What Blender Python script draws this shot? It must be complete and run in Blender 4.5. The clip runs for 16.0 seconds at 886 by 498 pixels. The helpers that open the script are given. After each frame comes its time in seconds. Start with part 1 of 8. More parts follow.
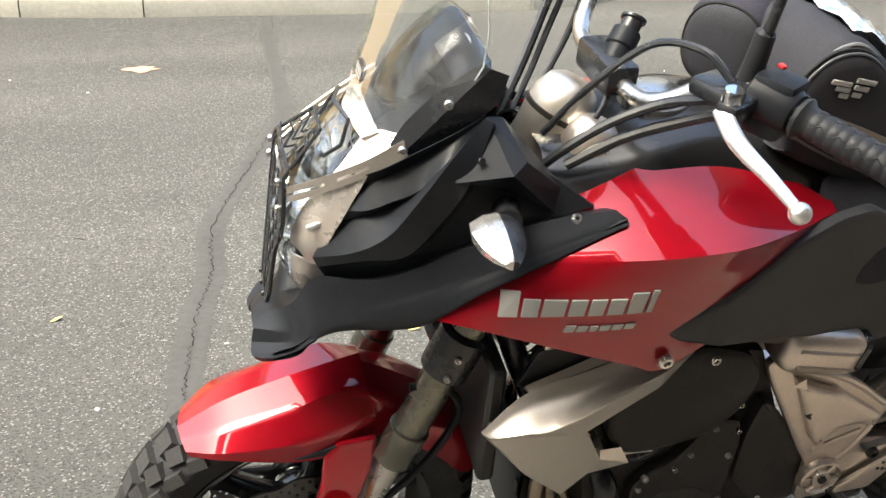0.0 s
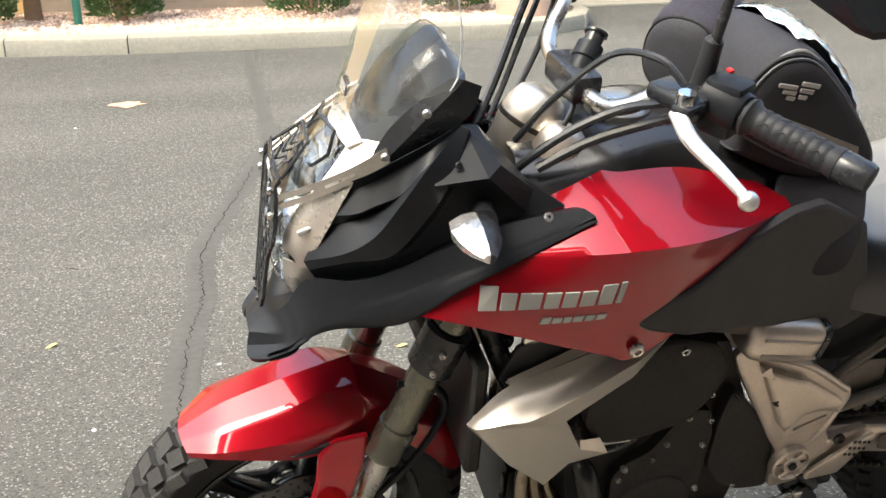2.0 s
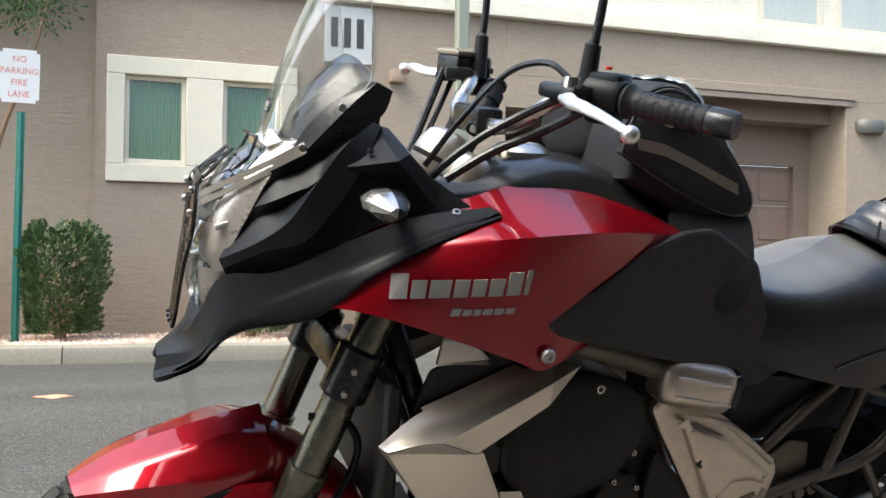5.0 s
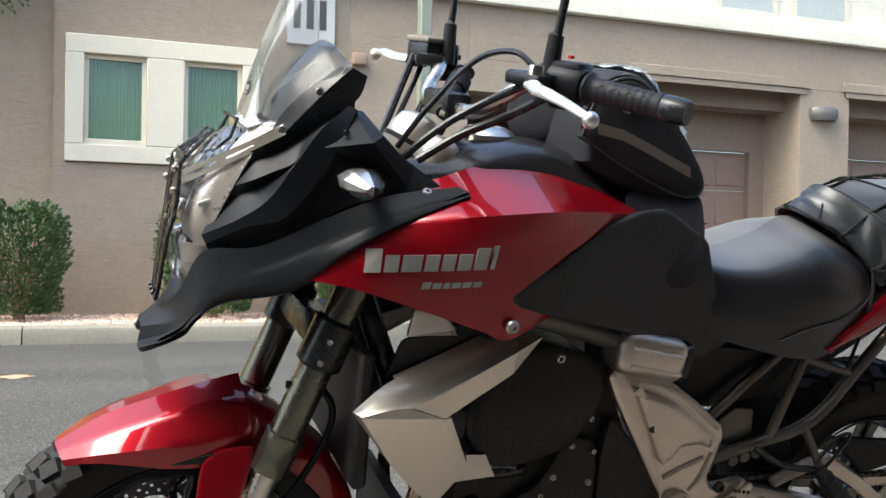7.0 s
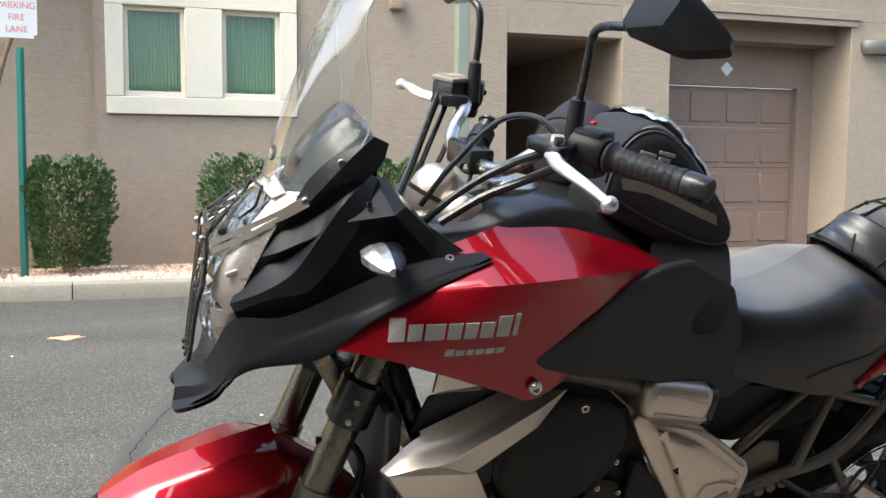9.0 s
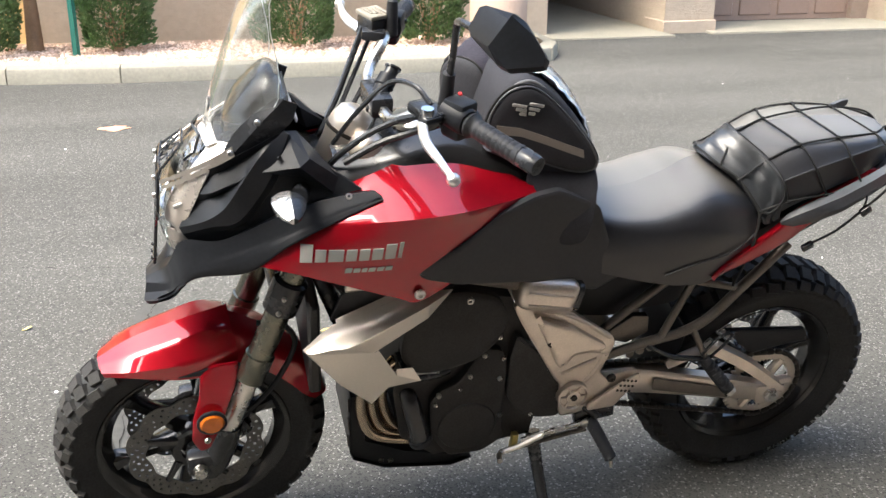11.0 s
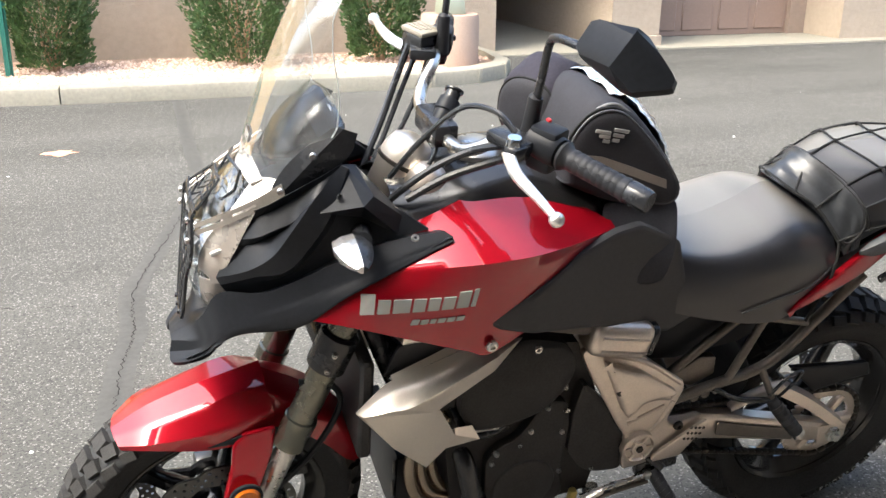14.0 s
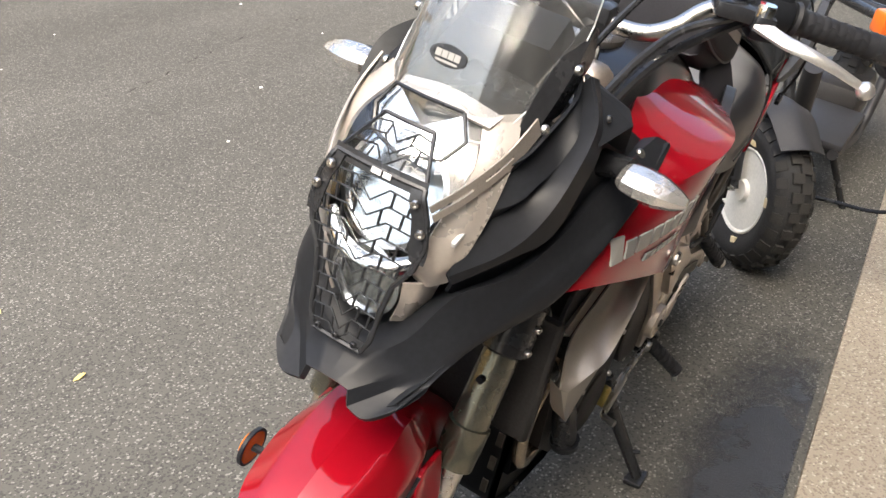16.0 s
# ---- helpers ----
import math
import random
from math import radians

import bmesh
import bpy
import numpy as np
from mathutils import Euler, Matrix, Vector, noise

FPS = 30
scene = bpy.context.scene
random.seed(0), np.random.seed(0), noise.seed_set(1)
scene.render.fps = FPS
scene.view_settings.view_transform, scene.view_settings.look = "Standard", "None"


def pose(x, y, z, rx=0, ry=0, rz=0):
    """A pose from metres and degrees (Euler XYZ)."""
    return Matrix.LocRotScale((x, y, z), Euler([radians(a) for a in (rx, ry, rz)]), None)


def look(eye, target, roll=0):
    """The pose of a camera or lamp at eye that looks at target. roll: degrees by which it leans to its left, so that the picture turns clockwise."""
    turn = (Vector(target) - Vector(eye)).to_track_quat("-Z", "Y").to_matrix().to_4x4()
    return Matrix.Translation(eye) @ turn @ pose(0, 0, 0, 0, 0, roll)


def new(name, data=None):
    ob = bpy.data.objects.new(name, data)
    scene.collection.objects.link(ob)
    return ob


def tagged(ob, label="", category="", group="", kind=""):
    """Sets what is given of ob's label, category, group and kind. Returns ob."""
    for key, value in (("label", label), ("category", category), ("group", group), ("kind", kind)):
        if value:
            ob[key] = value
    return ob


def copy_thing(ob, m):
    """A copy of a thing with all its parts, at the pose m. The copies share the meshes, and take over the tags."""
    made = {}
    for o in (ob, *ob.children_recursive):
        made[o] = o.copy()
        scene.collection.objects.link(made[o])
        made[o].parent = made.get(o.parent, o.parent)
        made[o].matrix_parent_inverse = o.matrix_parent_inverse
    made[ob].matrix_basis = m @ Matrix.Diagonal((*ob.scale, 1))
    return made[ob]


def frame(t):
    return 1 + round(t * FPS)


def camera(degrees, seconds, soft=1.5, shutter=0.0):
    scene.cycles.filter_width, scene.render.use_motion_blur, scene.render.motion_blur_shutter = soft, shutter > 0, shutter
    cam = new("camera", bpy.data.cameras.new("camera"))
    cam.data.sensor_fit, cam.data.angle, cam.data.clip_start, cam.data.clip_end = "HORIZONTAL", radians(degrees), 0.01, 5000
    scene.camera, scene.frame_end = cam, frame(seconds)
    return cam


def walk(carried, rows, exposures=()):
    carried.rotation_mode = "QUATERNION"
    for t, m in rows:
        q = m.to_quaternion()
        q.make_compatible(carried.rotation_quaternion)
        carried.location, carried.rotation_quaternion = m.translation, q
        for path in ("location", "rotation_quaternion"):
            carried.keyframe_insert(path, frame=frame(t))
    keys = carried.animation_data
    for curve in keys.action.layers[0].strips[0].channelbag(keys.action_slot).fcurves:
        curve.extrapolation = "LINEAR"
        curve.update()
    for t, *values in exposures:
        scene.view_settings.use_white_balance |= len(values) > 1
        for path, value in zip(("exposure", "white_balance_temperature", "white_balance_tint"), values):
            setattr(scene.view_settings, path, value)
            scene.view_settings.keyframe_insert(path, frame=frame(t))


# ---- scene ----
cam = camera(50.9, 16.0)
PATH = [
    (0, (-0.058, -1.332, 1.337), (0.378, 0.442, 0.523), 1.3),
    (0.5, (-0.085, -1.361, 1.328), (0.396, 0.401, 0.514), 1.0),
    (1, (-0.099, -1.379, 1.325), (0.378, 0.39, 0.523), 1.4),
    (1.5, (-0.098, -1.392, 1.325), (0.405, 0.376, 0.536), 1.3),
    (2, (-0.074, -1.423, 1.334), (0.395, 0.369, 0.581), 0.1),
    (2.5, (0.024, -1.494, 1.339), (0.279, 0.374, 0.673), 1.3),
    (3, (0.051, -1.596, 1.328), (0.267, 0.266, 0.629), 3.6),
    (3.5, (-0.078, -1.68, 1.32), (0.245, 0.199, 0.715), 4.5),
    (4, (-0.081, -1.625, 1.238), (0.351, 0.248, 0.687), 4.0),
    (4.5, (-0.058, -1.573, 1.001), (0.46, 0.349, 0.808), 1.9),
    (5, (-0.073, -1.569, 0.856), (0.556, 0.33, 0.874), 0.7),
    (7.5, (-0.114, -1.648, 0.846), (0.596, 0.222, 0.822), 1.0),
    (8, (-0.102, -1.636, 0.851), (0.594, 0.239, 0.818), 1.2),
    (10.5, (-0.071, -1.866, 1.415), (0.411, -0.016, 0.826), -0.5),
    (11, (0.111, -1.995, 1.423), (0.572, -0.177, 0.729), 0.3),
    (11.5, (0.162, -2.056, 1.43), (0.657, -0.232, 0.776), -1.2),
    (12, (0.173, -2.075, 1.427), (0.646, -0.247, 0.769), -1.3),
    (12.5, (0.185, -2.07, 1.426), (0.674, -0.247, 0.765), -1.3),
    (13, (0.18, -2.051, 1.422), (0.67, -0.236, 0.74), -0.6),
    (13.5, (0.129, -1.952, 1.409), (0.649, -0.15, 0.714), 0.5),
    (14, (-0.067, -1.721, 1.397), (0.538, 0.067, 0.736), 0.5),
    (14.5, (-0.222, -1.501, 1.379), (0.491, 0.231, 0.678), 2.8),
    (15, (-0.392, -1.213, 1.379), (0.537, 0.418, 0.69), 2.7),
    (15.5, (-0.604, -0.974, 1.352), (0.689, 0.344, 0.585), 2.5),
    (16, (-0.738, -0.734, 1.336), (0.785, 0.204, 0.442), 0.9),
]
EXPOSURES = [(0.0, 2.37, 6500, 2), (2.5, 2.29, 6500, 3), (3.5, 2.19, 6500, 5), (4.5, 2.12, 6300, 4), (5.0, 1.72, 6020, 3), (8.2, 1.74, 5900, 3), (10.3, 2.2, 6200, 4), (11.5, 2.50, 6200, 5), (13.5, 2.50, 6200, 5), (14.5, 2.40, 6300, 5), (15.0, 1.74, 6450, 5), (15.5, 1.86, 6500, 5), (16.0, 2.04, 6600, 7)]
walk(cam, [(t, look(eye, target, roll)) for t, eye, target, roll in PATH], EXPOSURES)

# ---- light: bright veiled sky, the garage roof shades the near side ----
SUN_EL, SUN_AZ = 56.0, 252.0
world = bpy.data.worlds.new("world")
scene.world = world
world.use_nodes = True
wn = world.node_tree
sky = wn.nodes.new("ShaderNodeTexSky")
sky.sky_type = "NISHITA"
sky.sun_disc = False
sky.sun_elevation = radians(SUN_EL)
sky.sun_rotation = radians(SUN_AZ)
sky.air_density, sky.dust_density, sky.ozone_density = 1.0, 6.0, 1.0
bgn = wn.nodes["Background"]
wn.links.new(sky.outputs[0], bgn.inputs[0])
bgn.inputs[1].default_value = 0.15
sun = new("sun", bpy.data.lights.new("sun", "SUN"))
sun.data.energy, sun.data.angle, sun.data.color = 0.55, radians(30), (1.0, 0.93, 0.82)
sun.matrix_world = look((0, 0, 0), (-math.sin(radians(SUN_AZ)) * math.cos(radians(SUN_EL)), -math.cos(radians(SUN_AZ)) * math.cos(radians(SUN_EL)), -math.sin(radians(SUN_EL))))


# ---- materials ----
def mat(name, color, rough=0.5, metal=0.0, coat=0.0, scale=0.0, amount=0.15, bump=0.0, bump_scale=0.0, spec=0.5, random_amount=0.0):
    """A surface with two scales of variation and fine relief, in object metres."""
    m = bpy.data.materials.new(name)
    m.use_nodes = True
    nt = m.node_tree
    b = nt.nodes["Principled BSDF"]
    b.inputs["Base Color"].default_value = (*color, 1)
    b.inputs["Roughness"].default_value = rough
    b.inputs["Metallic"].default_value = metal
    b.inputs["Coat Weight"].default_value = coat
    b.inputs["Coat Roughness"].default_value = max(0.02, rough * 0.6) if rough < 0.4 and metal < 0.1 else 0.025
    b.inputs["Specular IOR Level"].default_value = spec
    tc = nt.nodes.new("ShaderNodeTexCoord")
    if scale:
        n1 = nt.nodes.new("ShaderNodeTexNoise")
        n1.inputs["Scale"].default_value = scale
        n1.inputs["Detail"].default_value = 8
        n1.inputs["Roughness"].default_value = 0.65
        nt.links.new(tc.outputs["Object"], n1.inputs["Vector"])
        n2 = nt.nodes.new("ShaderNodeTexNoise")
        n2.inputs["Scale"].default_value = scale * 14
        n2.inputs["Detail"].default_value = 4
        nt.links.new(tc.outputs["Object"], n2.inputs["Vector"])
        mx = nt.nodes.new("ShaderNodeMath")
        mx.operation = "ADD"
        nt.links.new(n1.outputs["Fac"], mx.inputs[0])
        nt.links.new(n2.outputs["Fac"], mx.inputs[1])
        mr = nt.nodes.new("ShaderNodeMapRange")
        mr.inputs["From Min"].default_value, mr.inputs["From Max"].default_value = 0.65, 1.35
        mr.inputs["To Min"].default_value, mr.inputs["To Max"].default_value = 1 - amount, 1 + amount
        nt.links.new(mx.outputs[0], mr.inputs["Value"])
        val = mr.outputs[0]
        if random_amount:
            oi = nt.nodes.new("ShaderNodeObjectInfo")
            m2 = nt.nodes.new("ShaderNodeMath")
            m2.operation = "MULTIPLY_ADD"
            nt.links.new(oi.outputs["Random"], m2.inputs[0])
            m2.inputs[1].default_value = random_amount
            nt.links.new(val, m2.inputs[2])
            val = m2.outputs[0]
        vm = nt.nodes.new("ShaderNodeVectorMath")
        vm.operation = "SCALE"
        vm.inputs[0].default_value = color
        nt.links.new(val, vm.inputs["Scale"])
        nt.links.new(vm.outputs[0], b.inputs["Base Color"])
        rr = nt.nodes.new("ShaderNodeMapRange")
        rr.inputs["To Min"].default_value, rr.inputs["To Max"].default_value = max(rough - 0.08, 0.02), min(rough + 0.08, 1)
        nt.links.new(n1.outputs["Fac"], rr.inputs["Value"])
        nt.links.new(rr.outputs[0], b.inputs["Roughness"])
    if bump:
        n3 = nt.nodes.new("ShaderNodeTexNoise")
        n3.inputs["Scale"].default_value = bump_scale
        n3.inputs["Detail"].default_value = 5
        nt.links.new(tc.outputs["Object"], n3.inputs["Vector"])
        bp = nt.nodes.new("ShaderNodeBump")
        bp.inputs["Strength"].default_value = bump
        bp.inputs["Distance"].default_value = 0.5 / bump_scale
        nt.links.new(n3.outputs["Fac"], bp.inputs["Height"])
        nt.links.new(bp.outputs[0], b.inputs["Normal"])
    return m


def clear(name, color, rough=0.02, ior=1.45, alpha_mix=0.0, haze=0.0):
    """Glass; alpha_mix blends in plain transparency for thin sheets."""
    m = bpy.data.materials.new(name)
    m.use_nodes = True
    nt = m.node_tree
    b = nt.nodes["Principled BSDF"]
    b.inputs["Base Color"].default_value = (*color, 1)
    b.inputs["Roughness"].default_value = rough
    b.inputs["IOR"].default_value = ior
    b.inputs["Transmission Weight"].default_value = 1.0
    if alpha_mix:
        tr = nt.nodes.new("ShaderNodeBsdfTransparent")
        tr.inputs[0].default_value = (*color, 1)
        gl = nt.nodes.new("ShaderNodeBsdfGlossy")
        gl.inputs["Roughness"].default_value = rough
        fr = nt.nodes.new("ShaderNodeLayerWeight")
        fr.inputs["Blend"].default_value = 0.5
        pw = nt.nodes.new("ShaderNodeMath")
        pw.operation = "POWER"
        pw.inputs[1].default_value = 3.0
        nt.links.new(fr.outputs["Facing"], pw.inputs[0])
        ad = nt.nodes.new("ShaderNodeMath")
        ad.operation = "MULTIPLY_ADD"
        ad.inputs[1].default_value = 0.9
        ad.inputs[2].default_value = ((ior - 1) / (ior + 1)) ** 2 * 2
        nt.links.new(pw.outputs[0], ad.inputs[0])
        mx = nt.nodes.new("ShaderNodeMixShader")
        nt.links.new(ad.outputs[0], mx.inputs[0])
        nt.links.new(tr.outputs[0], mx.inputs[1])
        nt.links.new(gl.outputs[0], mx.inputs[2])
        last = mx
        # noisy white mixed in for scratches and the sky's reflection on the sheet
        if haze:
            df = nt.nodes.new("ShaderNodeBsdfDiffuse")
            df.inputs[0].default_value = (0.85, 0.86, 0.84, 1)
            last = nt.nodes.new("ShaderNodeMixShader")
            nz = nt.nodes.new("ShaderNodeTexNoise")
            nz.inputs["Scale"].default_value = 14
            nz.inputs["Detail"].default_value = 6
            sc_ = nt.nodes.new("ShaderNodeMath")
            sc_.operation = "MULTIPLY"
            sc_.inputs[1].default_value = haze * 2
            nt.links.new(nz.outputs["Fac"], sc_.inputs[0])
            nt.links.new(sc_.outputs[0], last.inputs[0])
            nt.links.new(mx.outputs[0], last.inputs[1])
            nt.links.new(df.outputs[0], last.inputs[2])
        nt.links.new(last.outputs[0], nt.nodes["Material Output"].inputs[0])
    return m


RED = mat("red_metallic_paint", (0.28, 0.0030, 0.0105), 0.34, 0.4, 1.0, 3.0, 0.05, spec=0.04)
RED.node_tree.nodes["Principled BSDF"].inputs["Coat IOR"].default_value = 1.55
RED_TAIL = RED
BLACK = mat("matte_black_plastic", (0.0125, 0.0137, 0.0165), 0.40, 0, 0, 9, 0.25, 0.05, 900, spec=0.17)
BLACK_SMOOTH = mat("satin_black_plastic", (0.019, 0.020, 0.0225), 0.26, 0, 0, 12, 0.3, spec=0.45)
TANK_BLACK = mat("gloss_black_tank", (0.012, 0.012, 0.013), 0.26, 0, 0.2, 12, 0.25)
FRAME_BLACK = mat("dark_side_cover", (0.026, 0.0262, 0.029), 0.5, 0, 0, 9, 0.2, 0.12, 1200, spec=0.36)
ENGINE = mat("black_engine_casting", (0.024, 0.0228, 0.0228), 0.5, 0.0, 0, 18, 0.45, 0.2, 500, spec=0.25)
SILVER = mat("silver_paint", (0.72, 0.665, 0.60), 0.36, 0.95, 0.15, 14, 0.04)
COWL = mat("silver_headlight_cowl", (0.52, 0.475, 0.43), 0.28, 0.5, 0.4, 14, 0.08)
ALU = mat("dusty_cast_aluminium", (0.60, 0.53, 0.465), 0.38, 0.92, 0, 22, 0.12, 0.06, 500)
STEEL = mat("brushed_steel", (0.55, 0.53, 0.50), 0.28, 1.0, 0, 30, 0.15)
STEEL_PALE = mat("pale_bracket_steel", (0.46, 0.42, 0.37), 0.36, 0.75, 0, 30, 0.12)
SCREEN_EDGE = mat("cut_acrylic_edge", (0.52, 0.55, 0.54), 0.3, 0, 0, 40, 0.1)
LEVER = mat("pale_cast_lever", (0.78, 0.76, 0.73), 0.34, 0.9, 0, 30, 0.08)
CHROME = mat("polished_chrome", (0.78, 0.78, 0.78), 0.08, 1.0)
TUBE_GREY = mat("worn_grey_frame_tube", (0.13, 0.115, 0.10), 0.42, 0.55, 0, 25, 0.3, 0.1, 300)
FORK = mat("gunmetal_fork_tube", (0.135, 0.132, 0.105), 0.26, 0.85, 0.2, 10, 0.12)
RUBBER = mat("black_tyre_rubber", (0.029, 0.0295, 0.031), 0.7, 0, 0, 14, 0.4, 0.25, 260, spec=0.22)
TREAD = mat("dusty_tread_rubber", (0.034, 0.033, 0.032), 0.8, 0, 0, 30, 0.4, 0.3, 200, spec=0.22)
GRIP = mat("grip_rubber", (0.019, 0.0195, 0.022), 0.5, 0, 0, 30, 0.25, 0.2, 700, spec=0.22)
RIM = mat("black_cast_rim", (0.0189, 0.0189, 0.0203), 0.22, 0.3, 0.4, 20, 0.2)
DISC = mat("drilled_disc_steel", (0.15, 0.145, 0.138), 0.32, 1.0, 0, 30, 0.25)
CHAIN = mat("oily_chain", (0.045, 0.04, 0.035), 0.4, 0.8, 0, 60, 0.4)
SEAT = mat("black_seat_vinyl", (0.010, 0.0106, 0.0135), 0.36, 0, 0.0, 10, 0.2, 0.10, 600, spec=0.65)
SEAT.node_tree.nodes["Principled BSDF"].inputs["Sheen Weight"].default_value = 0.0
SEAT.node_tree.nodes["Principled BSDF"].inputs["Sheen Roughness"].default_value = 0.35
# dust and the sky's sheen on the seat's upper side, put into the colour
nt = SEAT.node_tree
geo, sep, rng, dust_sheen = (nt.nodes.new("ShaderNode" + k) for k in ("NewGeometry", "SeparateXYZ", "MapRange", "Mix"))
dust_sheen.data_type = "RGBA"
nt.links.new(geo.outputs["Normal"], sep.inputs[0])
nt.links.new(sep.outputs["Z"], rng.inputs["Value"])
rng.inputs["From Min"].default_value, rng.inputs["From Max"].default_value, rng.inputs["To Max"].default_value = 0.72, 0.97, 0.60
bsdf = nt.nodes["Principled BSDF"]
nt.links.new(bsdf.inputs["Base Color"].links[0].from_socket, dust_sheen.inputs["A"])
dust_sheen.inputs["B"].default_value = (0.235, 0.222, 0.198, 1)
nt.links.new(rng.outputs[0], dust_sheen.inputs["Factor"])
nt.links.new(dust_sheen.outputs["Result"], bsdf.inputs["Base Color"])
RAIL_GREY = mat("blue_grey_plastic", (0.040, 0.044, 0.052), 0.42, 0, 0, 9, 0.2, 0.06, 900, spec=0.5)
SEAT_SIDE = mat("ribbed_seat_vinyl", (0.022, 0.023, 0.026), 0.45, 0, 0, 10, 0.2, 0.3, 900, spec=0.4)
POCKET_VINYL = mat("wrinkled_pocket_vinyl", (0.020, 0.022, 0.025), 0.34, 0, 0, 12, 0.25, 0.25, 420, spec=0.6)
FABRIC = mat("black_nylon_fabric", (0.024, 0.024, 0.029), 0.75, 0, 0, 25, 0.35, 0.5, 900, spec=0.3)
FABRIC_BLUE = mat("faded_black_nylon", (0.026, 0.024, 0.034), 0.8, 0, 0, 15, 0.3, 0.5, 700, spec=0.25)
PIPING_DARK = mat("dark_grey_piping", (0.07, 0.07, 0.075), 0.5)
PIPING = mat("grey_reflective_piping", (0.20, 0.20, 0.20), 0.5, 0.2)
REFLECT_TAPE = mat("grey_reflective_tape", (0.22, 0.19, 0.17), 0.45, 0.2, 0, 20, 0.1)
EMBLEM = mat("silver_emblem", (0.34, 0.33, 0.315), 0.4, 0.3)
WHITE_MARK = mat("white_marking", (0.70, 0.68, 0.66), 0.5)
CORD = mat("black_elastic_cord", (0.012, 0.012, 0.012), 0.75, 0, 0, 40, 0.3, spec=0.22)
AMBER = mat("amber_reflector", (0.55, 0.14, 0.01), 0.2, 0, 0.6, 60, 0.2)
RED_PLASTIC = mat("red_switch_plastic", (0.55, 0.02, 0.02), 0.4)
BRASS = mat("yellow_plated_metal", (0.45, 0.36, 0.12), 0.35, 0.8, 0, 40, 0.2)
EXHAUST = mat("heat_tinted_pipe", (0.46, 0.37, 0.28), 0.2, 0.9, 0, 18, 0.4)
WHITE_PLASTIC = mat("scuffed_white_plastic", (0.72, 0.71, 0.66), 0.4, 0, 0, 9, 0.12)
CREAM = mat("cream_plastic", (0.70, 0.58, 0.36), 0.45, 0, 0, 9, 0.12)
ORANGE_LENS = mat("orange_lens", (0.85, 0.16, 0.02), 0.25, 0, 0.5)
SCREEN = clear("clear_windscreen", (0.95, 0.965, 0.96), 0.03, 1.75, 1.0, 0.06)
SMOKE = clear("smoked_inner_screen", (0.70, 0.71, 0.72), 0.08, 1.3, 1.0)
LENS = clear("clear_headlight_lens", (0.92, 0.95, 0.96), 0.03, 1.45, 1.0)
SIGNAL_LENS = mat("clear_signal_lens", (0.62, 0.60, 0.58), 0.08, 0.8, 0.9, 60, 0.15, 0.3, 75)
REFLECTOR = mat("chrome_reflector_bowl", (0.72, 0.73, 0.74), 0.2, 1.0, 0, 45, 0.06, 0.08, 40)
DUSTY_CAP = mat("dusty_grey_plastic", (0.22, 0.20, 0.16), 0.6, 0, 0, 30, 0.25)
GAUGE = mat("gauge_face", (0.55, 0.55, 0.54), 0.5)
MAP_SHEET = clear("clear_map_pocket", (0.85, 0.9, 0.95), 0.08, 1.45, 1.0)
# pocket sheet: white, the vinyl's sky glints painted as pale blue and straw yellow patches
MAP_GLINTS = mat("glinting_pocket_sheet", (0.74, 0.76, 0.78), 0.7)
nt = MAP_GLINTS.node_tree
tc, nz, cr = (nt.nodes.new("ShaderNode" + k) for k in ("TexCoord", "TexNoise", "ValToRGB"))
nz.inputs["Scale"].default_value, nz.inputs["Detail"].default_value = 34, 3
nt.links.new(tc.outputs["Object"], nz.inputs["Vector"])
nt.links.new(nz.outputs["Fac"], cr.inputs[0])
for pos_, col_ in ((0.36, (0.16, 0.28, 0.40)), (0.44, (0.48, 0.60, 0.68)), (0.50, (0.78, 0.79, 0.78)), (0.60, (0.76, 0.74, 0.64)), (0.68, (0.52, 0.44, 0.24))):
    cr.color_ramp.elements.new(pos_).color = (*col_, 1)
cr.color_ramp.elements.remove(cr.color_ramp.elements[-1])
cr.color_ramp.elements.remove(cr.color_ramp.elements[0])
nt.links.new(cr.outputs[0], nt.nodes["Principled BSDF"].inputs["Base Color"])


# ---- mesh helpers ----
def finish(name, bm, material, parent=None, label="", sharp=38, xf=None):
    """Links a bmesh as one smooth-shaded mesh object."""
    if xf is not None:
        bmesh.ops.transform(bm, matrix=xf, verts=bm.verts)
    bmesh.ops.recalc_face_normals(bm, faces=bm.faces)
    me = bpy.data.meshes.new(name)
    bm.to_mesh(me)
    bm.free()
    me.materials.append(material)
    for p in me.polygons:
        p.use_smooth = True
    me.set_sharp_from_angle(angle=radians(sharp))
    ob = new(name, me)
    if parent is not None:
        ob.parent = parent
    if label:
        ob["label"] = label
    return ob


part = finish


def thicken(bm, t):
    """Gives a sheet a body."""
    bmesh.ops.recalc_face_normals(bm, faces=bm.faces)
    bm.normal_update()
    bmesh.ops.solidify(bm, geom=bm.faces[:], thickness=t)


def catmull(pts, n):
    """n + 1 points along a smooth curve through pts."""
    pts = [Vector(p) for p in pts]
    if len(pts) == 2:
        return [pts[0].lerp(pts[1], i / n) for i in range(n + 1)]
    out = []
    m = len(pts) - 1
    for i in range(n + 1):
        s = i / n * m
        k = min(int(s), m - 1)
        f = s - k
        p1, p2 = pts[k], pts[k + 1]
        p0 = pts[k - 1] if k > 0 else p1 * 2 - p2
        p3 = pts[k + 2] if k + 2 <= m else p2 * 2 - p1
        out.append(0.5 * ((2 * p1) + (p2 - p0) * f + (2 * p0 - 5 * p1 + 4 * p2 - p3) * f * f + (3 * p1 - p0 - 3 * p2 + p3) * f ** 3))
    return out


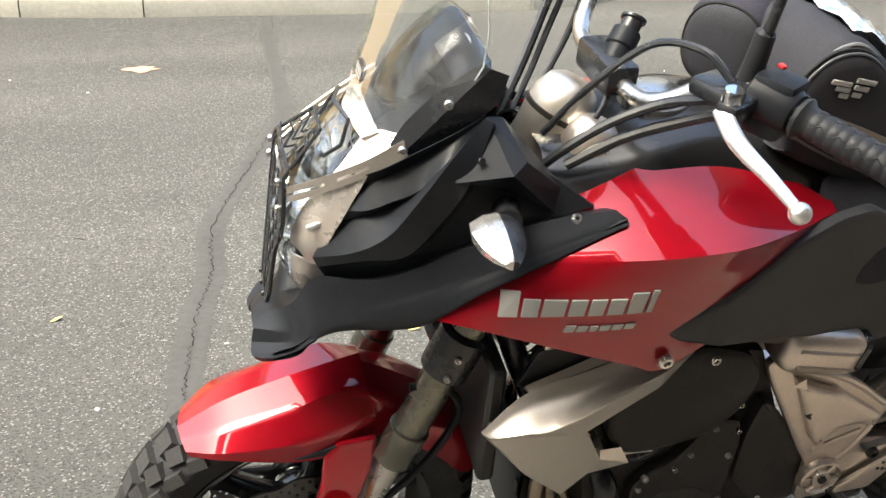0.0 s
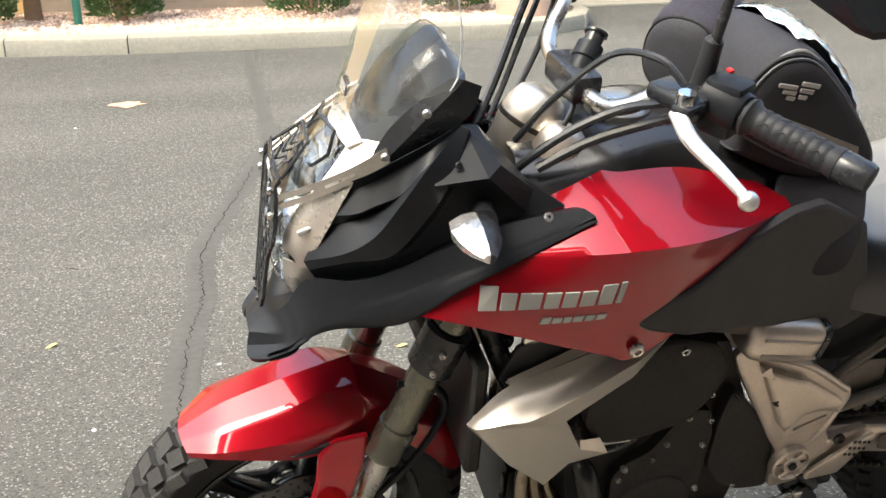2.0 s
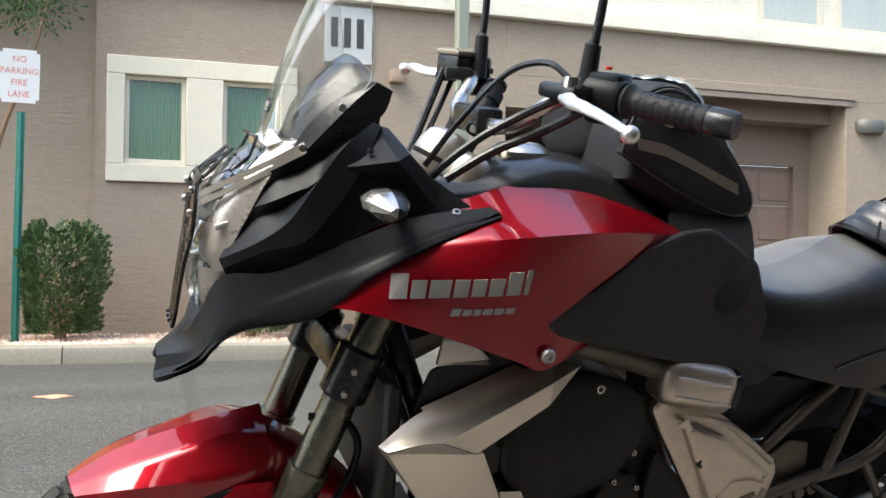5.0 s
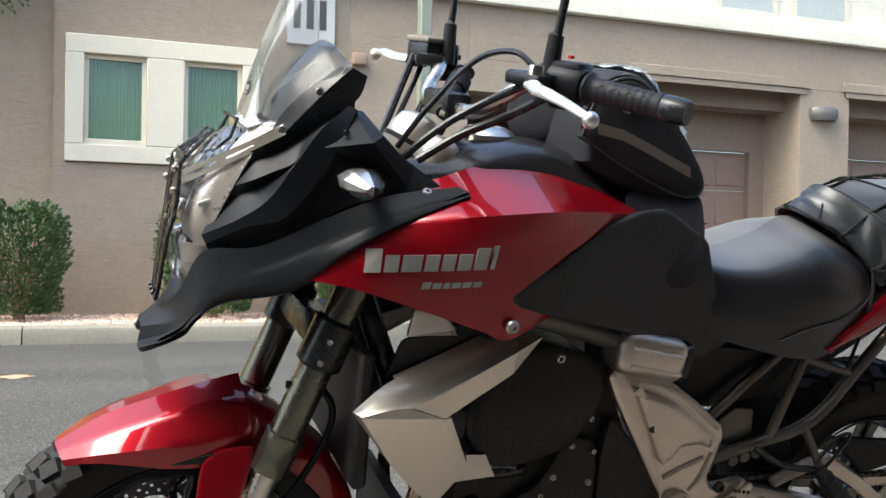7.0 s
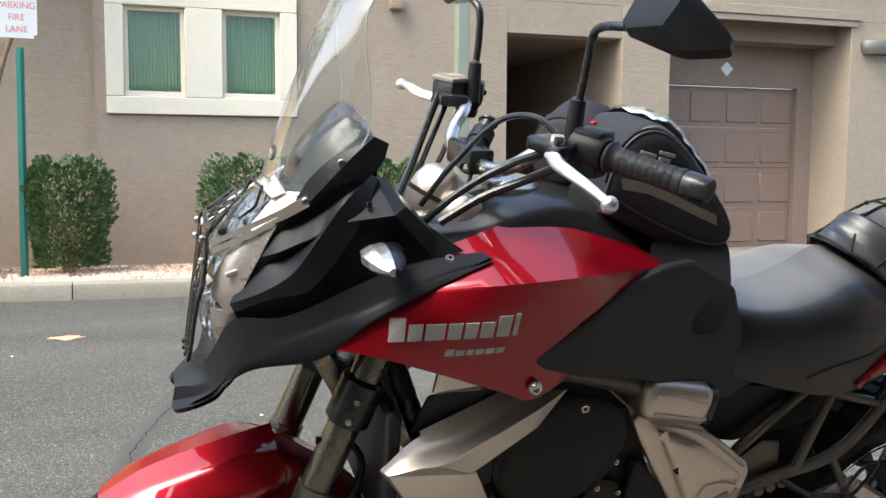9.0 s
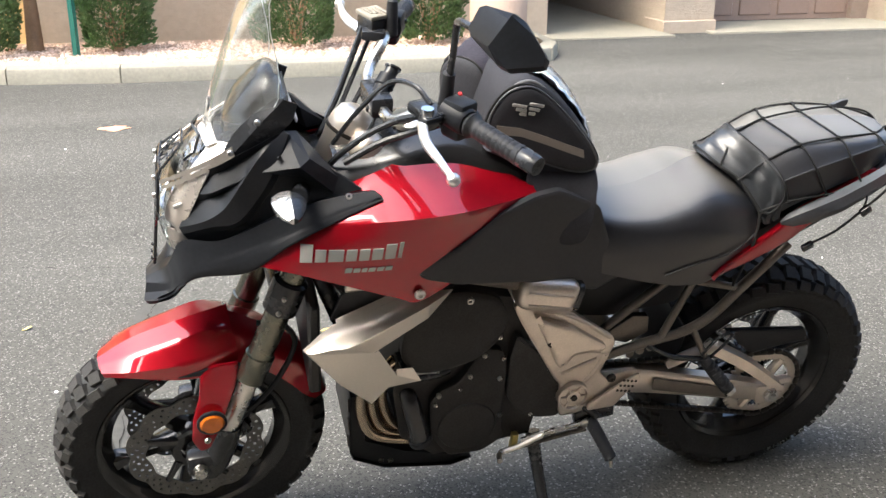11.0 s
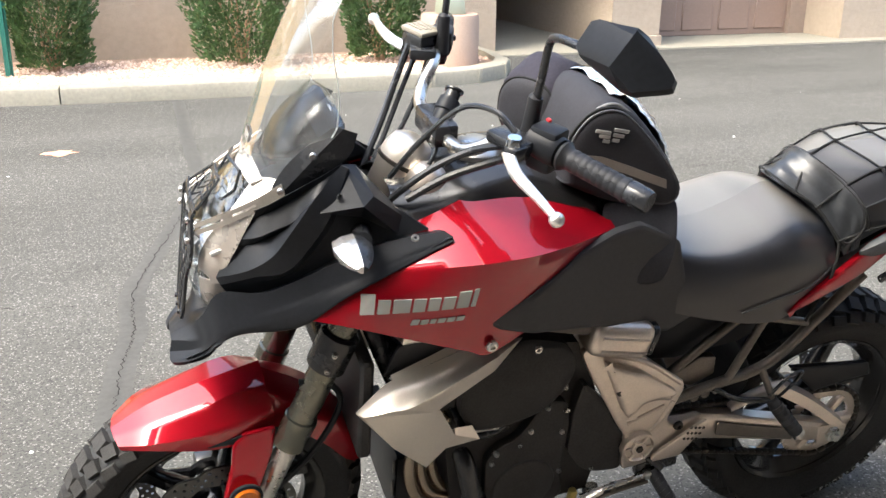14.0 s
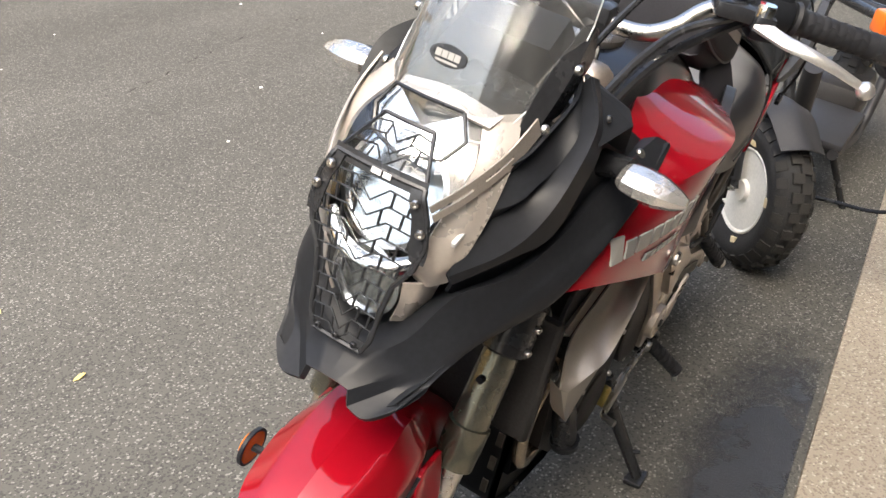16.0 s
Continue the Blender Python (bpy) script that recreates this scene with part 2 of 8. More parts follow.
def add_grid(bm, rows, closed=False):
    vs = [[bm.verts.new(p) for p in r] for r in rows]
    n = len(rows[0])
    for a, b in zip(vs, vs[1:]):
        for i in range(n if closed else n - 1):
            j = (i + 1) % n
            bm.faces.new((a[i], a[j], b[j], b[i]))
    return vs


def skin(curves, nu=20, nv=4, thick=0.004, crease=(), mirror=False, bm=None, across_smooth=True):
    """A shell through 3D curves; crease names curves where the surface folds. thick > 0 gives it a body."""
    bm = bm or bmesh.new()
    cs = [catmull(c, nu) for c in curves]
    cols = []
    for i in range(nu + 1):
        pts = [c[i] for c in cs]
        runs, start = [], 0
        for k in list(crease) + [len(pts) - 1]:
            runs.append(pts[start:k + 1])
            start = k
        line = []
        for r in runs:
            if len(r) < 2:
                continue
            sm = catmull(r, nv * (len(r) - 1)) if across_smooth else [a.lerp(b, f / nv) for a, b in zip(r, r[1:]) for f in range(nv)] + [r[-1]]
            line += sm if not line else sm[1:]
        cols.append(line)
    sides = (1, -1) if mirror else (1,)
    for s in sides:
        rows = [[Vector((p.x, p.y * s, p.z)) for p in c] for c in cols]
        sub = bmesh.new()
        add_grid(sub, rows)
        bmesh.ops.recalc_face_normals(sub, faces=sub.faces)
        if thick:
            bmesh.ops.solidify(sub, geom=sub.faces[:], thickness=thick)
        me = bpy.data.meshes.new("tmp")
        sub.to_mesh(me)
        sub.free()
        bm.from_mesh(me)
        bpy.data.meshes.remove(me)
    bmesh.ops.remove_doubles(bm, verts=bm.verts, dist=0.0004)
    return bm


def loft(sections, cap=True, bm=None):
    """Closed loops of equal length joined into a body."""
    bm = bm or bmesh.new()
    vs = add_grid(bm, sections, closed=True)
    if cap:
        bm.faces.new(vs[0])
        bm.faces.new(vs[-1])
    return bm


def tube(pts, r, seg=10, n=None, bm=None, smooth=True, squash=1.0):
    """A round bar along a smooth line; r one radius or one for each point."""
    bm = bm or bmesh.new()
    n = n or max(2, 5 * (len(pts) - 1))
    line = catmull(pts, n) if smooth and len(pts) > 2 else ([Vector(p) for p in pts] if not smooth or len(pts) == 2 else pts)
    rs = r if isinstance(r, (list, tuple)) else [r] * 2
    loops, up = [], None
    for i, p in enumerate(line):
        d = (line[min(i + 1, len(line) - 1)] - line[max(i - 1, 0)]).normalized()
        if up is None:
            up = d.orthogonal().normalized()
        up = (up - d * up.dot(d))
        up = up.normalized() if up.length > 1e-6 else d.orthogonal().normalized()
        side = d.cross(up)
        s = i / (len(line) - 1) * (len(rs) - 1)
        k = min(int(s), len(rs) - 2)
        rad = rs[k] + (rs[k + 1] - rs[k]) * (s - k)
        loops.append([p + (up * math.cos(a) + side * math.sin(a) * squash) * rad for a in (2 * math.pi * j / seg for j in range(seg))])
    return loft(loops, bm=bm)


def lathe(profile, seg=48, centre=(0, 0, 0), axis="y", closed=False, bm=None):
    """Turns (radius, along) pairs about an axis."""
    bm = bm or bmesh.new()
    c = Vector(centre)
    rows = []
    for r, h in profile:
        row = []
        for j in range(seg):
            a = 2 * math.pi * j / seg
            u, v = r * math.cos(a), r * math.sin(a)
            row.append(c + (Vector((u, h, v)) if axis == "y" else Vector((u, v, h)) if axis == "z" else Vector((h, u, v))))
        rows.append(row)
    if closed:
        rows.append(rows[0])
    vs = add_grid(bm, rows, closed=True)
    if not closed:
        for row, prof in ((vs[0], profile[0]), (vs[-1], profile[-1])):
            if prof[0] > 1e-5:
                bm.faces.new(row)
    bmesh.ops.remove_doubles(bm, verts=bm.verts, dist=1e-5)
    return bm


def block(centre, size, bevel=0.004, bm=None, rot=(0, 0, 0), taper=1.0, seg=2):
    """A bevelled box, its top scaled by taper."""
    own = bmesh.new()
    bmesh.ops.create_cube(own, size=1)
    for v in own.verts:
        k = taper if v.co.z > 0 else 1
        v.co = Vector((v.co.x * size[0] * k, v.co.y * size[1] * k, v.co.z * size[2]))
    if bevel:
        bmesh.ops.bevel(own, geom=own.edges[:], offset=bevel, segments=seg, affect="EDGES", profile=0.5)
    bmesh.ops.transform(own, matrix=pose(*centre, *rot), verts=own.verts)
    if bm is None:
        return own
    me = bpy.data.meshes.new("tmp")
    own.to_mesh(me)
    own.free()
    bm.from_mesh(me)
    bpy.data.meshes.remove(me)
    return bm


def plate(outline, y_of, thick=0.02, edge=0.006, step=0.025, bm=None, rounds=0, mirror=False):
    """A panel in the x-z plane: rounded rim, bulged and set sideways by y_of(x, z); it faces -y."""
    out = bm or bmesh.new()
    if rounds:
        pts = [Vector((x, 0, z)) for x, z in outline]
        res = []
        for i, p in enumerate(pts):
            a, b = pts[i - 1], pts[(i + 1) % len(pts)]
            r1, r2 = min(rounds, (a - p).length * 0.45), min(rounds, (b - p).length * 0.45)
            s, e = p + (a - p).normalized() * r1, p + (b - p).normalized() * r2
            for f in (0, 0.33, 0.67, 1):
                res.append(s * (1 - f) ** 2 + p * 2 * f * (1 - f) + e * f * f)
        outline = [(v.x, v.z) for v in res]
    for sgn in (1, -1) if mirror else (1,):
        b = bmesh.new()
        f = b.faces.new([b.verts.new((x, 0, z)) for x, z in outline])
        f.normal_update()
        if f.normal.y > 0:
            bmesh.ops.reverse_faces(b, faces=[f])
        ext = bmesh.ops.extrude_face_region(b, geom=[f])
        front = [e for e in ext["geom"] if isinstance(e, bmesh.types.BMFace)][0]
        bmesh.ops.translate(b, verts=front.verts, vec=(0, -thick, 0))
        if edge:
            bmesh.ops.inset_region(b, faces=[front], thickness=edge * 0.4, depth=edge * 0.25, use_even_offset=True)
            bmesh.ops.inset_region(b, faces=[front], thickness=edge * 0.6, depth=edge * 0.1, use_even_offset=True)
        xs = [v.co.x for v in b.verts]
        zs = [v.co.z for v in b.verts]
        if step:
            for lo, hi, n in ((min(xs), max(xs), (1, 0, 0)), (min(zs), max(zs), (0, 0, 1))):
                k = lo + step
                while k < hi - 1e-4:
                    co = (k, 0, 0) if n[0] else (0, 0, k)
                    bmesh.ops.bisect_plane(b, geom=b.verts[:] + b.edges[:] + b.faces[:], plane_co=co, plane_no=n)
                    k += step
        for v in b.verts:
            v.co.y += y_of(v.co.x, v.co.z)
            v.co.y *= sgn
        me = bpy.data.meshes.new("tmp")
        b.to_mesh(me)
        b.free()
        out.from_mesh(me)
        bpy.data.meshes.remove(me)
    return out


def bolt_at(p, r=0.007, d=(0, -1, 0), h=0.006, bm=None):
    """A domed hexagon-socket screw head facing d."""
    q = Vector(d).normalized().to_track_quat("Y", "Z").to_matrix().to_4x4()
    own = lathe([(r, 0), (r, h * 0.6), (r * 0.75, h), (r * 0.45, h), (r * 0.4, h * 0.4), (0, h * 0.4)], 12)
    bmesh.ops.transform(own, matrix=Matrix.Translation(p) @ q, verts=own.verts)
    if bm is None:
        return own
    me = bpy.data.meshes.new("tmp")
    own.to_mesh(me)
    own.free()
    bm.from_mesh(me)
    bpy.data.meshes.remove(me)
    return bm


def crumple(bm, amp, freq, seed):
    """Soft folds pushed into a cloth body."""
    bm.normal_update()
    for v in bm.verts:
        q = v.co * freq + Vector((seed, 0, 0))
        v.co += v.normal * amp * (noise.noise(q) + 0.5 * noise.noise(q * 2.3))
    return bm


def thing(name, m, label, category, group="", kind=""):
    ob = new(name)
    ob.matrix_basis = m
    ob.empty_display_size = 0.1
    return tagged(ob, label, category, group, kind)


def lerp_y(stops):
    """y along x from (x, y) stops."""
    def f(x, z):
        if x <= stops[0][0]:
            return stops[0][1]
        for (a, ya), (b, yb) in zip(stops, stops[1:]):
            if x <= b:
                return ya + (yb - ya) * (x - a) / (b - a)
        return stops[-1][1]
    return f


def pair(name, bm, material, parent, label="", sharp=38, xf=None):
    """The left piece and its mirror image, as two parts."""
    me = bpy.data.meshes.new("tmp")
    bm.to_mesh(me)
    other = bmesh.new()
    other.from_mesh(me)
    bpy.data.meshes.remove(me)
    for v in other.verts:
        v.co.y *= -1
    left = finish(name, bm, material, parent, label, sharp, xf)
    finish(name, other, material, parent, label, sharp, xf)
    return left
# ---- surfaces of the place ----
def ground_mat(name, base, light, dark, speck=220.0, bump=0.5, rough=0.85, streak=0.0, stain=0.12):
    """Aggregate: pale and dark grains over a base, with broad worn patches."""
    m = bpy.data.materials.new(name)
    m.use_nodes = True
    nt = m.node_tree
    b = nt.nodes["Principled BSDF"]
    b.inputs["Roughness"].default_value = rough
    b.inputs["Specular IOR Level"].default_value = 0.22
    tc = nt.nodes.new("ShaderNodeTexCoord")
    vo = nt.nodes.new("ShaderNodeTexVoronoi")
    vo.inputs["Scale"].default_value = speck
    nt.links.new(tc.outputs["Object"], vo.inputs["Vector"])
    sep = nt.nodes.new("ShaderNodeSeparateColor")
    nt.links.new(vo.outputs["Color"], sep.inputs[0])
    cr = nt.nodes.new("ShaderNodeValToRGB")
    cr.color_ramp.interpolation = "CONSTANT"
    e = cr.color_ramp.elements
    e[0].position, e[0].color = 0.0, (*dark, 1)
    e[1].position, e[1].color = 0.22, (*base, 1)
    k = cr.color_ramp.elements.new(0.93)
    k.color = (*light, 1)
    nt.links.new(sep.outputs[0], cr.inputs[0])
    big = nt.nodes.new("ShaderNodeTexNoise")
    big.inputs["Scale"].default_value = 0.7
    big.inputs["Detail"].default_value = 7
    mp = nt.nodes.new("ShaderNodeMapping")
    mp.inputs["Scale"].default_value = (0.35 if streak else 1.0, 1.3, 1.0)
    nt.links.new(tc.outputs["Object"], mp.inputs[0])
    nt.links.new(mp.outputs[0], big.inputs["Vector"])
    mr = nt.nodes.new("ShaderNodeMapRange")
    mr.inputs["From Min"].default_value, mr.inputs["From Max"].default_value = 0.3, 0.7
    mr.inputs["To Min"].default_value, mr.inputs["To Max"].default_value = 1 - stain, 1 + stain
    nt.links.new(big.outputs["Fac"], mr.inputs["Value"])
    vm = nt.nodes.new("ShaderNodeVectorMath")
    vm.operation = "SCALE"
    nt.links.new(cr.outputs[0], vm.inputs[0])
    nt.links.new(mr.outputs[0], vm.inputs["Scale"])
    nt.links.new(vm.outputs[0], b.inputs["Base Color"])
    bp = nt.nodes.new("ShaderNodeBump")
    bp.inputs["Strength"].default_value = bump
    bp.inputs["Distance"].default_value = 0.004
    nt.links.new(vo.outputs["Distance"], bp.inputs["Height"])
    nt.links.new(bp.outputs[0], b.inputs["Normal"])
    return m


def stucco_mat(name, color, lines=True):
    """Hand-dragged stucco: short level ridges with soft stains."""
    m = mat(name, color, 0.9, 0, 0, 1.3, 0.10)
    nt = m.node_tree
    b = nt.nodes["Principled BSDF"]
    tc = nt.nodes.new("ShaderNodeTexCoord")
    mp = nt.nodes.new("ShaderNodeMapping")
    mp.inputs["Scale"].default_value = (7, 7, 19) if lines else (20, 20, 20)
    nt.links.new(tc.outputs["Object"], mp.inputs[0])
    n = nt.nodes.new("ShaderNodeTexNoise")
    n.inputs["Scale"].default_value = 1.6
    n.inputs["Detail"].default_value = 6
    n.inputs["Roughness"].default_value = 0.72
    n.inputs["Distortion"].default_value = 0.6
    nt.links.new(mp.outputs[0], n.inputs["Vector"])
    bp = nt.nodes.new("ShaderNodeBump")
    bp.inputs["Strength"].default_value = 0.75
    bp.inputs["Distance"].default_value = 0.02
    nt.links.new(n.outputs["Fac"], bp.inputs["Height"])
    nt.links.new(bp.outputs[0], b.inputs["Normal"])
    return m


ASPHALT = ground_mat("worn_asphalt", (0.089, 0.087, 0.079), (0.195, 0.191, 0.175), (0.058, 0.057, 0.054), 210, 0.35, 0.85, 1.0, 0.16)
ASPHALT.node_tree.nodes["Principled BSDF"].inputs["Specular IOR Level"].default_value = 0.0
SEALED = mat("darker_crack_sealant", (0.071, 0.0695, 0.0645), 0.8, 0, 0, 3, 0.15, 0.3, 200, spec=0.08)
CRACK = mat("open_crack", (0.022, 0.021, 0.020), 0.95, spec=0.0)
CONCRETE = ground_mat("garage_slab_concrete", (0.30, 0.258, 0.205), (0.43, 0.39, 0.32), (0.215, 0.182, 0.145), 190, 0.45, 0.8, 0.0, 0.1)
KERB = mat("pale_kerb_concrete", (0.235, 0.215, 0.168), 0.85, 0, 0, 2.5, 0.16, 0.4, 120)
GRAVEL = mat("pink_gravel", (0.31, 0.208, 0.145), 0.85, 0, 0, 40, 0.3, 0.9, 60, random_amount=0.0)
STUCCO = stucco_mat("tan_stucco", (0.338, 0.272, 0.205))
# the tan stucco again, with the shade of the recesses put into its colour
STUCCO_SHADED = stucco_mat("shaded_stucco", (0.235, 0.175, 0.135))
STUCCO_PALE = stucco_mat("cream_stucco", (0.82, 0.765, 0.63), False)
# stucco where the sun falls on the wall: the sunlight is in the colour
STUCCO_SUNLIT = stucco_mat("sunlit_stucco", (0.62, 0.42, 0.18))
TRIM = mat("cream_window_trim", (0.72, 0.66, 0.52), 0.8, 0, 0, 4, 0.06, 0.3, 150)
GARAGE_DOOR = mat("brown_garage_door", (0.215, 0.145, 0.11), 0.5, 0, 0, 3, 0.08, 0.1, 90)
SIGN_GREEN = mat("green_sign_post", (0.03, 0.16, 0.12), 0.45, 0.2, 0, 20, 0.2)
SIGN_WHITE = mat("white_sign_sheet", (0.64, 0.64, 0.62), 0.45, 0, 0, 8, 0.04)
SIGN_RED = mat("faded_red_lettering", (0.62, 0.20, 0.17), 0.5)
DARK_MARK = mat("black_lettering", (0.03, 0.03, 0.03), 0.5)
UPPER_PANE = mat("pale_grey_pane", (0.50, 0.53, 0.49), 0.12, 0, 0, 2, 0.08, spec=0.3)
GLASS_GREEN = mat("green_curtain_behind_glass", (0.31, 0.38, 0.29), 0.6, 0, 0, 3, 0.1)
WINDOW_GLASS = clear("window_glass", (0.8, 0.9, 0.82), 0.02, 1.45, 1.0)
LEAF = mat("dusty_green_leaves", (0.055, 0.105, 0.028), 0.6, 0, 0, 8, 0.55)
LEAF_TREE = mat("fine_tree_leaves", (0.06, 0.13, 0.03), 0.6, 0, 0, 8, 0.5)
BARK = mat("pale_brown_bark", (0.24, 0.155, 0.09), 0.85, 0, 0, 10, 0.3, 0.6, 60)
POLE_PAINT = mat("grey_green_pole", (0.24, 0.26, 0.20), 0.5, 0.1, 0, 8, 0.1)
BASE_TAN = mat("tan_painted_concrete", (0.34, 0.245, 0.185), 0.85, 0, 0, 4, 0.1, 0.4, 80)
# unseen walls, made pale to bounce light onto the motorcycle's near side
GARAGE_WALL = mat("white_garage_wall", (0.55, 0.535, 0.50), 0.85, 0, 0, 2, 0.05)
PAINT_SPOT = mat("orange_paint_spot", (0.62, 0.30, 0.18), 0.7, 0, 0, 30, 0.2)
DRY_LEAF = mat("dry_yellow_leaf", (0.60, 0.50, 0.16), 0.6)
PAPER = mat("white_scrap", (0.75, 0.74, 0.70), 0.6)


def structure(name, bm, material, label, category, parent=None, sharp=38):
    ob = finish(name, bm, material, parent, sharp=sharp)
    return tagged(ob, label, category, kind="structure")


def slabs(boxes, bevel=0.006):
    """Boxes given by their corners, in one mesh."""
    bm = bmesh.new()
    for x0, x1, y0, y1, z0, z1 in boxes:
        block(((x0 + x1) / 2, (y0 + y1) / 2, (z0 + z1) / 2), (x1 - x0, y1 - y0, z1 - z0), bevel, bm, seg=1)
    return bm


# road: one sheet to the horizon
bm = bmesh.new()
XS = [-300, -60, -20, -8, -4, -2, -1, 0, 1, 2, 3, 5, 8, 20, 60, 300]
YS = [-300, -60, -8, -1, -0.3, 0.25, 0.6, 1.0, 1.4, 2, 3, 4, 5, 6, 7, 8, 9, 14, 40, 300]


def road_z(y):
    """The lane's fall away from the garage, fitted to the camera's view."""
    return -0.04 * min(1.0, max(0.0, (y - 0.25) / 1.15))


add_grid(bm, [[(x, y, road_z(y)) for x in XS] for y in YS])
structure("ground", bm, ASPHALT, "worn grey asphalt with pale aggregate", "ground")

# crack across the road, with its darker sealed band
rnd = random.Random(4)


def crack_line(pts, n, amp, w, z, material, name, label, ragged):
    line = catmull(pts, n)
    bm = bmesh.new()
    rows = []
    for i, p in enumerate(line):
        j = Vector((rnd.uniform(-amp, amp), rnd.uniform(-amp, amp) * 0.4, 0))
        ww = w * (1 + rnd.uniform(-ragged, ragged))
        rows.append([p + j + Vector((sgn * ww, 0, z + road_z(p.y))) for sgn in (-1, 1)])
    add_grid(bm, rows)
    structure(name, bm, material, label, "crack")


CR = [(-0.22, 0.20, 0), (-0.205, 0.74, 0), (-0.215, 0.90, 0), (-0.18, 1.36, 0), (-0.14, 1.61, 0), (-0.125, 2.07, 0), (0.04, 2.72, 0), (0.14, 3.13, 0)]
crack_line(CR, 170, 0.008, 0.0015, 0.0032, CRACK, "road_crack", "thin ragged open crack in the asphalt", 0.6)
crack_line(CR + [(0.27, 3.72, 0), (0.275, 4.74, 0), (0.30, 5.6, 0), (0.31, 6.4, 0)], 90, 0.004, 0.050, 0.0014, SEALED, "sealed_band", "darker sealed strip along the crack", 0.10)
crack_line([(-0.2, 1.9, 0), (-0.9, 2.05, 0), (-1.8, 2.25, 0), (-2.8, 2.2, 0)], 60, 0.03, 0.003, 0.005, CRACK, "road_crack", "hairline crack in the asphalt", 0.6)
crack_line([(2.2, 2.9, 0), (3.4, 3.2, 0), (5.0, 3.3, 0), (7.5, 3.7, 0)], 60, 0.03, 0.006, 0.005, CRACK, "road_crack", "hairline crack in the asphalt", 0.6)

# kerb: a long straight run that turns in towards the building
KERB_PATH = [(-14, 7.9), (-8, 7.75), (-5.2, 7.5), (-3.6, 7.22), (-2.5, 6.86), (-1.55, 6.60), (-0.615, 6.49), (1.40, 6.45)]
KERB_PATH += [(2.60, 6.47), (3.12, 6.62), (3.48, 6.86), (3.66, 7.2), (3.72, 7.7), (3.72, 8.55)]
kerb = thing("kerb", pose(0, 0, -0.04), "pale concrete kerb with open joints", "kerb", kind="structure")
PROFILE = [(0.0, -0.02), (0.0, 0.10), (0.012, 0.128), (0.04, 0.142), (0.15, 0.145), (0.15, -0.02)]
for (ax, ay), (bx, by) in zip(KERB_PATH, KERB_PATH[1:]):
    a, b = Vector((ax, ay, 0)), Vector((bx, by, 0))
    d = (b - a).normalized()
    nrm = Vector((-d.y, d.x, 0))
    gap = 0.006 if bx < 2.0 else -0.02
    bm = loft([[q + nrm * u + Vector((0, 0, z)) for u, z in PROFILE] for q in (a + d * gap, b - d * gap)])
    finish("kerb_stone", bm, KERB, kerb)

# gravel bed and loose stones
bm = bmesh.new()
def bed_z(y):
    """The bed is lowered towards the wall to fit the camera's view of its foot."""
    return 0.07 - 0.02 * max(0.0, y - 6.6)


bed = [(x, y + 0.1) for x, y in KERB_PATH[:9]] + [(3.05, 6.72), (3.38, 6.94), (3.56, 7.24), (3.6, 7.7), (3.6, 8.7), (-14, 8.7)]
f = bm.faces.new([bm.verts.new((x, y, bed_z(y))) for x, y in bed])
bmesh.ops.extrude_face_region(bm, geom=[f])
for v in bm.verts[:len(bed)]:
    v.co.z = -0.06
bmesh.ops.triangulate(bm, faces=bm.faces[:])
structure("gravel_bed", bm, GRAVEL, "planting bed of pink gravel", "gravel")
verts, faces = [], []
for i in range(9000):
    x, y = rnd.uniform(-4.5, 3.55), rnd.uniform(6.62, 8.45)
    if (x > 2.6 and y < 6.66 + (x - 2.6) * 0.9) or y < 6.68 - 0.27 * (x + 1.0):
        continue
    s = rnd.uniform(0.010, 0.026)
    k = len(verts)
    for dx, dy, dz in ((-1, -1, 0), (1, -0.8, 0), (0.9, 1, 0), (-1, 0.9, 0), (0.1, 0, 1.1)):
        verts.append((x + dx * s * rnd.uniform(0.6, 1.2), y + dy * s * rnd.uniform(0.6, 1.2), bed_z(y) - 0.002 + dz * s * rnd.uniform(0.6, 1.0)))
    faces += [(k, k + 1, k + 4), (k + 1, k + 2, k + 4), (k + 2, k + 3, k + 4), (k + 3, k, k + 4)]
me = bpy.data.meshes.new("gravel_stones")
me.from_pydata(verts, [], faces)
STONE = mat("gravel_stone", (0.44, 0.305, 0.215), 0.85, 0, 0, 30, 0.3)
nt = STONE.node_tree
geo = nt.nodes.new("ShaderNodeNewGeometry")
vm = [n for n in nt.nodes if n.type == "VECT_MATH"][0]
ramp = nt.nodes.new("ShaderNodeValToRGB")
ramp.color_ramp.elements[0].color = (0.42, 0.26, 0.18, 1)
ramp.color_ramp.elements[1].color = (0.85, 0.66, 0.52, 1)
nt.links.new(geo.outputs["Random Per Island"], ramp.inputs[0])
nt.links.new(ramp.outputs[0], vm.inputs[0])
me.materials.append(STONE)
tagged(new("gravel_stones", me), "loose pink and tan gravel stones", "gravel", kind="stuff")

# ---- building across the road ----
WY = 8.6


def tall(boxes, bevel=0.006):
    """Boxes of the facade; its feet reach below the paving."""
    return slabs([(x0, x1, y0, y1, z0 * 1.015 if z0 > 0.5 else z0 - 0.07, z1 * 1.015 if z1 > 0.5 else z1 - 0.05) for x0, x1, y0, y1, z0, z1 in boxes], bevel)


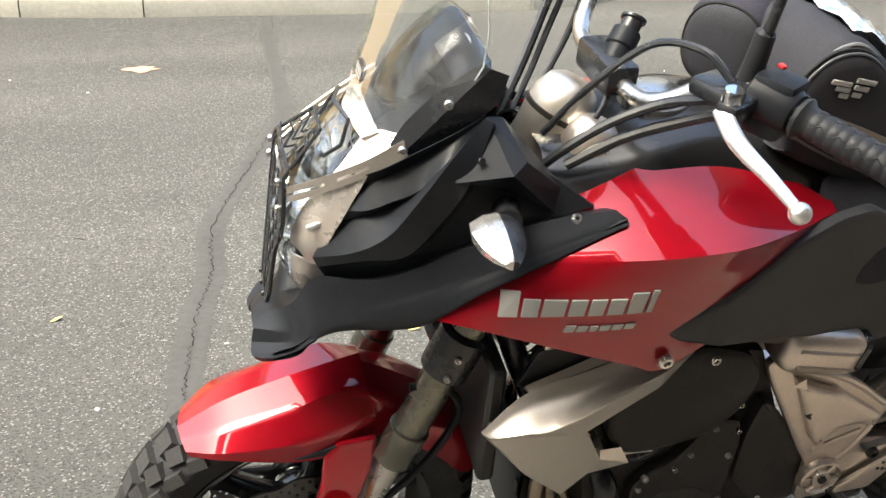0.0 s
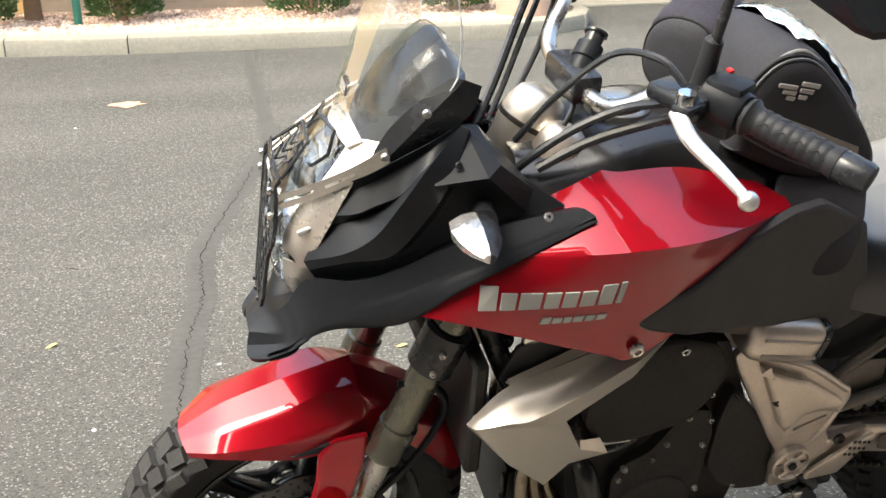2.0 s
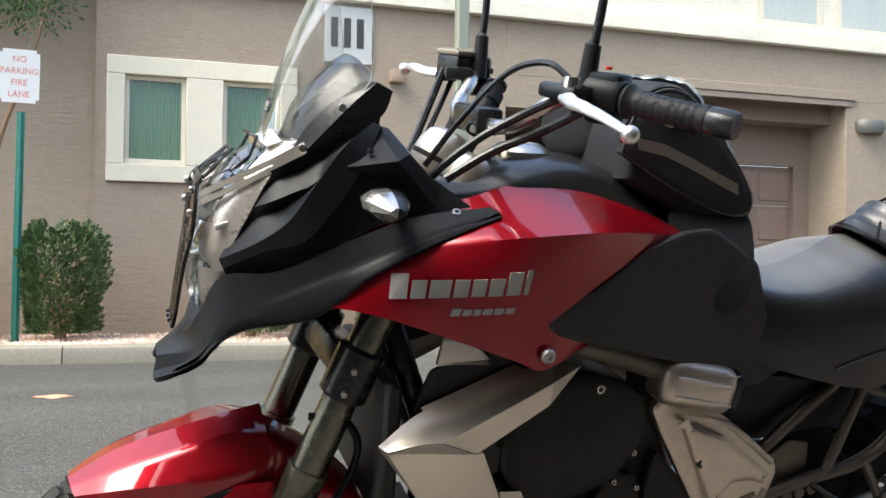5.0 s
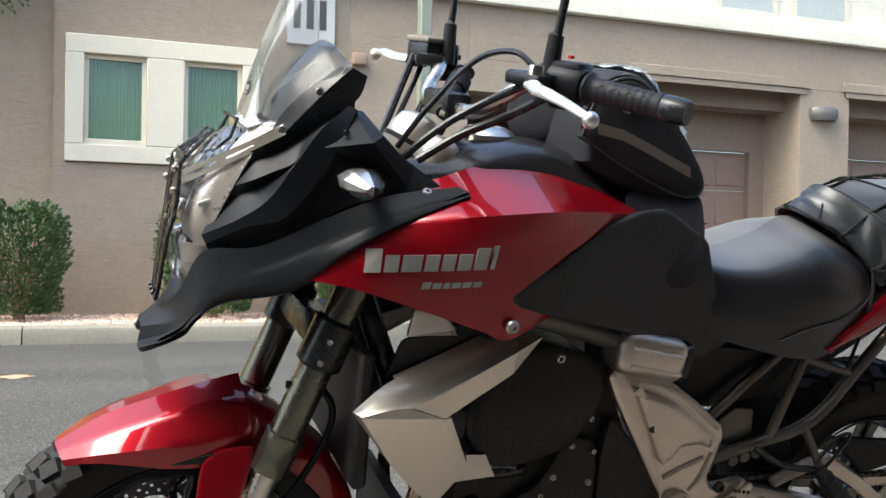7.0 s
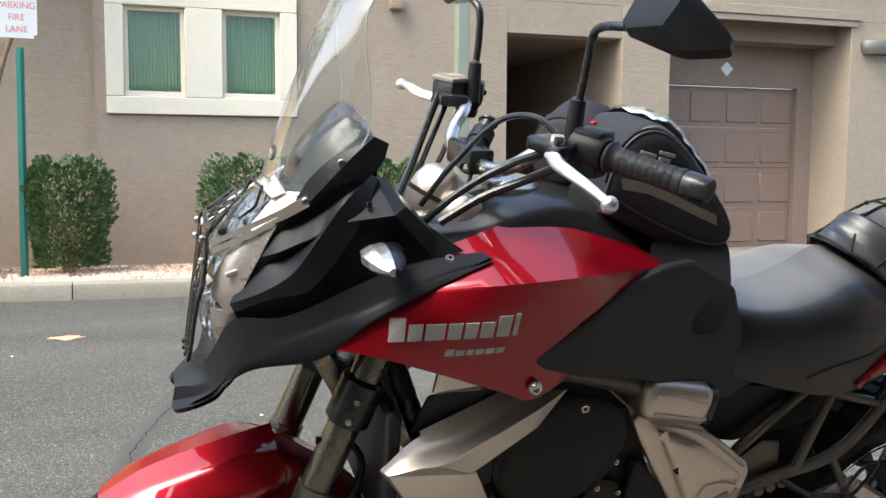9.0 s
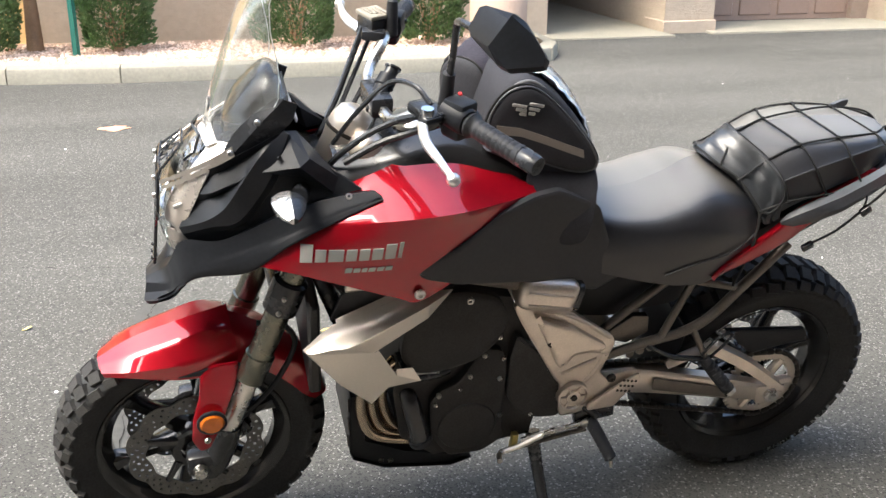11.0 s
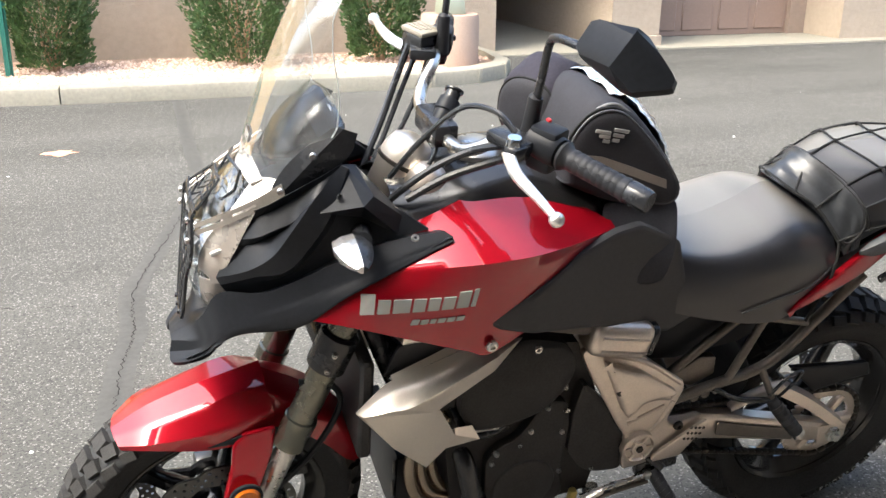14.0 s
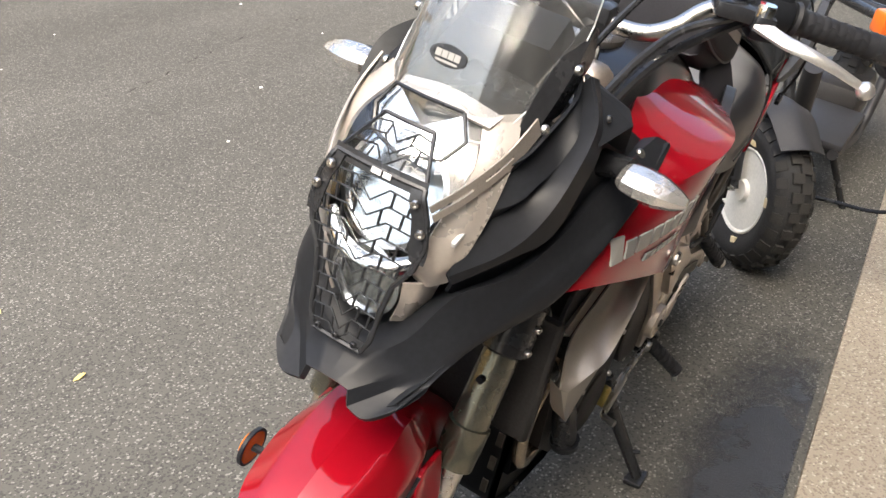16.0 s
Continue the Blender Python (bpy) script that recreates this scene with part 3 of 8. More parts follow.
structure("wall_north", tall([
    (-0.48, -0.36, WY, WY + 0.3, 1.57, 2.87), (-0.48, 4.05, WY, WY + 0.3, 0, 1.57), (1.60, 4.05, WY, WY + 0.3, 1.57, 2.87),
    (-0.48, 4.05, WY, WY + 0.3, 2.87, 3.62), (-0.36, 1.60, WY + 0.2, WY + 0.3, 1.57, 2.87)], 0), STUCCO, "tan stucco wall of the facing building", "wall")
structure("wall_north_left", tall([(-1.618, -0.482, WY + 0.12, WY + 0.42, 0, 3.62)], 0.004), STUCCO, "tan stucco wall, set back a little", "wall")
structure("wall_north_far_left", tall([(-14, -1.52, WY + 0.135, WY + 0.435, 0, 3.62)], 0.004), STUCCO_SUNLIT, "stucco wall behind the tree, sunlight put into its colour", "wall")
structure("wall_north_header", tall([(4.052, 14, WY, WY + 0.3, 2.98, 3.62), (4.052, 5.55, WY, WY + 0.3, 2.60, 2.978)], 0.004), STUCCO, "tan stucco wall above the openings", "wall")
structure("pillar_breezeway", tall([(5.552, 6.22, WY - 0.02, WY + 5.2, 0, 2.978)], 0.004), STUCCO, "tan stucco pillar beside the garage", "wall")
structure("pillar_garage", tall([(8.98, 9.84, WY - 0.001, WY + 0.85, 0, 2.978)], 0.004), STUCCO, "tan stucco pillar between garages", "wall")
structure("pillar_garage_far", tall([(12.6, 14, WY - 0.001, WY + 0.85, 0, 2.978)], 0.004), STUCCO, "tan stucco pillar", "wall")
structure("garage_soffit", tall([(6.222, 8.978, WY + 0.3, WY + 0.84, 2.7, 2.976), (9.842, 12.598, WY + 0.3, WY + 0.84, 2.7, 2.976)], 0), STUCCO_SHADED, "stucco over the garage recess, shade put into its colour", "wall")
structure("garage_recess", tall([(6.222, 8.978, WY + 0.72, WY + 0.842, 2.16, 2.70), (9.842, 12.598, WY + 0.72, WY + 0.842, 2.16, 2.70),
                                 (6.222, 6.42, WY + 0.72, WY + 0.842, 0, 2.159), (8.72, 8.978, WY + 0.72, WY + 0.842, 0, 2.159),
                                 (9.842, 10.05, WY + 0.72, WY + 0.842, 0, 2.159), (12.35, 12.598, WY + 0.72, WY + 0.842, 0, 2.159)], 0), STUCCO_SHADED, "stucco surround of the recessed garage doors, shade put into its colour", "wall")
structure("breezeway", tall([(3.75, 4.048, WY + 0.302, WY + 5, 0, 2.978), (3.75, 5.55, WY + 5, WY + 5.2, 0, 2.978), (4.052, 5.55, WY + 0.302, WY + 5, 2.6, 2.8)], 0), STUCCO_SHADED, "dark covered passage through the building", "wall")
structure("breezeway_floor", tall([(4.0, 5.55, WY - 0.35, WY + 5, 0.0, 0.03)], 0.004), KERB, "pale concrete passage floor", "floor")
structure("garage_apron", tall([(6.1, 14, WY - 0.25, WY + 0.8, 0.0, 0.035)], 0.006), KERB, "pale concrete apron of the facing garages", "floor")
structure("pillar_base", tall([(5.53, 6.24, WY - 0.06, WY + 0.5, 0, 0.16)], 0.01), STUCCO, "stucco plinth of the pillar", "trim")
for x0, x1 in ((6.35, 9.0), (9.82, 12.6)):
    structure("garage_trim", tall([(x0 - 0.12, x1 + 0.1, WY - 0.05, WY - 0.002, 2.98, 3.10), (x0 - 0.06, x1 + 0.06, WY - 0.03, WY - 0.002, 2.90, 2.978)], 0.008), STUCCO, "stepped stucco moulding over the garage", "trim")
structure("band_course", tall([(-14, 14, WY - 0.10, WY + 0.3, 3.622, 3.80), (-14, 14, WY - 0.06, WY + 0.3, 3.802, 3.86)], 0.012), STUCCO_PALE, "cream stucco band between the storeys", "trim")
structure("wall_upper", tall([(-14, 14, WY + 0.06, WY + 0.36, 3.862, 6.2)], 0), STUCCO_PALE, "cream stucco wall of the upper storey", "wall")
structure("roof_north", tall([(-14.5, 14.5, WY - 0.4, WY + 9, 6.2, 6.4)], 0.01), BASE_TAN, "flat eaves of the facing building", "roof")
for k, x in enumerate((8.1, 9.35)):
    w = thing("window_%d" % (k + 2), pose(x, WY + 0.055, 4.62), "small upper window with pale frame", "window", kind="structure")
    part("window_frame", slabs([(-0.5, 0.5, -0.02, 0.0, -0.7, -0.6), (-0.5, 0.5, -0.02, 0, 0.6, 0.7), (-0.5, -0.42, -0.02, 0, -0.6, 0.6), (0.42, 0.5, -0.02, 0, -0.6, 0.6)], 0.004), TRIM, w)
    part("pane", slabs([(-0.42, 0.42, -0.012, -0.004, -0.6, 0.6)], 0), UPPER_PANE, w, "pale grey pane")


def garage_door(x0, x1):
    """A sectional door: four rows of four raised panels."""
    d = thing("door", pose((x0 + x1) / 2, WY + 0.80, -0.015), "closed brown panelled garage door", "garage door", kind="structure")
    w, h = x1 - x0, 2.20
    part("door_leaf", slabs([(-w / 2, w / 2, 0, 0.04, r * h / 4 + 0.004, (r + 1) * h / 4 - 0.004) for r in range(4)], 0.003), GARAGE_DOOR, d)
    shared = None
    for r in range(4):
        for c in range(4):
            cx, cz = -w / 2 + (c + 0.5) * w / 4, (r + 0.5) * h / 4
            if shared is None:
                bm = bmesh.new()
                block((0, 0, 0), (w / 4 - 0.10, 0.030, h / 4 - 0.14), 0.012, bm, seg=1)
                shared = part("panel", bm, GARAGE_DOOR, d)
                shared.location = (cx, -0.004, cz)
            else:
                o = shared.copy()
                scene.collection.objects.link(o)
                o.location = (cx, -0.004, cz)
    return d


garage_door(6.42, 8.72)
garage_door(10.05, 12.35)

# ground-floor window pair with broad cream surround
win = thing("window_1", pose(0.61, WY, 2.253), "pair of windows with green curtains in cream surround", "window", kind="structure")
part("window_surround", slabs([(-0.98, 0.98, -0.045, 0.19, 0.46, 0.65), (-0.98, 0.98, -0.045, 0.19, -0.65, -0.47), (-0.98, -0.80, -0.045, 0.19, -0.468, 0.458),
                              (-0.19, 0.19, -0.045, 0.19, -0.468, 0.458), (0.80, 0.98, -0.045, 0.19, -0.468, 0.458)], 0.008), TRIM, win)
for sx in (-0.495, 0.495):
    part("window_frame", slabs([(sx - 0.305, sx + 0.305, 0.03, 0.09, 0.415, 0.457), (sx - 0.305, sx + 0.305, 0.0, 0.10, -0.467, -0.41), (sx - 0.305, sx - 0.26, 0.03, 0.09, -0.41, 0.415),
                               (sx + 0.26, sx + 0.305, 0.03, 0.09, -0.41, 0.415)], 0.004), TRIM, win)
    part("pane", slabs([(sx - 0.26, sx + 0.26, 0.07, 0.076, -0.41, 0.415)], 0), WINDOW_GLASS, win).visible_shadow = False
    n = 15
    rows = [[Vector((sx - 0.27 + 0.54 * i / 90, 0.15 + 0.012 * math.sin(i * 1.05), z)) for i in range(91)] for z in (-0.45, 0.45)]
    bm = bmesh.new()
    add_grid(bm, rows)
    part("curtain", bm, GLASS_GREEN, win, "green hanging curtain", 60)

# house-number plaque: plain bars
plq = thing("number_plaque", pose(2.15, WY - 0.015, 3.33), "white plaque with dark bars on the stucco wall", "sign")
part("board", slabs([(-0.27, 0.27, -0.02, 0.015, -0.33, 0.30)], 0.006), SIGN_WHITE, plq)
for k in range(3):
    part("mark", slabs([(-0.2 + k * 0.145, -0.12 + k * 0.145, -0.026, -0.0205, -0.16, 0.17)], 0.002), DARK_MARK, plq)
bm = block((2.70, WY - 0.055, 2.885), (0.15, 0.11, 0.13), 0.012, rot=(0, 0, 0))
tagged(finish("wall_box", bm, BASE_TAN), "small tan box fixed to the stucco wall", "junction box")
bm = lathe([(0.0, -0.09), (0.20, -0.09), (0.235, -0.03), (0.235, 0.06), (0.21, 0.09), (0, 0.09)], 28, axis="z")
for v in bm.verts:
    v.co.y = min(v.co.y, 0.0) * 0.7
tagged(finish("wall_lamp", bm, mat("grey_lamp_metal", (0.16, 0.15, 0.135), 0.5, 0.3, 0, 9, 0.1), xf=pose(9.36, WY - 0.003, 2.69)), "grey half-round lamp on the garage pillar", "wall lamp")
bm = slabs([(-0.07, 0.07, -0.012, 0.0, -0.07, 0.07)], 0.003)
tagged(finish("wall_tile", bm, WHITE_MARK, xf=pose(7.55, WY + 0.718, 2.42, 0, 45, 0)), "small pale diamond tile over the garage door", "tile")

# light pole on a round base
pole = thing("light_pole", pose(3.02, 7.25, 0.05), "grey-green square light pole on round tan base", "lamp post")
part("footing", lathe([(0.0, 0), (0.29, 0), (0.29, 0.47), (0.275, 0.50), (0, 0.50)], 36, axis="z"), BASE_TAN, pole, "round tan concrete footing")
part("base_box", block((0, 0, 0.575), (0.25, 0.25, 0.15), 0.01, taper=0.9), POLE_PAINT, pole)
part("shaft", slabs([(-0.06, 0.06, -0.06, 0.06, 0.64, 5.2)], 0.01), POLE_PAINT, pole)

# fire-lane sign
sign = thing("street_sign", pose(-1.085, 7.6, 0.12, 0, 0.6, 0), "white no-parking sign with red words on green post", "sign")
part("post", slabs([(-0.035, 0.035, -0.012, 0.006, -0.12, 2.0), (-0.014, 0.014, -0.03, -0.0125, -0.12, 2.0)], 0.004), SIGN_GREEN, sign, "dark green steel post")
bm = bmesh.new()
block((0, 0, 0), (0.34, 0.003, 0.48), 0, bm)
bmesh.ops.bevel(bm, geom=[e for e in bm.edges if abs(e.verts[0].co.y - e.verts[1].co.y) > 0.001], offset=0.03, segments=4, affect="EDGES")
bmesh.ops.transform(bm, matrix=pose(-0.02, -0.033, 2.32), verts=bm.verts)
board = part("sign_board", bm, SIGN_WHITE, sign)
for k, word in enumerate(("NO", "PARKING", "FIRE", "LANE")):
    cu = bpy.data.curves.new("word", "FONT")
    cu.body, cu.size, cu.align_x, cu.align_y, cu.extrude = word, 0.088, "CENTER", "CENTER", 0.0006
    cu.materials.append(SIGN_RED)
    o = new("word", cu)
    o.matrix_basis = pose(-0.02, -0.0365, 2.47 - k * 0.105, 90, 0, 0)
    o.scale = (0.86, 0.9, 1)
    o.parent = board


# ---- plants ----
def leaf_cloud(n, where, size, seed, up=0.4):
    r = random.Random(seed)
    vs, fs = [], []
    for i in range(n):
        p, out = where(r)
        d = (out + Vector((r.uniform(-1, 1), r.uniform(-1, 1), r.uniform(-0.3, 1.0) + up)) * 0.7).normalized()
        side = d.cross(Vector((r.uniform(-1, 1), r.uniform(-1, 1), r.uniform(-1, 1)))).normalized()
        L = size * r.uniform(0.6, 1.4)
        k = len(vs)
        vs += [p, p + d * L * 0.5 + side * L * 0.24, p + d * L, p + d * L * 0.5 - side * L * 0.24]
        fs.append((k, k + 1, k + 2, k + 3))
    me = bpy.data.meshes.new("leaves")
    me.from_pydata([tuple(v) for v in vs], [], fs)
    return me


def bush(seed, w, h):
    b = thing("bush", pose(0, 0, 0), "clipped dense green shrub in the gravel", "bush", "shrubs along the wall")
    bm = bmesh.new()
    r = random.Random(seed)
    for k in range(7):
        a = k * 0.9
        tube([(0.03 * math.cos(a), 0.03 * math.sin(a), 0), (0.1 * math.cos(a), 0.1 * math.sin(a), h * 0.35), (w * 0.3 * math.cos(a), w * 0.3 * math.sin(a), h * 0.7)], [0.02, 0.012, 0.005], 6, bm=bm)
    part("trunk", bm, BARK, b)

    def where(q):
        a, t = q.uniform(0, 2 * math.pi), q.uniform(0.06, 1)
        prof = min(1.0, 0.72 + 0.5 * t) * (1 - max(0, t - 0.80) ** 2 * 9)
        lump = 1 + 0.10 * math.sin(3 * a + seed) + 0.08 * math.sin(7 * a + 9 * t + seed) + 0.06 * math.sin(15 * t + 4 * a)
        rad = w / 2 * prof * lump * (q.uniform(0.25, 1) ** 0.35)
        o = Vector((math.cos(a), math.sin(a), 0.3 + max(0, t - 0.7)))
        return Vector((rad * math.cos(a), rad * math.sin(a), t * h * (1 + 0.05 * math.sin(5 * a)))), o
    me = leaf_cloud(9000, where, 0.045, seed)
    me.materials.append(LEAF)
    o = new("crown", me)
    o.parent = b
    return b


b1 = bush(1, 0.76, 1.05)
b1.matrix_basis = pose(-0.72, 7.75, 0.045)
b2 = bush(5, 0.95, 1.08)
b2.matrix_basis = pose(1.02, 7.75, 0.045)
copy_thing(b1, pose(2.42, 7.7, 0.045, 0, 0, 70))
copy_thing(b2, pose(-1.98, 7.75, 0.045, 0, 0, 130))
copy_thing(b1, pose(-4.2, 7.75, 0.045, 0, 0, 200))

tree = thing("tree", pose(-1.52, 8.05, 0.04), "slim many-stemmed tree with fine green leaves", "tree")
bm = bmesh.new()
tube([(0, 0, -0.05), (0.01, 0, 0.5), (0.0, 0, 0.85)], [0.085, 0.06, 0.055], 10, bm=bm)
for dx, dy, bend in ((-0.42, 0.1, -0.1), (-0.12, -0.15, -0.04), (0.12, 0.05, 0.06), (0.40, -0.05, 0.12)):
    tube([(0.0, 0, 0.75), (bend, dy * 0.3, 1.2), (dx * 0.6, dy, 1.9), (dx * 1.3, dy * 2, 2.7), (dx * 1.8, dy * 2, 3.6)], [0.038, 0.03, 0.024, 0.016, 0.006], 8, bm=bm)
part("trunk", bm, BARK, tree)


def crown_where(q):
    k = q.randrange(9)
    c = Vector((math.cos(k * 2.4) * 0.75 - 0.28, math.sin(k * 2.4) * 0.6, 3.35 + 0.16 * k + 0.25 * math.sin(k * 1.7)))
    d = Vector((q.gauss(0, 1), q.gauss(0, 1), q.gauss(0, 1))).normalized()
    return c + d * 0.5 * q.uniform(0.3, 1), d


me = leaf_cloud(11000, crown_where, 0.05, 8, -0.2)
me.materials.append(LEAF_TREE)
o = new("crown", me)
o.parent = tree

# ---- the garage the camera stands in; its unseen walls and ceiling shape the light ----
G = pose(1.0, -0.567, 0, 0, 0, 3.6)


def g_slabs(name, boxes, material, label, category):
    bm = slabs(boxes, 0)
    bmesh.ops.transform(bm, matrix=G, verts=bm.verts)
    return structure(name, bm, material, label, category)


bm = bmesh.new()
block((0, -3.1, -0.04), (40, 6.2, 0.11), 0.012, bm)
bmesh.ops.transform(bm, matrix=G, verts=bm.verts)
structure("floor", bm, CONCRETE, "tan concrete garage slab with a worn edge", "floor")
g_slabs("wall_west", [(-4.2, -4.0, -6.2, -0.56, 0.015, 2.6)], GARAGE_WALL, "plain garage side wall", "wall")
g_slabs("wall_east", [(3.6, 3.8, -6.2, -0.56, 0.015, 2.6)], GARAGE_WALL, "plain garage side wall", "wall")
g_slabs("wall_south", [(-4.2, 3.8, -6.4, -6.201, 0.015, 2.6)], GARAGE_WALL, "plain garage back wall", "wall")
# held back behind the header so that sky light reaches the near side
g_slabs("ceiling", [(-4.2, 3.8, -6.4, -0.95, 2.602, 2.75)], GARAGE_WALL, "unseen garage ceiling, held back from the opening", "ceiling")
g_slabs("wall_front_header", [(-4.2, 3.8, -0.55, -0.352, 2.3, 2.6)], STUCCO, "stucco wall over the garage opening", "wall")
g_slabs("wall_front_sides", [(-9, -4.21, -0.55, -0.35, 0.015, 2.758), (3.81, 9, -0.55, -0.35, 0.015, 2.758)], STUCCO, "stucco wall beside the garage opening", "wall")
# ---- the motorcycle: x to the rear, y to its right, z up; it leans on its side stand ----
LEAN_DEG, STEER = 11.97, 4.5
moto = thing("motorcycle", pose(0, 0, 0.004, LEAN_DEG, 0, 0), "red and black adventure motorcycle leaning on side stand", "motorcycle")
AX0, UP = Vector((-0.108, 0, 0)), Vector((math.sin(radians(25)), 0, math.cos(radians(25))))
S = Matrix.Translation(AX0) @ Matrix.Rotation(radians(STEER), 4, UP) @ Matrix.Translation(-AX0)
RAKE = Vector((0.362, 0, 0.932))


def facets(points, faces):
    """A small body of flat faces."""
    bm = bmesh.new()
    vs = [bm.verts.new(p) for p in points]
    for f in faces:
        bm.faces.new([vs[i] for i in f])
    return bm


# -- wheels --
def wheel(centre, rim_r, tyre_r, half, xf, knob_rows, steps, label):
    cx, cz = centre
    hub = new("wheel")
    hub.parent = moto
    hub["label"] = label
    c = (cx, 0, cz)
    prof = []
    for k in range(15):
        a = radians(-112 + 224 * k / 14)
        rr = (tyre_r - 0.012 + rim_r + 0.012) / 2
        prof.append((rr + (tyre_r - rim_r - 0.02) / 2 * math.cos(a) * (1.0 if abs(a) < 1.2 else 1.0), half * 0.97 * math.sin(a)))
    tyre = part("tyre", lathe([(rim_r - 0.004, -half * 0.72)] + prof + [(rim_r - 0.004, half * 0.72)], 72, c, closed=True), RUBBER, hub, "black knobbly tyre", xf=xf)
    bm = bmesh.new()
    for row, (off, wid, ln, shift) in enumerate(knob_rows):
        for s in ((-1, 1) if off else (1,)):
            for k in range(steps):
                a = 2 * math.pi * (k + shift + (0.5 if s < 0 else 0)) / steps
                tilt = math.asin(min(0.95, off / half)) * s
                rr = (tyre_r + rim_r) / 2 + ((tyre_r - rim_r) / 2) * math.cos(tilt) - 0.009
                rad = Matrix.Rotation(-a, 4, "Y")
                m = Matrix.Translation(c) @ rad @ Matrix.Translation((rr, off * s, 0)) @ Matrix.Rotation(tilt * 0.95, 4, "Z") @ Matrix.Rotation(radians(12 * s), 4, "X")
                own = bmesh.new()
                bmesh.ops.create_cube(own, size=1)
                for v in own.verts:
                    t = 0.82 if v.co.x > 0 else 1.0
                    v.co = Vector((v.co.x * 0.020, v.co.y * wid * t, v.co.z * ln * t))
                bmesh.ops.transform(own, matrix=m, verts=own.verts)
                me = bpy.data.meshes.new("tmp")
                own.to_mesh(me)
                own.free()
                bm.from_mesh(me)
                bpy.data.meshes.remove(me)
    tread = part("tread", bm, TREAD, tyre, "worn dusty knobbly tread", 30, xf=xf)
    tread["kind"] = "stuff"
    r = rim_r
    part("rim", lathe([(r + 0.006, -half * 0.74), (r + 0.006, -half * 0.66), (r - 0.012, -half * 0.55), (r - 0.03, -half * 0.2), (r - 0.03, half * 0.2), (r - 0.012, half * 0.55), (r + 0.006, half * 0.66),
                        (r + 0.006, half * 0.74), (r - 0.008, half * 0.70), (r - 0.022, half * 0.5), (r - 0.04, half * 0.22), (r - 0.04, -half * 0.22), (r - 0.022, -half * 0.5), (r - 0.008, -half * 0.70)], 72, c, closed=True), RIM, hub, xf=xf)
    part("rim_edge", lathe([(r - 0.007, -half * 0.745), (r - 0.016, -half * 0.66), (r - 0.018, -half * 0.67), (r - 0.009, -half * 0.755)], 72, c, closed=True), RIM, hub, "thin worn rim edge", xf=xf)
    for k in range(6):
        a = 2 * math.pi * k / 6 + 0.3
        bm = bmesh.new()
        d, t = Vector((math.cos(a), 0, math.sin(a))), Vector((-math.sin(a), 0, math.cos(a)))
        loops = []
        for f, w2, th in ((0.035, 0.020, 0.030), (0.09, 0.015, 0.022), (r - 0.06, 0.014, 0.018), (r - 0.03, 0.022, 0.022)):
            q = Vector(c) + d * f
            loops.append([q + t * w2 + Vector((0, -th * 0.6, 0)), q + t * w2 * 0.6 + Vector((0, -th, 0)), q - t * w2 * 0.6 + Vector((0, -th, 0)), q - t * w2 + Vector((0, -th * 0.6, 0)),
                          q - t * w2 + Vector((0, th * 0.6, 0)), q - t * w2 * 0.6 + Vector((0, th, 0)), q + t * w2 * 0.6 + Vector((0, th, 0)), q + t * w2 + Vector((0, th * 0.6, 0))])
        part("spoke", loft(loops, bm=bm), RIM, hub, xf=xf)
    part("hub", lathe([(0.0, -0.07), (0.018, -0.07), (0.03, -0.06), (0.045, -0.03), (0.04, 0.0), (0.045, 0.03), (0.03, 0.06), (0.018, 0.07), (0, 0.07)], 32, c), RIM, hub, xf=xf)
    return hub


def drilled_disc(parent, c, y, r0, r1, petals, material, name="brake_disc", xf=None, holes=True):
    """A wavy disc with rows of real holes."""
    seg, rings = petals * 15, 7
    bm = bmesh.new()
    rows = []
    for j in range(rings + 1):
        row = []
        for i in range(seg):
            a = 2 * math.pi * i / seg
            wave = 0.5 + 0.5 * math.cos(petals * a)
            ro = r1 - 0.010 * (wave ** 2)
            ri = r0 + 0.006 * wave
            rr = ri + (ro - ri) * j / rings
            row.append(Vector((c[0] + rr * math.cos(a), y, c[1] + rr * math.sin(a))))
        rows.append(row)
    vs = [[bm.verts.new(p) for p in r] for r in rows]
    for j in range(rings):
        for i in range(seg):
            if holes and j in (1, 3, 5) and (i + (2 if j == 3 else 0)) % 4 == 0:
                continue
            k = (i + 1) % seg
            bm.faces.new((vs[j][i], vs[j][k], vs[j + 1][k], vs[j + 1][i]))
    thicken(bm, 0.004)
    return part(name, bm, material, parent, xf=xf)


FW, RW = (0.018, 0.302), (1.413, 0.308)
fw = wheel(FW, 0.218, 0.296, 0.060, S, [(0, 0.045, 0.034, 0.0), (0.030, 0.030, 0.034, 0.25), (0.052, 0.022, 0.032, 0.7)], 38, "front wheel with knobbly tyre and black rim")
rw = wheel(RW, 0.218, 0.311, 0.082, None, [(0, 0.05, 0.032, 0.0), (0.040, 0.040, 0.032, 0.3), (0.070, 0.026, 0.034, 0.7)], 42, "rear wheel with knobbly tyre and black rim")
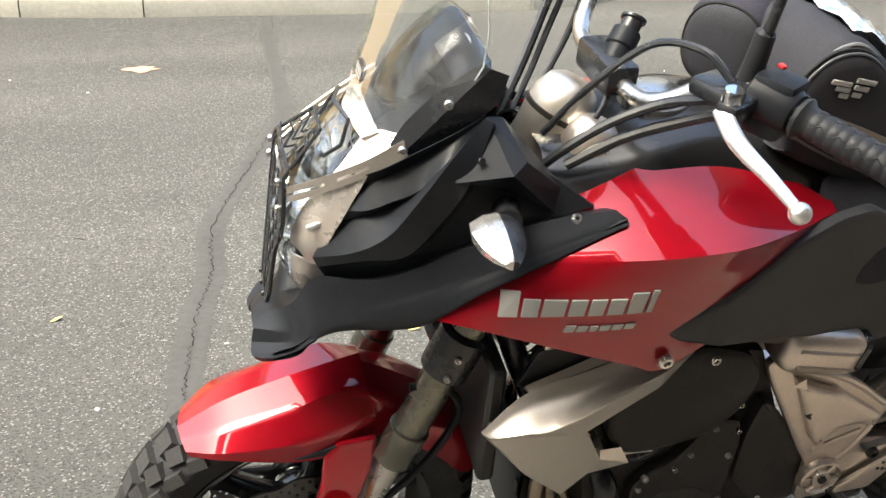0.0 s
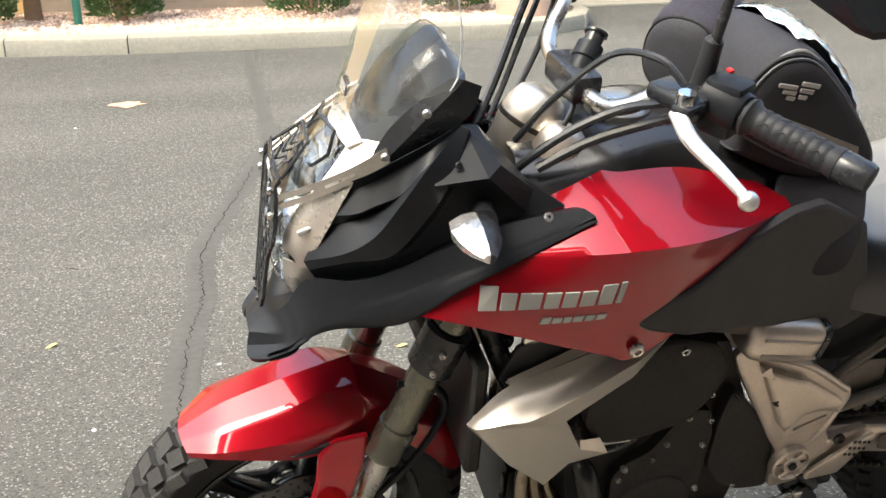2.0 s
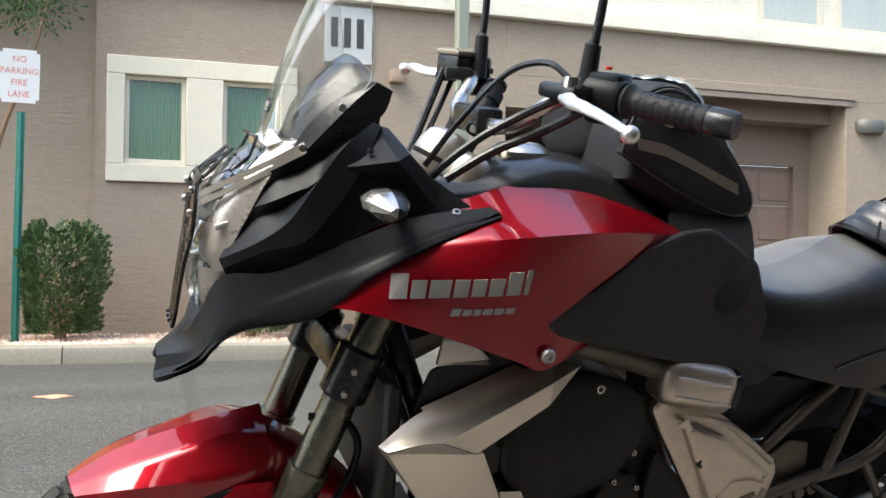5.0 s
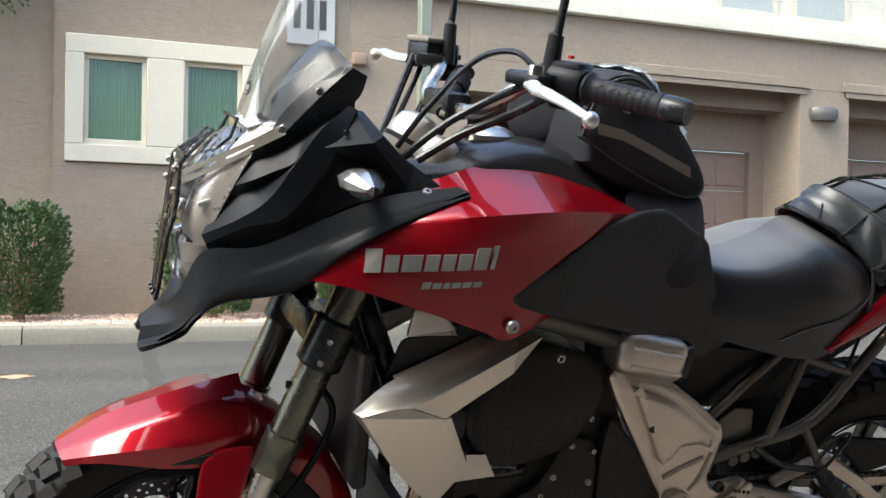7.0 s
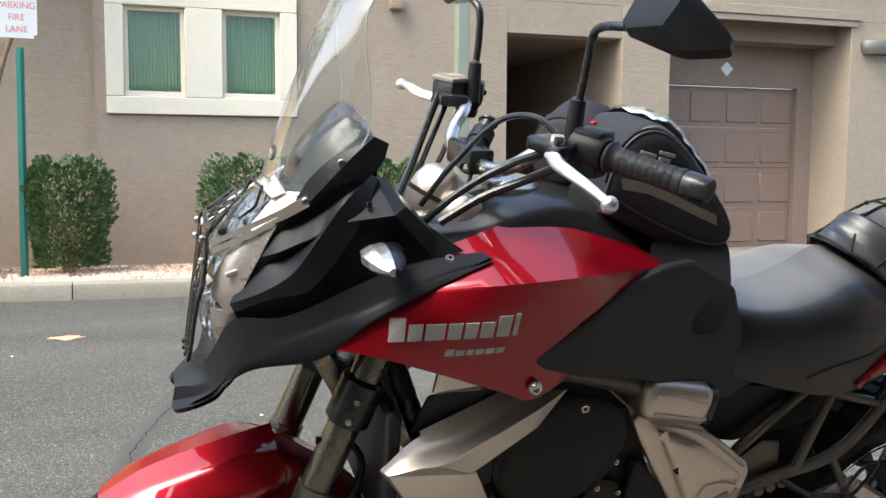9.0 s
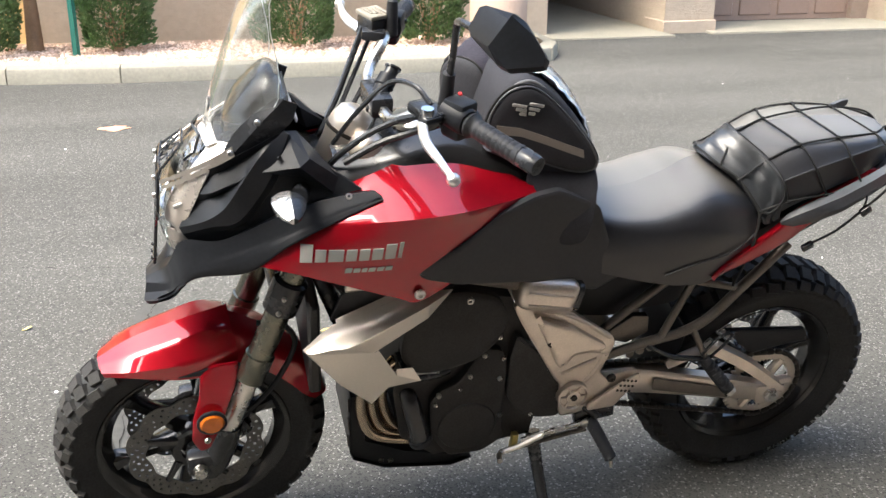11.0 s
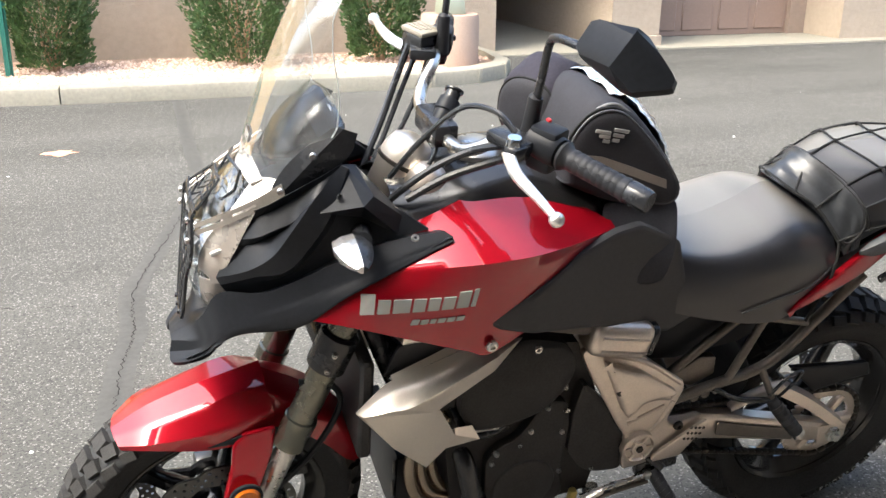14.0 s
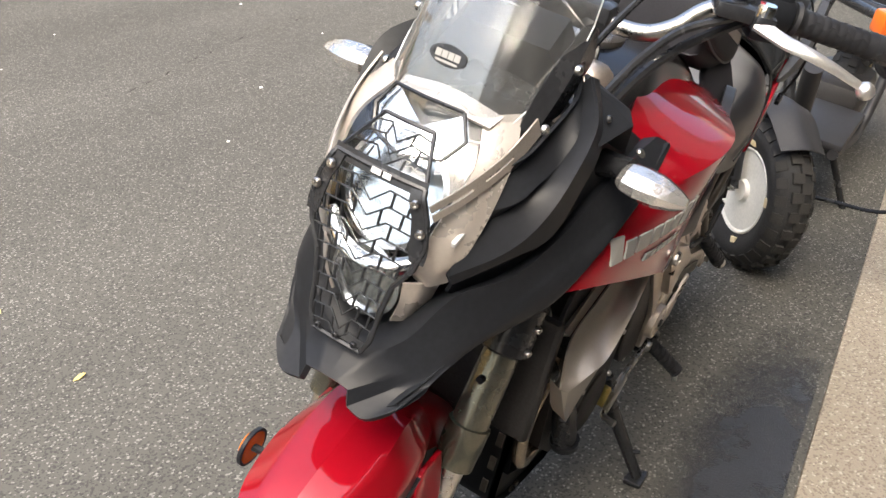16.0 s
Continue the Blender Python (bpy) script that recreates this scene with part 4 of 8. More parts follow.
for y in (-0.062, 0.066):
    drilled_disc(fw, FW, y, 0.104, 0.152, 10, DISC, xf=S)
    part("disc_carrier", lathe([(0.035, y - 0.006), (0.052, y - 0.006), (0.056, y), (0.052, y + 0.006), (0.035, y + 0.006)], 32, (FW[0], 0, FW[1]), closed=True), RIM, fw, xf=S)
    for k in range(5):
        a = 2 * math.pi * k / 5
        part("carrier_arm", tube([(FW[0] + 0.05 * math.cos(a), y, FW[1] + 0.05 * math.sin(a)), (FW[0] + 0.11 * math.cos(a + 0.25), y, FW[1] + 0.11 * math.sin(a + 0.25))], [0.010, 0.007], 8), RIM, fw, xf=S)
drilled_disc(rw, RW, 0.085, 0.07, 0.112, 8, DISC)
spr = drilled_disc(rw, RW, -0.092, 0.072, 0.105, 46, ALU, "sprocket", holes=False)
for k in range(6):
    a = k * math.pi / 3
    q = Vector((RW[0] + 0.03 * math.cos(a), -0.09, RW[1] + 0.03 * math.sin(a)))
    tube([q, (RW[0] + 0.082 * math.cos(a), -0.09, RW[1] + 0.082 * math.sin(a))], 0.012, 8, bm=(bm := bmesh.new()))
    part("sprocket_arm", bm, ALU, spr)

# -- front end, turned with the bars --
def fork_pt(y, s):
    return Vector((0.055, y, FW[1])) + RAKE * s


for y in (-0.105, 0.105):
    leg = part("fork_leg", tube([fork_pt(y, 0.26), fork_pt(y, 0.48), fork_pt(y, 0.71)], [0.027, 0.0265, 0.0255], 20, 6), FORK, moto, "gunmetal fork outer tube", xf=S)
    part("fork_collar", tube([fork_pt(y, 0.235), fork_pt(y, 0.262), fork_pt(y, 0.264), fork_pt(y, 0.30), fork_pt(y, 0.302)], [0.030, 0.030, 0.031, 0.031, 0.0275], 20, smooth=False), FORK, leg, xf=S)
    part("fork_slider", tube([fork_pt(y, 0.03), fork_pt(y, 0.25)], 0.0205, 18), STEEL, leg, "bright inner fork tube", xf=S)
    part("axle_lug", block((0.034, (-0.105 if y < 0 else 0.105), 0.305), (0.085, 0.045, 0.06), 0.012), BLACK_SMOOTH, leg, xf=S)
    part("fork_foot", loft([[fork_pt(y, s) + Vector((math.cos(a) * w, math.sin(a) * w2, 0)) for a in (2 * math.pi * i / 14 for i in range(14))] for s, w, w2 in ((-0.045, 0.022, 0.018), (-0.02, 0.034, 0.026), (0.05, 0.034, 0.027), (0.10, 0.026, 0.024))]), BLACK_SMOOTH, leg, "black fork foot", xf=S)
    ys = -1 if y < 0 else 1
    cal = part("brake_caliper", block((0.085, ys * 0.075, 0.395), (0.075, 0.06, 0.115), 0.014, rot=(0, -28, 0)), BLACK_SMOOTH, leg, "black brake caliper", xf=S)
    for px, pz in ((0.075, 0.44), (0.105, 0.37), (0.055, 0.35)):
        part("caliper_bolt", bolt_at((px, ys * 0.106, pz), 0.009, (0, ys, 0), 0.01), STEEL, cal, xf=S)
part("lower_clamp", block(fork_pt(0, 0.455) + Vector((0.005, 0, 0)), (0.06, 0.19, 0.045), 0.012, rot=(0, 21, 0)), BLACK_SMOOTH, moto, "black lower fork clamp", xf=S)
for y in (-0.105, 0.105):
    part("clamp_ring", tube([fork_pt(y, s) for s in (0.415, 0.42, 0.49, 0.495)], [0.030, 0.036, 0.036, 0.030], 20, smooth=False), BLACK_SMOOTH, moto, "black clamp round the fork tube", xf=S)
for s in (0.445, 0.48):
    part("clamp_bolt", bolt_at(fork_pt(-0.139, s - 0.01) + Vector((-0.012, 0, 0)), 0.0055, (-0.5, -1, 0), 0.006), STEEL, moto, xf=S)
part("upper_clamp", loft([[fork_pt(0, s) + Vector((dx, y, 0)) for dx, y in ((-0.03, -0.115), (0.03, -0.115), (0.045, -0.04), (0.045, 0.04), (0.03, 0.115), (-0.03, 0.115), (-0.02, 0.04), (-0.02, -0.04))] for s in (0.68, 0.685, 0.705, 0.71)]), BLACK_SMOOTH, moto, xf=S)
part("axle", lathe([(0.0, -0.145), (0.014, -0.145), (0.016, -0.13), (0.012, -0.128), (0.012, 0.13), (0, 0.13)], 18, (FW[0], 0, FW[1])), STEEL, fw, xf=S)

# front mudguard
bm = skin([[(-0.160, 0, 0.548), (-0.09, 0, 0.588), (0.0, 0, 0.616), (0.065, 0, 0.633), (0.110, 0, 0.643)],
           [(-0.157, -0.024, 0.546), (-0.095, -0.047, 0.576), (-0.005, -0.057, 0.604), (0.056, -0.054, 0.622), (0.114, -0.050, 0.612)],
           [(-0.152, -0.044, 0.540), (-0.10, -0.075, 0.558), (-0.01, -0.090, 0.568), (0.065, -0.085, 0.573), (0.122, -0.07, 0.574)],
           [(-0.148, -0.046, 0.531), (-0.10, -0.077, 0.545), (-0.01, -0.092, 0.534), (0.055, -0.090, 0.530), (0.12, -0.072, 0.530)]], 26, 5, 0.0035, crease=(1, 2), mirror=True)
fender = part("front_mudguard", bm, RED, moto, "glossy red front mudguard", xf=S)
bm = skin([[(0.110, 0, 0.628), (0.172, 0, 0.588), (0.25, 0, 0.528), (0.298, 0, 0.456), (0.318, 0, 0.395)],
           [(0.110, -0.05, 0.606), (0.172, -0.055, 0.574), (0.245, -0.055, 0.514), (0.290, -0.052, 0.446), (0.312, -0.045, 0.395)],
           [(0.10, -0.072, 0.55), (0.160, -0.075, 0.52), (0.220, -0.075, 0.468), (0.260, -0.07, 0.416), (0.285, -0.06, 0.39)]], 22, 5, 0.0035, mirror=True)
part("mudguard_rear", bm, RED, fender, xf=S)
for sy in (-1, 1):
    bm = plate([(0.040, 0.538), (0.062, 0.556), (0.120, 0.556), (0.108, 0.508), (0.090, 0.468), (0.066, 0.415), (0.042, 0.366), (0.024, 0.362), (0.008, 0.398), (0.014, 0.440), (0.032, 0.490)], lambda x, z: -0.086 - 0.042 * min(1, max(0, (0.550 - z) / 0.13)), 0.007, 0.006, 0.02, rounds=0.008)
    if sy > 0:
        for v in bm.verts:
            v.co.y *= -1
    st = part("mudguard_stay", bm, RED, fender, "red mudguard leg beside the fork", xf=S)
    rf = part("reflector", lathe([(0.0, -0.012), (0.021, -0.012), (0.027, -0.006), (0.027, 0.0), (0, 0)], 28, (0.052, sy * 0.138, 0.445)) if sy < 0 else lathe([(0.0, 0.012), (0.021, 0.012), (0.027, 0.006), (0.027, 0.0), (0, 0)], 28, (0.048, 0.160, 0.440)), AMBER, st, "round amber reflector", xf=S)
    part("reflector_ring", lathe([(0.026, sy * 0.008), (0.031, sy * 0.006), (0.031, 0.0), (0.026, 0)], 28, (0.052, -0.138, 0.445) if sy < 0 else (0.048, 0.160, 0.440), closed=True), BLACK, rf, xf=S)
    if sy > 0:
        part("reflector_stem", tube([(0.050, 0.138, 0.442), (0.048, 0.161, 0.440)], 0.006, 8), BLACK, st, xf=S)
    # black wedge for the open gap, whose darkness is put into its colour
    part("stay_vent", facets([(-0.004, sy * 0.0945, 0.540), (0.062, sy * 0.0935, 0.553), (0.048, sy * 0.0945, 0.537), (-0.004, sy * 0.088, 0.540), (0.062, sy * 0.087, 0.553), (0.048, sy * 0.088, 0.537)], [(0, 1, 2), (0, 3, 4, 1), (1, 4, 5, 2), (2, 5, 3, 0), (3, 5, 4)]), BLACK, st, "black piece filling the open gap above the leg", 10, S)
    part("stay_bolt", bolt_at((0.040, sy * 0.141, 0.398), 0.007, (0, sy, 0)), STEEL, st, xf=S)
part("brake_hose", tube([(0.16, -0.10, 0.66), (0.21, -0.11, 0.655), (0.235, -0.11, 0.60), (0.19, -0.11, 0.50), (0.12, -0.11, 0.42)], 0.006, 8), BLACK, moto, "black rubber brake hose", xf=S)

# handlebar
BAR = [(0.425, -0.03, 1.085), (0.43, -0.09, 1.088), (0.445, -0.125, 1.105), (0.475, -0.155, 1.135), (0.50, -0.20, 1.150), (0.53, -0.26, 1.146), (0.589, -0.368, 1.1345)]
full = [(x, -y, z) for x, y, z in reversed(BAR)] + BAR
bar = part("handlebar", tube(full, 0.0115, 14, 80), STEEL, moto, "tall silver handlebar", xf=S)
gd = (Vector((0.60, -0.395, 1.131)) - Vector((0.527, -0.25, 1.146))).normalized()
for sy in (-1, 1):
    def sd(p):
        return Vector((p[0], p[1] * -sy, p[2]))
    g0 = Vector((0.527, -0.25, 1.146))
    bm = bmesh.new()
    loops = []
    prof = [(0.0, 0.022), (0.006, 0.024), (0.012, 0.0185)]
    for k in range(9):
        prof += [(0.016 + k * 0.0125, 0.0178), (0.018 + k * 0.0125, 0.0171), (0.0205 + k * 0.0125, 0.0171), (0.0225 + k * 0.0125, 0.0178)]
    prof += [(0.130, 0.019), (0.134, 0.019)]
    tube([sd(g0 + gd * (s * 0.9)) for s, r in prof], [r for s, r in prof], 18, smooth=False, bm=bm)
    grip = part("grip", bm, GRIP, bar, "black ribbed rubber grip", xf=S)
    # raised zigzag across the ribs
    e1 = gd.cross(Vector((0, 0, 1))).normalized()
    e2 = e1.cross(gd)
    for a0 in (0.4, 1.6, 2.8, 4.0, 5.2):
        zig = []
        for k in range(9):
            a = a0 + (0.22 if k % 2 else -0.22)
            zig.append(sd(g0 + gd * (0.020 + 0.011 * k) + (e1 * math.cos(a) + e2 * math.sin(a)) * 0.0174))
        part("grip_tread", tube(zig, 0.0009, 5, smooth=False), GRIP, grip, xf=S)
    bm = tube([sd(g0 + gd * s) for s in (0.120, 0.123, 0.152, 0.158, 0.158, 0.143)], [0.0175, 0.0185, 0.0185, 0.0165, 0.008, 0.0078], 20, smooth=False)
    part("bar_end_weight", bm, BLACK_SMOOTH, bar, "glossy black bar end", xf=S)
    # switch housing
    bm = bmesh.new()
    tube([sd(g0 + gd * s) for s in (-0.060, -0.056, -0.012, -0.004)], [0.022, 0.027, 0.027, 0.023], 16, smooth=False, bm=bm)
    c = sd(g0 + gd * -0.035 + Vector((0.006, 0, 0.014)))
    block(c, (0.042, 0.05, 0.034), 0.007, bm, rot=(0, 0, sy * -28))
    block(sd(g0 + gd * -0.03 + Vector((-0.002, 0, -0.022))), (0.04, 0.045, 0.03), 0.008, bm, rot=(0, 0, sy * -28))
    sw = part("switch_housing", bm, BLACK, bar, "black switch block", xf=S)
    part("switch_button", block(sd(g0 + gd * -0.045 + Vector((0.012, 0, 0.036))), (0.007, 0.010, 0.005), 0.002), RED_PLASTIC, sw, "small red switch", xf=S)
    part("switch_toggle", block(sd(g0 + gd * -0.025 + Vector((0.026, 0, 0.008))), (0.012, 0.018, 0.010), 0.003), BLACK_SMOOTH, sw, xf=S)
    # lever perch and lever
    bm = block(sd((0.470, -0.195, 1.150)), (0.05, 0.075, 0.022), 0.007, rot=(0, 0, sy * -20))
    block(sd((0.462, -0.226, 1.146)), (0.04, 0.03, 0.026), 0.008, bm, rot=(0, 0, sy * -20))
    perch = part("lever_perch", bm, BLACK_SMOOTH, bar, "black lever mount", xf=S)
    part("pivot_cap", lathe([(0, 0.005), (0.011, 0.005), (0.0125, 0.0), (0.0125, -0.012), (0, -0.012)], 20, sd((0.456, -0.225, 1.166)), axis="z"), CHROME, perch, "bright pivot bolt", xf=S)
    lev = [(0.448, -0.222, 1.146), (0.440, -0.262, 1.139), (0.438, -0.295, 1.136), (0.446, -0.33, 1.128), (0.456, -0.368, 1.116)]
    if sy > 0:
        lev = [(x - 0.004 - 0.016 * k / 4, y - 0.012 * k / 4, z + 0.030 * k / 4) for k, (x, y, z) in enumerate(lev)]
    bm = tube([sd(p) for p in lev], [0.0105, 0.0100, 0.0090, 0.0074, 0.0060], 10, 20, squash=0.6)
    own = bmesh.new()
    bmesh.ops.create_uvsphere(own, u_segments=16, v_segments=10, radius=0.0118)
    bmesh.ops.translate(own, verts=own.verts, vec=sd((lev[-1][0] + 0.002, lev[-1][1] - 0.005, lev[-1][2] - 0.003)))
    me = bpy.data.meshes.new("tmp")
    own.to_mesh(me)
    own.free()
    bm.from_mesh(me)
    bpy.data.meshes.remove(me)
    part("lever", bm, LEVER, perch, "silver lever with ball end", xf=S)
    # mirror
    bm = tube([sd(p) for p in ((0.502, -0.182, 1.145), (0.503, -0.184, 1.175), (0.504, -0.186, 1.215), (0.505, -0.187, 1.217))], [0.014, 0.013, 0.0115, 0.008], 14, smooth=False)
    boot = part("mirror_boot", bm, GRIP, bar, "black rubber mirror boot", xf=S)
    bm = tube([sd(p) for p in ((0.505, -0.187, 1.21), (0.508, -0.19, 1.26), (0.508, -0.197, 1.305), (0.504, -0.225, 1.322), (0.512, -0.275, 1.328), (0.530, -0.305, 1.332))], 0.0065, 10, 24)
    part("mirror_stalk", bm, BLACK_SMOOTH, boot, xf=S)
    A = [tuple(S.inverted() @ Vector(p)) for p in ((0.514, -0.284, 1.318), (0.531, -0.297, 1.366), (0.580, -0.355, 1.364), (0.609, -0.402, 1.316), (0.602, -0.408, 1.302), (0.540, -0.398, 1.296))]
    cen = sum((Vector(p) for p in A), Vector()) / 6
    nrm = (Vector(A[1]) - Vector(A[5])).cross(Vector(A[3]) - Vector(A[0])).normalized()
    nrm = nrm if nrm.x > 0 else -nrm
    r0, r1 = Vector(A[5]).lerp(Vector(A[0]), 0.30).lerp(cen, 0.22), Vector(A[2]).lerp(cen, 0.22)
    loops = []
    for push, sc in ((0.016, 0.93), (0.014, 0.98), (0.006, 1.0), (-0.004, 0.98), (-0.030, 0.0)):
        ring = []
        for i in range(6):
            p, q = Vector(A[i]), Vector(A[(i + 1) % 6])
            for f in (0.12, 0.5, 0.88):
                edge_pt = p.lerp(q, f)
                if sc:
                    ring.append(sd(cen + (edge_pt - cen) * sc + nrm * push))
                else:
                    u = min(1.0, max(0.0, (edge_pt - r0).dot(r1 - r0) / (r1 - r0).length_squared))
                    ring.append(sd(r0.lerp(r1, u) + nrm * push))
        loops.append(ring)
    shell = part("mirror_shell", loft(loops, False), BLACK, boot, "angular black mirror housing", 20, xf=S)
    ring = [sd(cen + (Vector(p) - cen) * 0.88 + nrm * 0.0168) for p in A]
    bm = bmesh.new()
    bm.faces.new([bm.verts.new(p) for p in ring])
    thicken(bm, 0.001)
    part("mirror_glass", bm, CHROME, shell, "mirror glass", xf=S)
# brake reservoir on the right
res = part("brake_reservoir", block((0.470, 0.205, 1.160), (0.050, 0.056, 0.040), 0.006, rot=(0, 0, 20)), BLACK_SMOOTH, bar, "square black brake fluid reservoir", xf=S)
part("reservoir_cap", block((0.470, 0.205, 1.184), (0.054, 0.060, 0.010), 0.004, rot=(0, 0, 20)), DUSTY_CAP, res, "dusty grey reservoir cap", xf=S)
for k in range(4):
    part("cap_ridge", block((0.470 + 0.010 * (k - 1.5), 0.205, 1.190), (0.004, 0.040, 0.003), 0.001, rot=(0, 0, 20)), DUSTY_CAP, res, xf=S)
part("bar_clamp", block((0.425, 0, 1.09), (0.045, 0.10, 0.042), 0.008), BLACK_SMOOTH, bar, xf=S)
# accessory socket on the bar
bm = tube([(0.412, -0.03, 1.075), (0.425, -0.012, 1.095), (0.438, 0.0, 1.112), (0.439, 0.001, 1.113), (0.452, 0.012, 1.128)], [0.016, 0.017, 0.017, 0.020, 0.019], 20, smooth=False)
sock = part("power_socket", bm, BLACK, bar, "black bar-mounted power socket", xf=S)
part("socket_cap", tube([(0.450, 0.010, 1.126), (0.460, 0.018, 1.139), (0.461, 0.019, 1.140), (0.463, 0.021, 1.143)], [0.0135, 0.0135, 0.017, 0.017], 18, smooth=False), BLACK_SMOOTH, sock, xf=S)
# round silver housing at the steering head
HOUSING = [(0, 0.05), (0.022, 0.049), (0.036, 0.040), (0.044, 0.020), (0.046, -0.005), (0.043, -0.03), (0.043, -0.10), (0, -0.10)]
part("key_housing", lathe(HOUSING, 32, axis="z"), SILVER, moto, "round silver housing at the steering head", xf=S @ pose(0.374, 0.014, 1.020, 0, 25, 0))
part("clamp_housing", lathe(HOUSING, 32, axis="z"), ALU, moto, "warm grey metal housing beside it", xf=S @ pose(0.392, -0.050, 1.002, 0, 25, 0) @ Matrix.Scale(0.8, 4))
part("housing_band", lathe([(0.044, 0.004), (0.0475, 0.003), (0.0475, -0.004), (0.044, -0.005)], 32, axis="z", closed=True), CHAIN, moto, "dark band round the housing", xf=S @ pose(0.374, 0.014, 1.020, 0, 25, 0))
# cables
CABLES = [
    ([(0.47, -0.20, 1.165), (0.45, -0.16, 1.185), (0.42, -0.10, 1.165), (0.37, -0.06, 1.09), (0.33, -0.04, 1.02)], 0.0048),
    ([(0.46, -0.19, 1.14), (0.43, -0.14, 1.11), (0.38, -0.11, 1.07), (0.33, -0.09, 1.02), (0.30, -0.07, 0.97)], 0.0062),
    ([(0.50, -0.20, 1.13), (0.46, -0.15, 1.09), (0.40, -0.12, 1.055), (0.34, -0.10, 1.01)], 0.007),
    ([(0.42, -0.03, 1.08), (0.40, -0.05, 1.05), (0.37, -0.05, 1.01), (0.34, -0.03, 0.97)], 0.004),
    ([(0.45, 0.21, 1.16), (0.425, 0.20, 1.10), (0.38, 0.16, 1.02), (0.33, 0.11, 0.96)], 0.007),
    ([(0.47, 0.22, 1.14), (0.43, 0.19, 1.07), (0.38, 0.14, 1.0), (0.33, 0.09, 0.95)], 0.005),
    ([(0.49, 0.21, 1.13), (0.45, 0.17, 1.06), (0.39, 0.12, 0.99), (0.34, 0.07, 0.94)], 0.005)]
for pts, r in CABLES:
    part("cable", tube(pts, r, 8, 24), BLACK_SMOOTH, moto, "black control cable", xf=S)

# -- bodywork --
RED_CURVES = [
    [(0.16, -0.125, 0.945), (0.34, -0.130, 0.976), (0.46, -0.105, 1.006), (0.56, -0.100, 1.002), (0.65, -0.112, 0.978), (0.716, -0.136, 0.949)],
    [(0.16, -0.132, 0.900), (0.275, -0.170, 0.922), (0.40, -0.224, 0.944), (0.52, -0.238, 0.957), (0.62, -0.205, 0.953), (0.720, -0.150, 0.941)],
    [(0.15, -0.146, 0.860), (0.255, -0.192, 0.878), (0.38, -0.224, 0.890), (0.47, -0.231, 0.885), (0.57, -0.217, 0.895), (0.69, -0.168, 0.928)],
    [(0.13, -0.152, 0.840), (0.225, -0.193, 0.833), (0.335, -0.214, 0.803), (0.43, -0.223, 0.772), (0.475, -0.223, 0.759), (0.552, -0.214, 0.797)]]
body = pair("tank_panel", skin(RED_CURVES, 36, 7, 0.004, crease=(1,)), RED, moto, "glossy red tank side panel", 50)


pair("side_cover", plate([(0.708, 0.952), (0.63, 0.930), (0.53, 0.868), (0.468, 0.832), (0.466, 0.820), (0.484, 0.810), (0.56, 0.790), (0.70, 0.755), (0.88, 0.690), (0.95, 0.72), (0.90, 0.80), (0.86, 0.90), (0.76, 0.955)],
     lerp_y([(0.46, -0.208), (0.55, -0.210), (0.70, -0.168), (0.85, -0.135), (0.95, -0.12)]), 0.016, 0.008, 0.03, rounds=0.012), FRAME_BLACK, moto, "black frame side cover")
# black upper tank
bm = skin([[(0.33, 0, 1.005), (0.40, 0, 1.020), (0.47, 0, 1.040), (0.56, 0, 1.045), (0.66, 0, 1.020), (0.78, 0, 0.95)],
           [(0.33, -0.06, 1.0), (0.40, -0.07, 1.012), (0.47, -0.075, 1.03), (0.56, -0.08, 1.035), (0.66, -0.075, 1.01), (0.78, -0.07, 0.94)],
           [(0.32, -0.11, 0.965), (0.40, -0.12, 0.975), (0.47, -0.115, 1.004), (0.56, -0.108, 1.006), (0.66, -0.115, 0.982), (0.78, -0.12, 0.90)],
           [(0.33, -0.13, 0.90), (0.40, -0.15, 0.90), (0.47, -0.15, 0.92), (0.56, -0.15, 0.92), (0.66, -0.15, 0.90), (0.78, -0.13, 0.84)]], 24, 5, 0.004, mirror=True)
tank = part("tank_top", bm, TANK_BLACK, moto, "black fuel tank top", 60)
part("filler_cap", lathe([(0, 0.012), (0.03, 0.012), (0.042, 0.006), (0.048, 0.0), (0.048, -0.015), (0, -0.015)], 32, (0.50, 0.0, 1.045), axis="z"), STEEL, tank, "steel filler cap")

